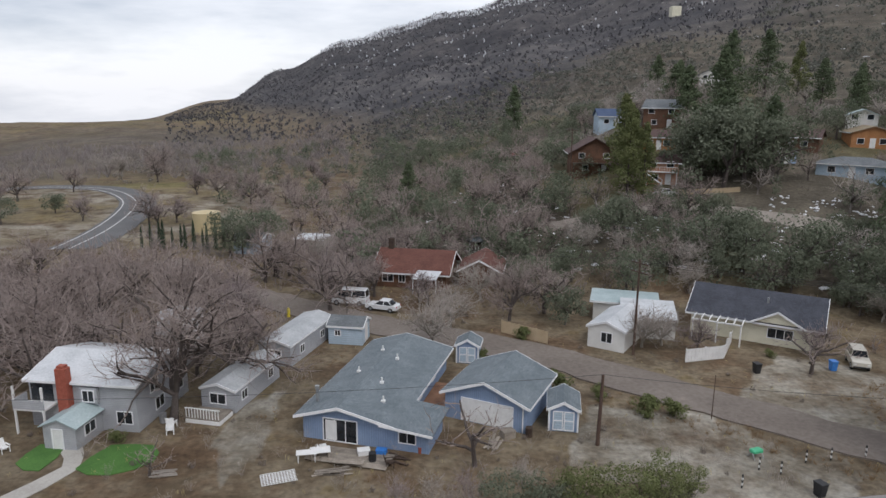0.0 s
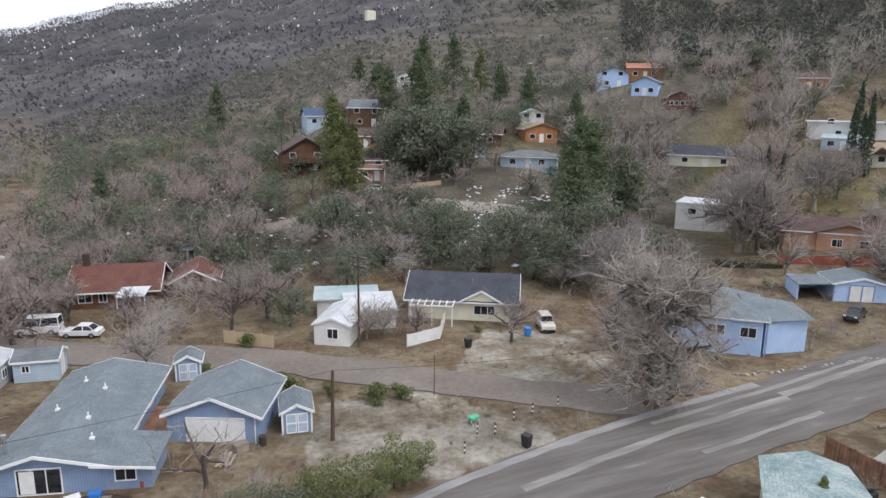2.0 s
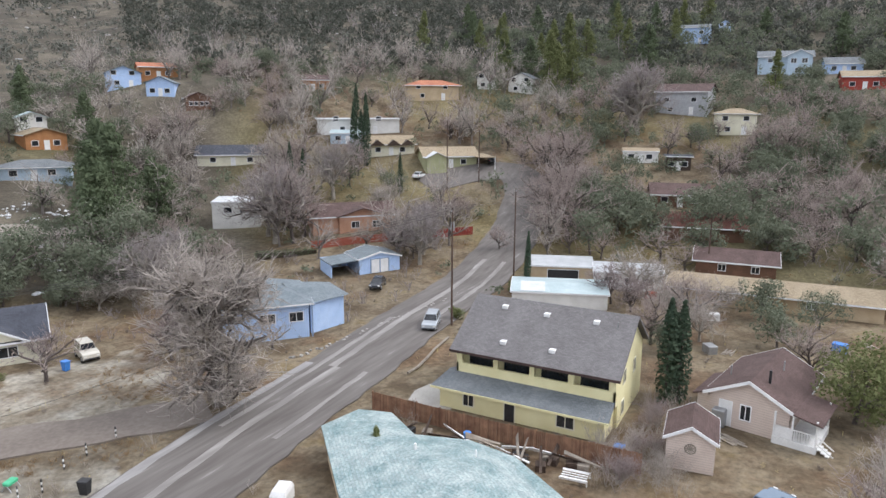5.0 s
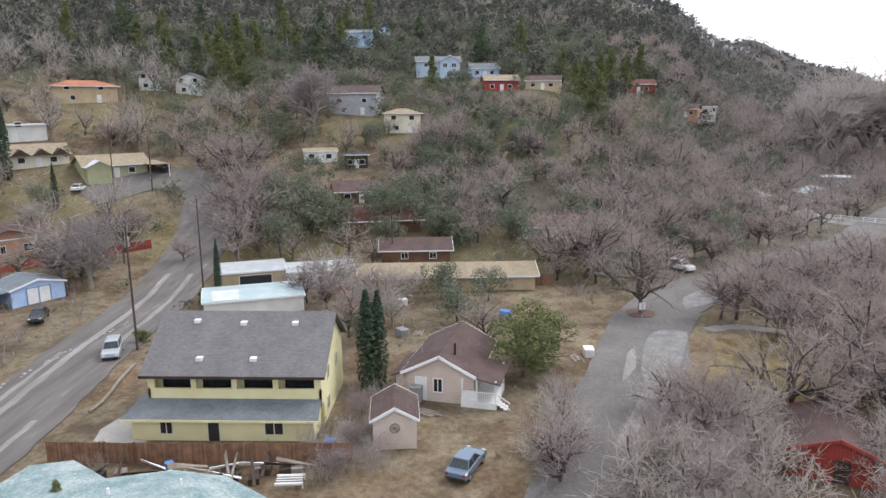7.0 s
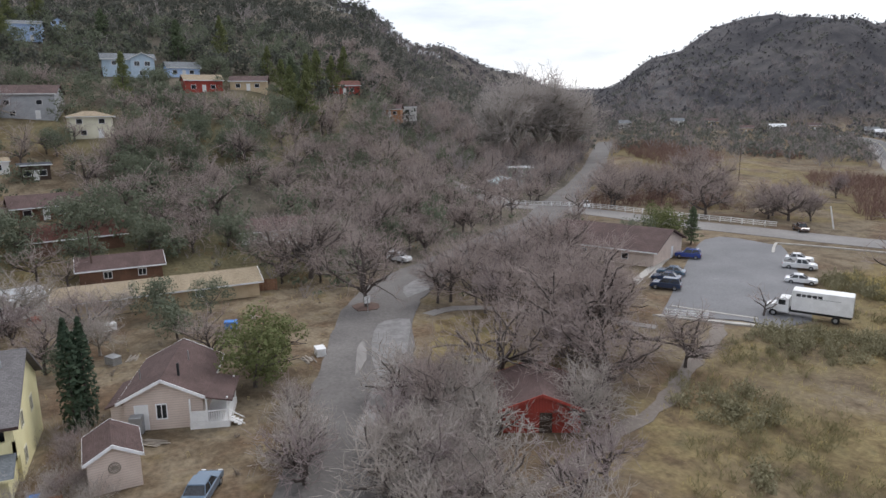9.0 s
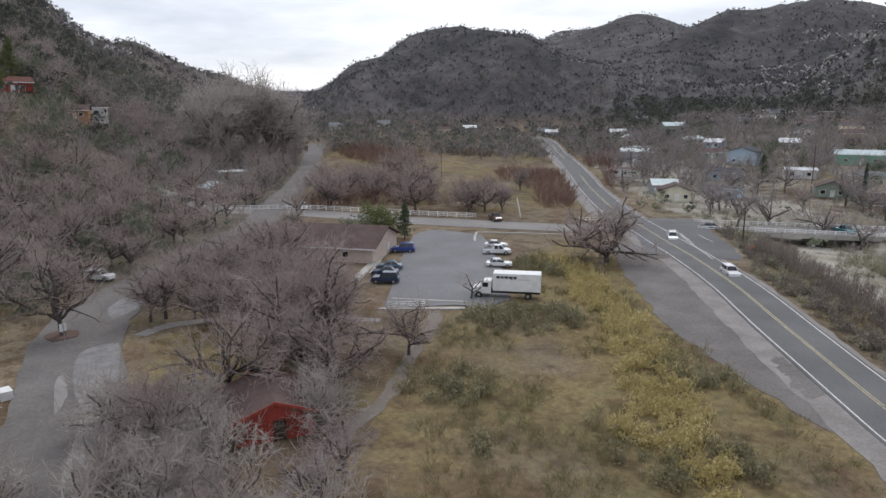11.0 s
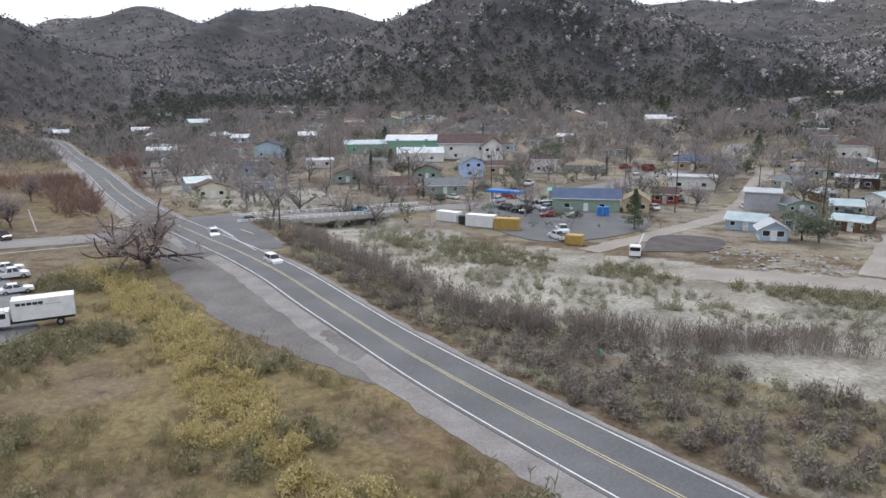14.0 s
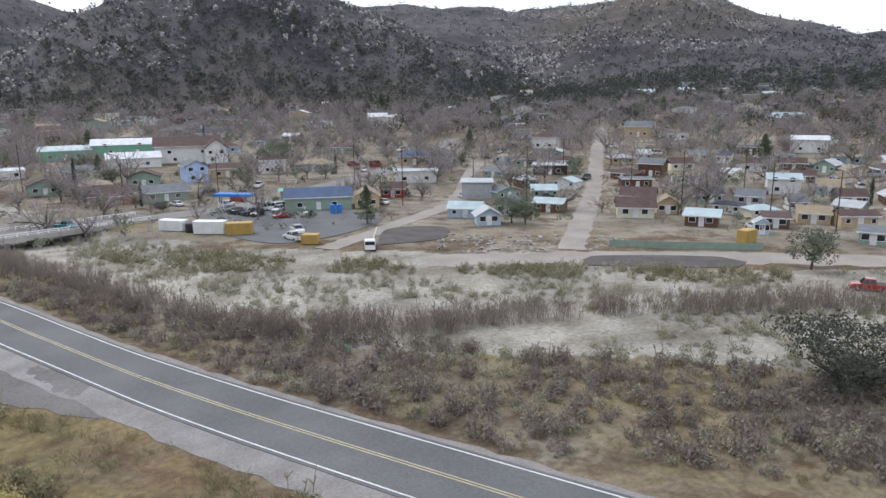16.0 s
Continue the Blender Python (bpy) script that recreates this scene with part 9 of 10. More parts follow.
for key, x, y, s in (("oak2", 132.8, 34, 1.35), ("oak1", 131.5, 37, 1.3), ("oak2", 131.5, 15.5, 1.25), ("oak0", 133, 12.5, 1.2), ("oak1", 157, 2.7, 1.2), ("oak0", 160, 6, 1.1), ("bigoak", 138, 45, 1.15), ("bare3", 134, 41, 1.2), ("pale0", 182.8, 39.2, 1.4), ("pale1", 98.6, 20, 1.25), ("bare1", 114, -16.8, 1.35),
                     ("bare3", 110, -20.8, 1.3), ("bare0", 118, -24, 1.3), ("lpine", 37.2, 141.5, 1.25), ("lpine", 39.6, 142.5, 1.0), ("pine1", 55.9, 139.5, 1.0), ("oak2", 57.5, 138.5, 2.0), ("oak0", 52.5, 138.5, 1.9), ("oak1", 62, 140, 1.7), ("cedar", 67.7, 97.6, 0.95), ("tall0", 120.8, 103.4, 1.2), ("tall0", 118.9, 136.5, 1.2), ("tall0", 97, 83, 1.3),
                     ("pale0", 98.5, 56.5, 0.85), ("pale0", 103, 58.5, 0.8), ("oak0", 33.2, 108, 1.1), ("oak2", 45.3, 100.5, 1.1), ("oak1", 39, 103, 1.2), ("bigoak", 155.6, 51.7, 1.2), ("bare3", 149, 50, 1.3), ("lpine", 205, 69, 1.1), ("lpine", 210, 66, 1.0), ("lpine", 212, 74, 1.2), ("pine0", 216, 82, 1.1), ("cyp", 153.3, 104.5, 1.3), ("cyp", 151.0, 106.0, 1.5),
                     ("lpine", 207, -36, 1.1), ("lpine", 204, -40, 1.2), ("oak2", 196, -30, 1.2), ("oak1", 184, -8, 1.1), ("oak0", 178, -18, 1.2)):
    tree(key, x, y, s)
tree("shaggy", 43.0, 46.6, 1.4, wide=1.0)
tree("thicket0", 43.9, 46.2, 1.15)
tree("thicket0", 42.4, 46.9, 1.0)
scatter(["bare0", "bare1", "bare3", "mauve0", "bare2"], 22, -127, -107, 64, 118, 0.85, 1.2, 201, 1.2)
for k in range(12):
    tree("cyp", -56 + k * 1.35, 123 + (k % 3) * 0.8, 0.42 + 0.05 * (k % 4))
for x, y, s in ((63.6, 9.4, 1.15), (64.6, 8.4, 1.05), (66.0, 9.2, 0.95)):
    tree("cyp", x, y, s, wide=1.35)
for key, x, y, s in (("pale1", 97.0, 9.0, 0.9), ("oak1", 96.5, 3.0, 0.9), ("oak0", 96.0, -4.0, 0.75), ("mauve0", 97.5, 14.0, 0.8), ("far0", 80.0, 14.0, 0.8), ("oak1", 78.0, 12.0, 0.6), ("mauve1", 76.0, 30.0, 0.6), ("bare0", 76.0, -3.0, 0.8)):
    tree(key, x, y, s)
# green and leafless growth at the foot of the view
for key, x, y, s in (("juniper", 12.5, 41.0, 0.62), ("juniper", 15.2, 42.4, 0.55), ("juniper", 9.6, 41.4, 0.52), ("oak1", 7.0, 41.0, 0.55), ("oak0", 4.4, 41.0, 0.5), ("thicket0", 2.0, 41.6, 0.9), ("thicket1", -0.5, 42.0, 0.8), ("thicket0", -3.0, 42.4, 0.7),
                     ("juniper", 17.5, 43.4, 0.4), ("lpine", 39.6, 26.6, 0.3), ("thicket1", 6.0, 44.8, 0.7)):
    tree(key, x, y, s)
scatter(["bare0", "bare2", "mauve0", "far0", "far1", "mauve1"], 26, 14, 38, 66, 116, 0.75, 1.1, 5, 1.5)
scatter(["far0", "far1", "mauve0"], 9, 8, 36, 150, 240, 0.8, 1.2, 25, 1.5)
scatter(["mauve0", "mauve1", "far1", "pale1"], 14, -4, 13, 86, 120, 0.7, 1.0, 6)
scatter(["oak0", "oak1", "oak2", "oak1", "pale1", "far0"], 70, -42, 6, 100, 134, 0.55, 1.1, 7, 0.5)
scatter(["oak0", "oak1", "pine0", "far0", "oak2"], 52, -52, 4, 136, 235, 0.7, 1.15, 8, 0.6)
scatter(["far0", "far1", "mauve0", "oak0", "pale1"], 14, -66, -42, 120, 235, 0.6, 1.0, 18, 1.0)
scatter(["pine0", "oak0", "lpine", "oak2"], 40, -96, -58, 205, 330, 0.8, 1.2, 28, 1.0)
scatter(["bare0", "bare1", "far0", "far1", "bare3"], 24, -112, -84, 108, 215, 0.8, 1.15, 9, 1.5)
scatter(["oak0", "oak1", "oak2"], 44, -112, -70, 112, 240, 0.8, 1.1, 10, 0.6)
scatter(["bare0", "far0", "far1", "bare2"], 14, -124, -104, 86, 150, 0.85, 1.15, 11, 1.8)
scatter(["scrub0", "scrub1", "scrub2"], 46, -127, -98, 38, 63, 0.75, 1.2, 14, -2.6)
scatter(["thicket0", "thicket1"], 50, -127, -98, 36, 62, 0.6, 1.0, 114, 0.3)
scatter(["mauve0", "pale1", "bare0", "pale1"], 26, -126, -99, 42, 62, 0.55, 0.8, 193, 1.0)
scatter(["bare0", "bare1", "bare3", "far0"], 20, -135, -121, 172, 245, 1.0, 1.4, 194, 2.0)
scatter(["bare1", "far1", "mauve0"], 9, -143, -137, 178, 235, 0.8, 1.2, 195, 2.0)
scatter(["thicket0", "thicket1"], 16, -84, -78, 48, 60, 0.5, 0.8, 15, -4.5)
scatter(["oak0", "oak1", "cyp", "pine0"], 42, -230, -150, 200, 460, 0.6, 0.95, 16, 0.6)

OAKS = [small_template(s, 8, 2.4, 3.2, 0.52, 3) for s in (1, 2, 3, 4)]
BUSH = [small_template(s, 12, 1.6, 1.9, 0.34, 2) for s in (14, 15, 16)]
def dome(seed, leaves, w, h, size, stems=6):
    """A rounded low bush: a leafy dome with a few stems standing out of it."""
    q = random.Random(seed)
    blobs = [(0, 0, h * 0.42, w * 0.62, h * 0.46)] + [(math.cos(a) * w * 0.42, math.sin(a) * w * 0.42, h * q.uniform(0.28, 0.42), w * 0.42, h * 0.32) for a in (q.uniform(0, 2), q.uniform(2, 4), q.uniform(4, 6.2))]
    return join_arrays([leaf_arrays(seed, blobs, leaves, size), stem_template(seed, stems, h * 1.05, w * 0.5, 0.02, 0.5)])


SHRUB = [dome(s, 20, 0.66, 0.86, 0.078, 5) for s in (4, 5, 6, 7)]
CLUMP = [stem_template(s, 12, 0.8, 0.45, 0.016, 0.8) for s in (87, 88, 89)]
PUFF = [dome(s, 24, 0.66, 0.8, 0.065, 4) for s in (31, 32, 33)]
TUFT = [stem_template(s, 4, 0.8, 0.35, 0.014) for s in (81, 82, 83)]
STEMS = [stem_template(s, 7, 2.8, 0.7, 0.026) for s in (84, 85, 86)]
CROWN = [stem_template(s, 10, 6.0, 0.4, 0.085, 0.75) for s in (91, 92, 93, 94)]
ROCKS = [boulder_template(s) for s in (1, 2, 3)]


def mid_bare(seed):
    """The wood and the twigs of a leafless tree among many."""
    s = segments(seed, (1, 6, 5, 6), 8.0, (0.28, 0.46, 0.32, 0.19), 0.9, 0.036, wobble=0.38, low=0.55)
    return limb_arrays([q for q in s if q[4] < 2], 3), join_arrays([blade_arrays([q for q in s if q[4] == 2], 0.045, seed), blade_arrays([q for q in s if q[4] > 2], 0.032, seed + 1)])


MIDBARE = [mid_bare(s) for s in (101, 102, 103)]


def bare_woods(name, label, places, twig, bark):
    stuff(name, label, "woods", [t for _, t in MIDBARE], places, twig)
    stuff(name + "_limbs", "dark trunks and crooked limbs of leafless trees", "woods", [w for w, _ in MIDBARE], places, bark)


TWIGBUSH = [stem_template(s, 8, 2.4, 0.5, 0.042, 0.9) for s in (124, 125, 126)]
DRIFT = [small_template(s, 4, 1.3, 1.6, 0.6, 1) for s in (127, 128, 129)]
FAROAK = [small_template(s, 3, 2.0, 2.8, 0.9, 2) for s in (21, 22, 23)]
MIDOAK = [leaf_arrays(s, crown_blobs(s, 9, 6.0, 3.0, 0.18, 0.38), 22, 0.27) for s in (111, 112, 113, 114)]
FAR_OAK_CROWN = [leaf_arrays(s, crown_blobs(s, 6, 6.0, 3.0, 0.18, 0.42), 12, 0.45) for s in (115, 116, 117)]
THICK = [stem_template(s, 12, 2.6, 0.5, 0.013, 0.7) for s in (121, 122, 123)]
bare_woods("valley_bare_woods", "grey-brown leafless oaks crowding the valley",
      np.concatenate([sector(120, 12, 39, 64, 108, 0.7, 1.15, 131, avoid=1.5), sector(165, -124, -82, 84, 210, 0.75, 1.25, 132, avoid=1.0), sector(250, -124, -102, 150, 340, 0.9, 1.4, 133, avoid=1.5), sector(90, -68, -40, 112, 230, 0.6, 1.1, 134, avoid=1.0), sector(120, -8, 16, 84, 190, 0.6, 1.0, 136, avoid=1.0), sector(60, -44, 0, 102, 200, 0.6, 1.0, 137, avoid=1.0), sector(90, -84, -68, 112, 230, 0.6, 1.0, 138, avoid=1.0)]), TWIG, BARK)
bare_woods("town_bare_trees", "grey leafless trees between the town houses", sector(760, -230, -150, 165, 450, 0.7, 1.45, 135, avoid=0.5), TWIG_GREY, GREYBARK)
stuff("hillside_oak_woods", "dusty evergreen oaks crowding the lower slopes", "woods", MIDOAK,
      np.concatenate([sector(400, -46, 8, 102, 240, 0.5, 1.15, 141, avoid=0.6), sector(260, -84, -44, 125, 260, 0.5, 1.0, 142, avoid=0.8), sector(620, -116, -66, 106, 320, 0.6, 1.25, 143, avoid=0.8), sector(230, -108, -72, 165, 320, 0.8, 1.35, 147, avoid=1.2), sector(60, -90, -80, 118, 150, 0.8, 1.2, 148, avoid=1.0), sector(460, -232, -150, 150, 520, 0.4, 1.0, 145, avoid=0.3), sector(210, -232, -150, 185, 480, 0.8, 1.3, 149, avoid=0.6), sector(120, -2, 20, 130, 330, 0.6, 1.1, 146, avoid=1.0)]), OAKLEAF)
stuff("far_oak_woods", "dark evergreen oaks on the farther slopes", "woods", FAR_OAK_CROWN,
      np.concatenate([sector(1900, -110, -38, 235, 520, 0.8, 1.5, 144, avoid=0.5), sector(900, -108, -30, 520, 900, 1.0, 2.0, 207, avoid=None), sector(520, -232, -188, 320, 520, 0.8, 1.4, 205, avoid=0.5), sector(1700, -234, -148, 420, 640, 0.8, 1.6, 212, avoid=0.5), sector(300, -188, -146, 380, 540, 0.8, 1.4, 206, avoid=0.5)]), FAROAKLEAF)
bare_woods("hillside_bare_trees", "pale grey leafless trees between the hillside houses", np.concatenate([sector(150, -72, -34, 112, 250, 0.7, 1.3, 208, avoid=0.2, tall=(1.0, 1.7)), sector(60, -34, -12, 120, 240, 0.6, 1.1, 209, avoid=0.3)]), TWIG_PALE, GREYBARK)
stuff("grey_thicket", "pale grey leafless thicket on rough ground", "brush", THICK, np.concatenate([sector(500, -127, -97, 36, 62, 0.5, 1.2, 147, avoid=0.2), sector(120, -60, 30, 44, 60, 0.3, 0.6, 148, avoid=0.3), sector(120, -84, -76, 47, 64, 0.4, 0.8, 149, avoid=-3.5)]), TWIG_PALE)
patchy = lambda x, y, d: waves(x, y, 61, 7, 0.035) > -0.25
stuff("hillside_chaparral", "dusty dark green brush covering the hillsides", "brush", OAKS,
      np.concatenate([sector(3000, -113, 6, 240, 420, 0.6, 1.2, 41), sector(3000, -113, -24, 420, 900, 0.9, 1.8, 49), sector(2600, -230, -120, 520, 800, 0.8, 1.6, 42, patchy), sector(2400, -158, -106, 350, 560, 0.8, 1.7, 191)]), CHAPARRAL)
stuff("mountain_forest", "dark grey brush and pines on the mountains, faintly haze-tinted", "forest", FAROAK,
      np.concatenate([sector(12000, -234, -140, 470, 1000, 0.5, 1.7, 50), sector(4500, -140, -104, 480, 1000, 0.5, 1.6, 251), sector(13000, -28, 22, 420, 1750, 0.6, 1.4, 43), sector(700, -8, 12, 300, 430, 0.4, 0.9, 204), sector(1500, -110, -16, 600, 1250, 1.0, 1.9, 151)]), HAZY_FOREST)
# Beyond 1000 m the leaf colour carries the haze.
stuff("far_mountain_forest", "brush and pines on the farthest ridges, blue-grey haze in their colour", "forest", FAROAK, sector(6500, -234, -104, 1000, 1650, 0.8, 2.0, 250), HAZY_FAR_FOREST)
stuff("hillside_low_brush", "brown-grey low brush on the slopes", "brush", BUSH,
      np.concatenate([sector(2000, -113, 10, 230, 500, 0.6, 1.3, 51), sector(2200, -230, -118, 420, 700, 0.7, 1.5, 52), sector(900, -20, 26, 230, 400, 0.7, 1.5, 53)]), HILLBRUSH)
stuff("far_bare_woods", "grey-brown leafless woods across the valley", "woods", CROWN,
      np.concatenate([sector(1500, -230, -146, 240, 470, 0.8, 1.3, 44), sector(1300, -150, -106, 330, 720, 0.7, 1.2, 45), sector(260, -124, -106, 210, 340, 0.8, 1.2, 152), sector(520, 8, 40, 250, 430, 0.45, 0.9, 46), sector(160, -113, -40, 240, 420, 0.8, 1.2, 54)]), TWIG_GREY)
stuff("field_brush", "red-brown brush on the far field", "brush", TWIGBUSH, sector(3200, -150, -124, 190, 370, 0.9, 1.9, 55, lambda x, y, d: waves(x, y, 62, 7, 0.045) > 0.0), REDTWIG)
in_wash = lambda x, y, d: inside(x, y, WASH)
verge = lambda x, y, d: ~inside(x, y, WASH) & (segment_gap(x, y, HIGHWAY) > 5.0) & (segment_gap(x, y, WASH_EDGE) < 22) & ~inside(x, y, FIELD) & (y < 0)
stuff("sagebrush", "low grey-green sagebrush dotted over the sandy wash", "brush", SHRUB, sector(11500, -234, -140, 58, 190, 0.45, 1.6, 47, lambda x, y, d: in_wash(x, y, d) & (waves(x, y, 63, 7, 0.14) + 0.5 * waves(x, y, 96, 7, 0.5) > -0.15)), SAGE)
TOWN_BANK = [(-78, -84), (-60, -92), (-44, -100), (-26, -107), (-10, -114), (6, -122), (22, -134)]
stuff("bank_brush", "olive and straw brush along the far bank of the wash", "brush", SHRUB, sector(9000, -234, -150, 84, 160, 0.7, 1.9, 220, lambda x, y, d: (segment_gap(x, y, TOWN_BANK) < 5.0 + 2.5 * waves(x, y, 97, 6, 0.08)) & (waves(x, y, 98, 7, 0.2) > -0.3)), FIELDSAGE)
stuff("verge_brush", "dense grey-brown brush between highway and wash", "brush", SHRUB, sector(9200, -234, -138, 44, 170, 0.8, 2.3, 56, lambda x, y, d: verge(x, y, d) & (waves(x, y, 85, 7, 0.3) > -0.6)), DRYBRUSH)
stuff("verge_grass", "straw and olive grass between highway and wash", "grass", CLUMP, sector(14000, -234, -138, 44, 170, 0.4, 1.0, 203, lambda x, y, d: verge(x, y, d) & (waves(x, y, 89, 7, 0.2) > -0.2)), OLIVEGRASS)
stuff("verge_sage", "grey-green sage between highway and wash", "brush", SHRUB, sector(5200, -234, -138, 44, 170, 0.7, 1.9, 57, lambda x, y, d: verge(x, y, d) & (waves(x, y, 86, 7, 0.3) > -0.3)), SAGE)
stuff("willow_stems", "pale bare willow stems along the wash", "brush", STEMS, sector(26000, -234, -146, 60, 175, 0.6, 1.1, 58, lambda x, y, d: (segment_gap(x, y, WILLOWS) < 3.0 + 1.5 * waves(x, y, 66, 6, 0.06)) & (waves(x, y, 64, 7, 0.08) > -0.85)), REEDS)
stuff("yellow_brush", "yellow rabbitbrush in the dry field", "brush", PUFF, sector(9000, -184, -120, 30, 125, 0.7, 2.2, 48, lambda x, y, d: inside(x, y, FIELD) & (0.55 * waves(x, y, 65, 7, 0.35) + 1.4 * np.exp(-(segment_gap(x, y, YELLOW_BAND) / 4.0) ** 2) > 0.78)), YELBRUSH)
stuff("field_sage", "dull olive and straw brush in the dry field", "brush", PUFF, sector(5000, -184, -118, 30, 125, 0.8, 2.6, 59, lambda x, y, d: inside(x, y, FIELD) & (waves(x, y, 67, 7, 0.2) > 0.25) & (segment_gap(x, y, YELLOW_BAND) > 1.5)), FIELDSAGE)
stuff("olive_grass", "olive-green grass clumps in the dry field", "grass", CLUMP, sector(7000, -184, -118, 30, 125, 0.5, 1.3, 196, lambda x, y, d: inside(x, y, FIELD) & (waves(x, y, 68, 7, 0.22) > 0.0)), OLIVEGRASS)
BANKS = [[(14, 59), (24, 52), (34, 44.5), (40, 42), (38, 45.5), (28, 54), (17, 62)], [(-16, 54), (-10, 66), (-11, 74), (-15, 72), (-19, 58)], [(40, 50), (46, 58), (44, 66), (38, 60)], [(-6, 40), (8, 42), (6, 47), (-8, 46)], [(54, -12), (60, -26), (58, -36), (50, -38), (52, -24)]]
stuff("brown_grass", "orange-brown dry grass on banks and yards", "grass", CLUMP, np.concatenate([sector(9000, -125, 25, 38, 80, 0.25, 0.6, 197, lambda x, y, d: sum(inside(x, y, p) for p in BANKS) > 0), sector(1500, -112, -2, 104, 220, 0.5, 1.1, 198, lambda x, y, d: waves(x, y, 26, 7, 0.07) > 0.1)]), BROWNGRASS)
stuff("dry_grass", "dry straw-coloured grass tufts", "grass", TUFT, np.concatenate([sector(4200, -184, -112, 30, 125, 0.4, 0.9, 60, lambda x, y, d: inside(x, y, FIELD)), sector(1600, -110, 36, 42, 130, 0.3, 0.7, 68)]), YELBRUSH)
stuff("yard_weeds", "scattered dry weeds and leaf litter around the houses", "grass", SHRUB, sector(1600, -125, 37, 42, 150, 0.25, 0.7, 69), DRYBRUSH)
stuff("river_stones", "pale stones strewn over the wash", "stones", ROCKS, np.concatenate([sector(2600, -234, -140, 62, 190, 0.08, 0.32, 70, in_wash), sector(260, -212, -196, 118, 140, 0.2, 0.7, 71)]), ROCK)
stuff("hillside_boulders", "pale granite boulders among the brush", "boulders", ROCKS,
      np.concatenate([sector(4200, -232, -146, 560, 1300, 0.4, 2.0, 72, lambda x, y, d: waves(x, y, 87, 7, 0.03) + 0.8 * waves(x, y, 91, 7, 0.12) > 0.3, tall=(0.8, 2.6)), sector(7200, -206, -160, 560, 960, 0.5, 2.8, 172, lambda x, y, d: waves(x, y, 88, 7, 0.03) + 0.8 * waves(x, y, 92, 7, 0.12) > 0.25, tall=(0.8, 2.4)),
                      sector(4200, -222, -200, 800, 1500, 0.6, 2.8, 173, lambda x, y, d: waves(x, y, 90, 7, 0.03) + 0.6 * waves(x, y, 93, 7, 0.1) > 0.0, tall=(0.8, 2.6)), sector(400, -60, 10, 250, 900, 0.5, 1.8, 73)]), GREYROCK)
stuff("mountain_snow", "streaks of old snow on the dark mountain", "snow", DRIFT, np.concatenate([sector(9000, -24, 10, 800, 1750, 0.9, 2.2, 74, lambda x, y, d: (waves(x, y, 75, 7, 0.008) > 0.25) & (height(x, y) > 95), tall=(1.2, 3.5)), sector(700, -24, 10, 620, 1750, 0.8, 1.8, 174, lambda x, y, d: height(x, y) > 60, tall=(1.0, 2.5)), sector(1200, -112, -96, 600, 900, 0.8, 1.8, 175, lambda x, y, d: waves(x, y, 76, 7, 0.012) > 0.2, tall=(1, 2.5)), sector(500, -160, -134, 850, 1500, 1.0, 2.2, 176, lambda x, y, d: waves(x, y, 77, 7, 0.01) > 0.3, tall=(1, 2.5))]), SNOW)
stuff("snow_patches", "old snow lying in patches on the hill", "snow", ROCKS, np.concatenate([sector(120, -40, -6, 118, 132, 0.3, 1.0, 76, tall=(0.15, 0.3)), sector(160, -60, 4, 300, 900, 0.6, 2.4, 77, tall=(0.15, 0.3)), sector(60, -40, -10, 108, 130, 0.3, 1.2, 78, tall=(0.3, 0.6))]), SNOW)
stuff("bank_stones", "pale stones and old snow spilling down the bank", "stones", ROCKS, np.concatenate([sector(420, -33, -26, 116, 142, 0.12, 0.5, 210, lambda x, y, d: waves(x, y, 94, 6, 0.5) > 0.0, avoid=None, tall=(0.4, 0.9)), sector(260, -10, 2, 130, 170, 0.2, 0.7, 211, lambda x, y, d: waves(x, y, 95, 6, 0.3) > 0.25, avoid=None, tall=(0.3, 0.8))]), SNOW)
stuff("street_stones", "row of pale stones edging the street", "stones", ROCKS, np.array([[55 + 0.62 * i + math.sin(i * 2.1) * 0.25, 50.6 - 0.12 * i + math.sin(i * 1.3) * 0.3 - (4.6 if i < 12 else 4.6 - 0.1 * (i - 12)) * 0.4, 0.05, 0.16 + 0.16 * abs(math.sin(i * 3.7)), 1.0, i * 1.1] for i in range(60)]), ROCK)
stuff("town_brush", "leafless brush and hedges between the town houses", "brush", TWIGBUSH, np.concatenate([sector(3000, -232, -150, 150, 520, 0.4, 1.2, 181), sector(200, -124, -84, 96, 200, 0.5, 1.1, 182), sector(420, -66, 30, 86, 130, 0.4, 0.9, 183), sector(300, 12, 38, 70, 150, 0.5, 1.0, 184)]), TWIG_GREY)
stuff("town_evergreens", "small dark evergreen shrubs between the town houses", "brush", BUSH, np.concatenate([sector(1300, -232, -150, 150, 560, 0.4, 1.6, 185), sector(160, -124, -84, 96, 200, 0.5, 1.2, 186), sector(120, -84, -44, 90, 200, 0.4, 1.0, 187)]), OAKLEAF)

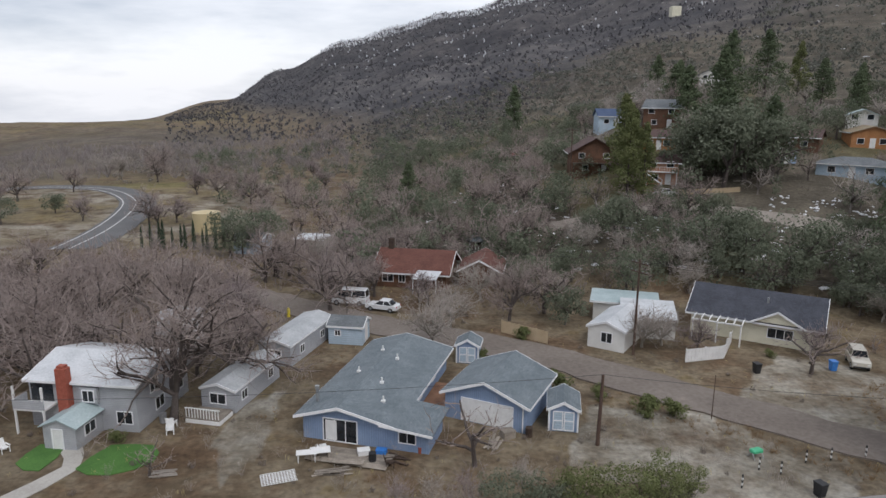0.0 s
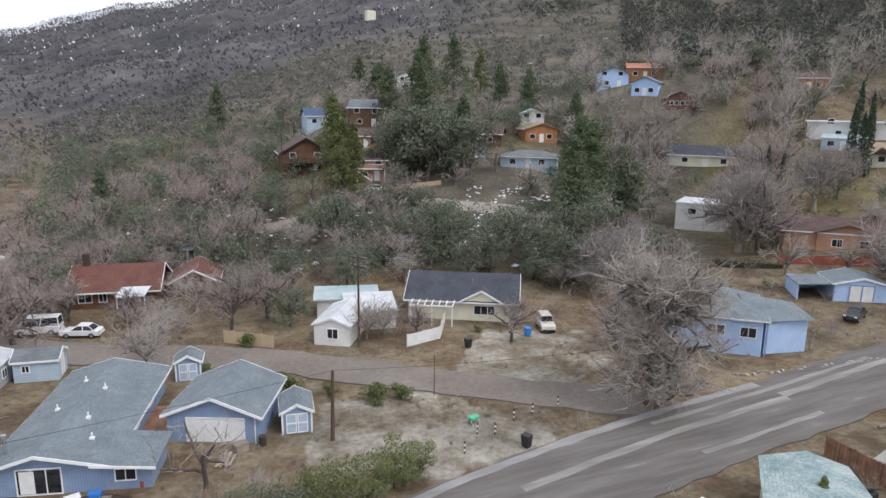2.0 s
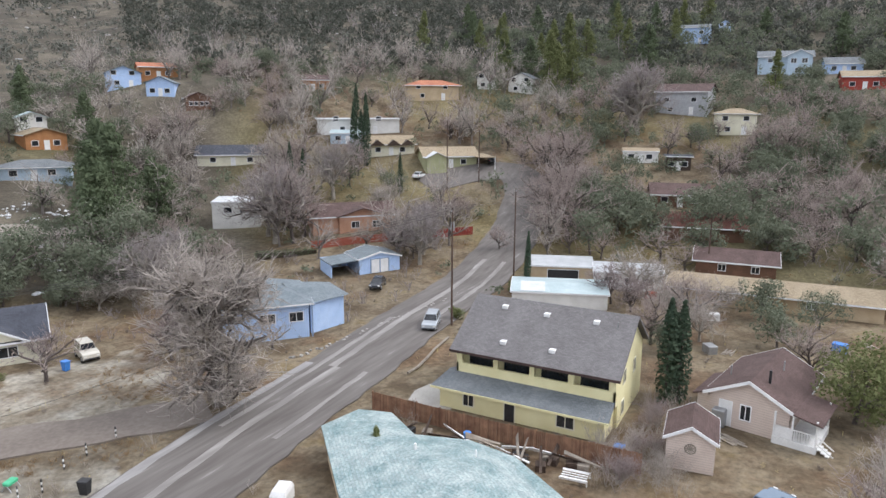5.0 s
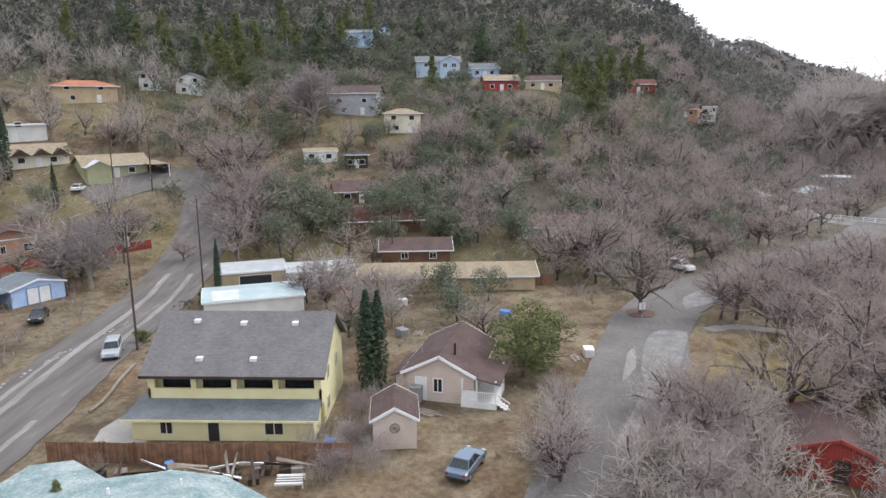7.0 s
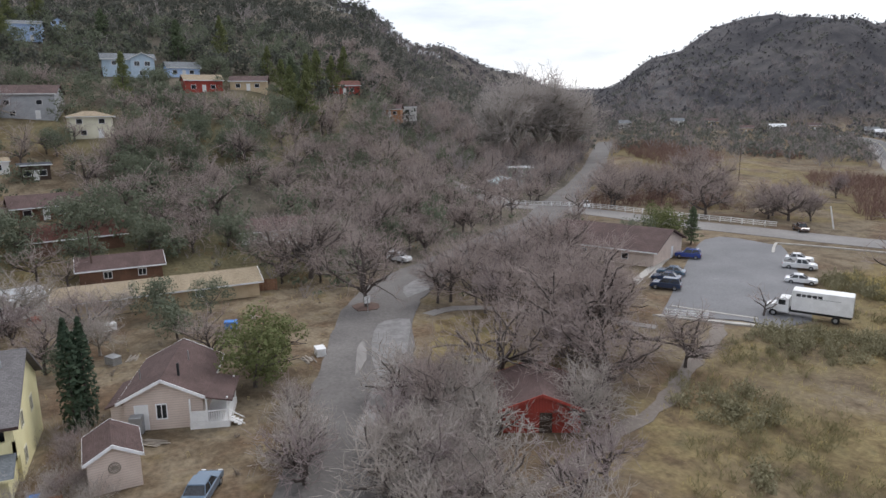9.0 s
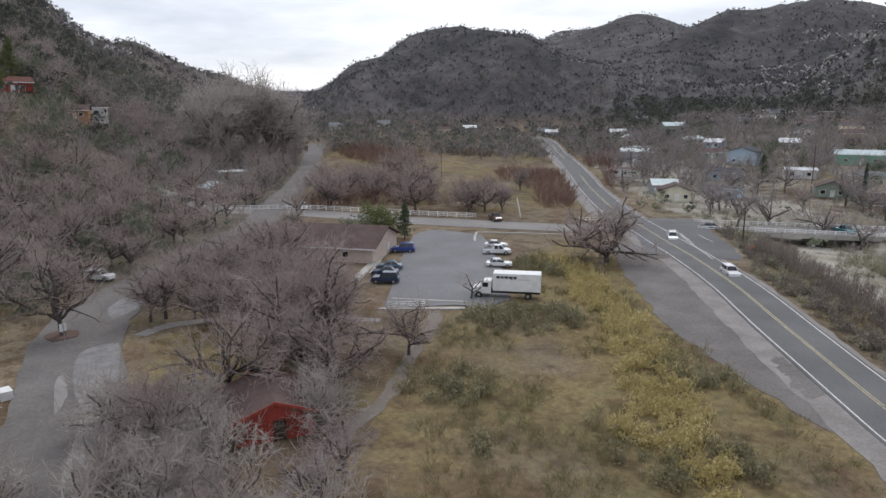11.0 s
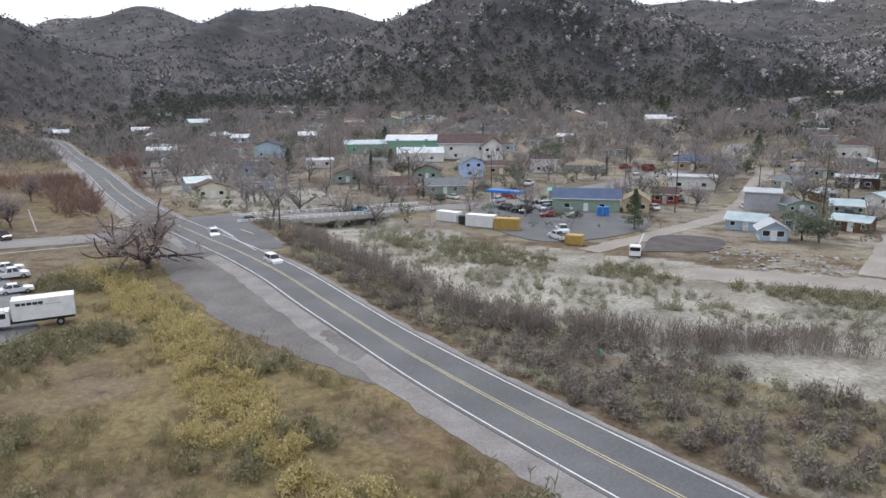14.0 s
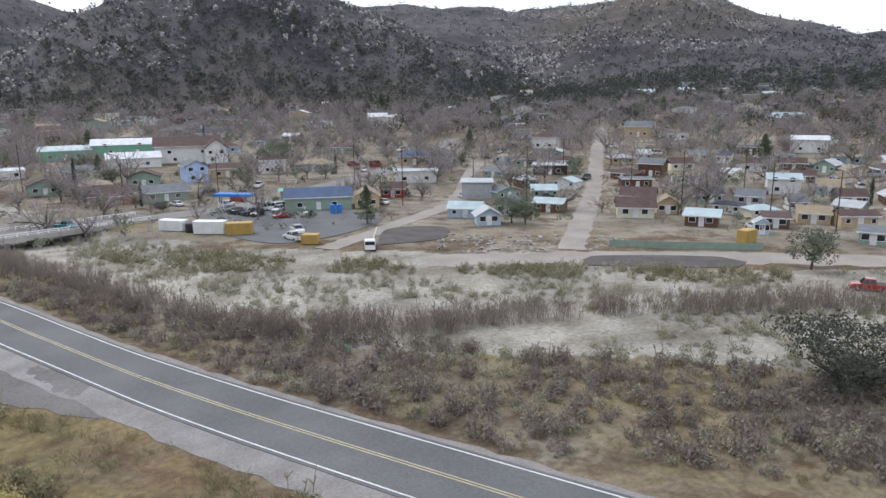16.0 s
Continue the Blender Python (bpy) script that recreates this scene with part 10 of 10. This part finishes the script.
# ---- small things round the near houses ----
def garden_chair(x, y, turn, mat_=WHITE, label="white plastic garden chair on bare ground"):
    T = thing("garden_chair", x, y, ground(x, y), turn, label, "chair")
    part("seat", Mesh().bevel_box(-0.3, -0.3, 0.38, 0.3, 0.3, 0.44, 0.02), mat_, T)
    part("backrest", Mesh().loft([[(-0.3, 0.26, 0.42), (0.3, 0.26, 0.42), (0.3, 0.32, 0.42), (-0.3, 0.32, 0.42)], [(-0.26, 0.46, 1.05), (0.26, 0.46, 1.05), (0.26, 0.51, 1.05), (-0.26, 0.51, 1.05)]]), mat_, T)
    for sx in (-1, 1):
        part("armrest", Mesh().bevel_box(sx * 0.32 - 0.06, -0.34, 0.58, sx * 0.32 + 0.06, 0.36, 0.62, 0.015), mat_, T)
        for sy in (-1, 1):
            part("leg", Mesh().box(sx * 0.3 - 0.03, sy * 0.29 - 0.03, 0, sx * 0.3 + 0.03, sy * 0.29 + 0.03, 0.6), mat_, T)


def yard_table(x, y, turn, mat_, label, w=1.6, d=0.8, h=0.74):
    T = thing("yard_table", x, y, ground(x, y), turn, label, "table")
    for k in range(5):
        part("top_board", Mesh().box(-w / 2, -d / 2 + k * d / 5 + 0.008, h - 0.05, w / 2, -d / 2 + (k + 1) * d / 5 - 0.008, h), mat_, T)
    for sx in (-1, 1):
        for sy in (-1, 1):
            part("leg", Mesh().box(sx * (w / 2 - 0.15) - 0.04, sy * (d / 2 - 0.1) - 0.04, 0, sx * (w / 2 - 0.15) + 0.04, sy * (d / 2 - 0.1) + 0.04, h - 0.05), mat_, T)


def crate(x, y, turn, s, mat_, label, dz=0.0, name="storage_box"):
    T = thing(name, x, y, ground(x, y) + dz, turn, label, "box")
    part("box_body", Mesh().bevel_box(-s * 0.7, -s / 2, 0, s * 0.7, s / 2, s * 0.75, 0.03), mat_, T)
    part("lid", Mesh().bevel_box(-s * 0.72, -s * 0.52, s * 0.75 + 0.003, s * 0.72, s * 0.52, s * 0.85, 0.02), mat_, T)


def lumber_pile(x, y, turn, n, length, seed, mat_=WEATHERED, label="loose pile of weathered boards on the ground"):
    r = random.Random(seed)
    T = thing("lumber_pile", x, y, ground(x, y), turn, label, "lumber")
    for k in range(n):
        a, L = r.uniform(-0.22, 0.22), length * r.uniform(0.6, 1.1)
        ox, oy, z = r.uniform(-0.4, 0.4), r.uniform(-0.6, 0.6), 0.02 + 0.05 * (k // 3)
        c, s = math.cos(a), math.sin(a)
        q = [(-L / 2, -0.08), (L / 2, -0.08), (L / 2, 0.08), (-L / 2, 0.08)]
        ring = lambda zz: [(ox + px * c - py * s, oy + px * s + py * c, zz) for px, py in q]
        part("board", Mesh().loft([ring(z), ring(z + 0.045)]), mat_, T)


def lattice(x, y, turn, w, h, mat_, label):
    """A garden lattice lying almost flat."""
    T = thing("lattice_panel", x, y, ground(x, y) + 0.05, turn, label, "lattice")
    for k in range(int(w / 0.22) + 1):
        part("slat", Mesh().box(-w / 2 + k * 0.22, -h / 2, 0.0, -w / 2 + k * 0.22 + 0.06, h / 2, 0.02), mat_, T)
    for k in range(int(h / 0.22) + 1):
        part("slat", Mesh().box(-w / 2, -h / 2 + k * 0.22, 0.021, w / 2, -h / 2 + k * 0.22 + 0.06, 0.04), mat_, T)


def barrel(x, y, mat_, label, r=0.3, h=0.85):
    T = thing("barrel", x, y, ground(x, y), 0, label, "barrel")
    part("drum", Mesh().tube((0, 0, 0), (0, 0, h), r, r, 14), mat_, T)
    part("hoop", Mesh().tube((0, 0, h * 0.33), (0, 0, h * 0.33 + 0.05), r + 0.015, r + 0.015, 14), mat_, T)
    part("hoop", Mesh().tube((0, 0, h * 0.66), (0, 0, h * 0.66 + 0.05), r + 0.015, r + 0.015, 14), mat_, T)


garden_chair(-23.3, 53.7, 160)
garden_chair(-35.0, 49.3, 60)
garden_chair(-9.6, 49.6, 200)
yard_table(-10.6, 48.4, 10, WHITE, "white-topped yard table on the bare patio")
yard_table(-7.2, 47.6, -8, WEATHERED, "low weathered wooden bench table beside patio", 2.4, 0.7, 0.45)
lumber_pile(-8.3, 46.8, 15, 9, 2.6, 11)
lumber_pile(-3.4, 48.6, -20, 8, 2.0, 12, DARKWOOD, "dark boards and scrap beside the blue house")
lumber_pile(4.4, 51.2, 70, 10, 2.2, 13)
lumber_pile(-21.0, 46.2, 20, 7, 1.8, 14, PALEDIRT, "short pale logs and boards on bare soil")
lattice(-12.2, 45.8, 20, 2.6, 1.6, WHITE, "white garden lattice lying on the ground")
crate(-6.2, 49.2, 15, 0.7, WHITE, "small white storage box beside patio")
crate(-4.8, 49.4, -10, 0.6, BLUEPLASTIC, "small blue plastic box beside patio")
crate(5.6, 52.4, 25, 0.8, WEATHERED, "weathered wooden box beside garage")
crate(-1.6, 50.0, 40, 0.6, BRICKRED, "small red-brown box beside patio")
barrel(-5.4, 48.2, BLACK, "black barrel beside the patio")
barrel(7.4, 52.6, DARKWOOD, "dark wooden barrel beside garage")
barrel(-24.4, 54.6, METAL, "grey metal drum beside white house")
garden_chair(-4.0, 47.6, 100, DARKWOOD, "dark wooden garden chair on bare ground")
for k, (bx, by, bt) in enumerate(((63.0, 28.6, 20), (66.0, 30.5, -35), (70.2, 22.4, 10), (58.6, 3.0, 60), (72.8, -13.0, 15), (86.0, 18.0, 40), (81.4, 5.4, -20), (92.0, -9.0, 30), (95.2, 30.2, 12))):
    lumber_pile(bx, by, bt, 7, 2.2, 60 + k)
for k, (bx, by, mt, lb) in enumerate(((74.0, -14.6, WHITE, "white storage box on dirt yard"), (80.6, 7.4, METAL, "grey metal box on dirt yard"), (88.4, -6.0, BLUEPLASTIC, "blue plastic box on dirt yard"), (93.8, 8.6, WHITE, "white storage box in back yard"), (100.5, 18.0, BRICKRED, "red-brown box in back yard"), (90.0, 27.4, WHITE, "white box beside tan-roofed building"), (103.0, 1.0, WHITE, "white box under bare trees"), (107.0, -6.0, WEATHERED, "weathered box under bare trees"))):
    crate(bx, by, k * 37, 1.1, mt, lb)
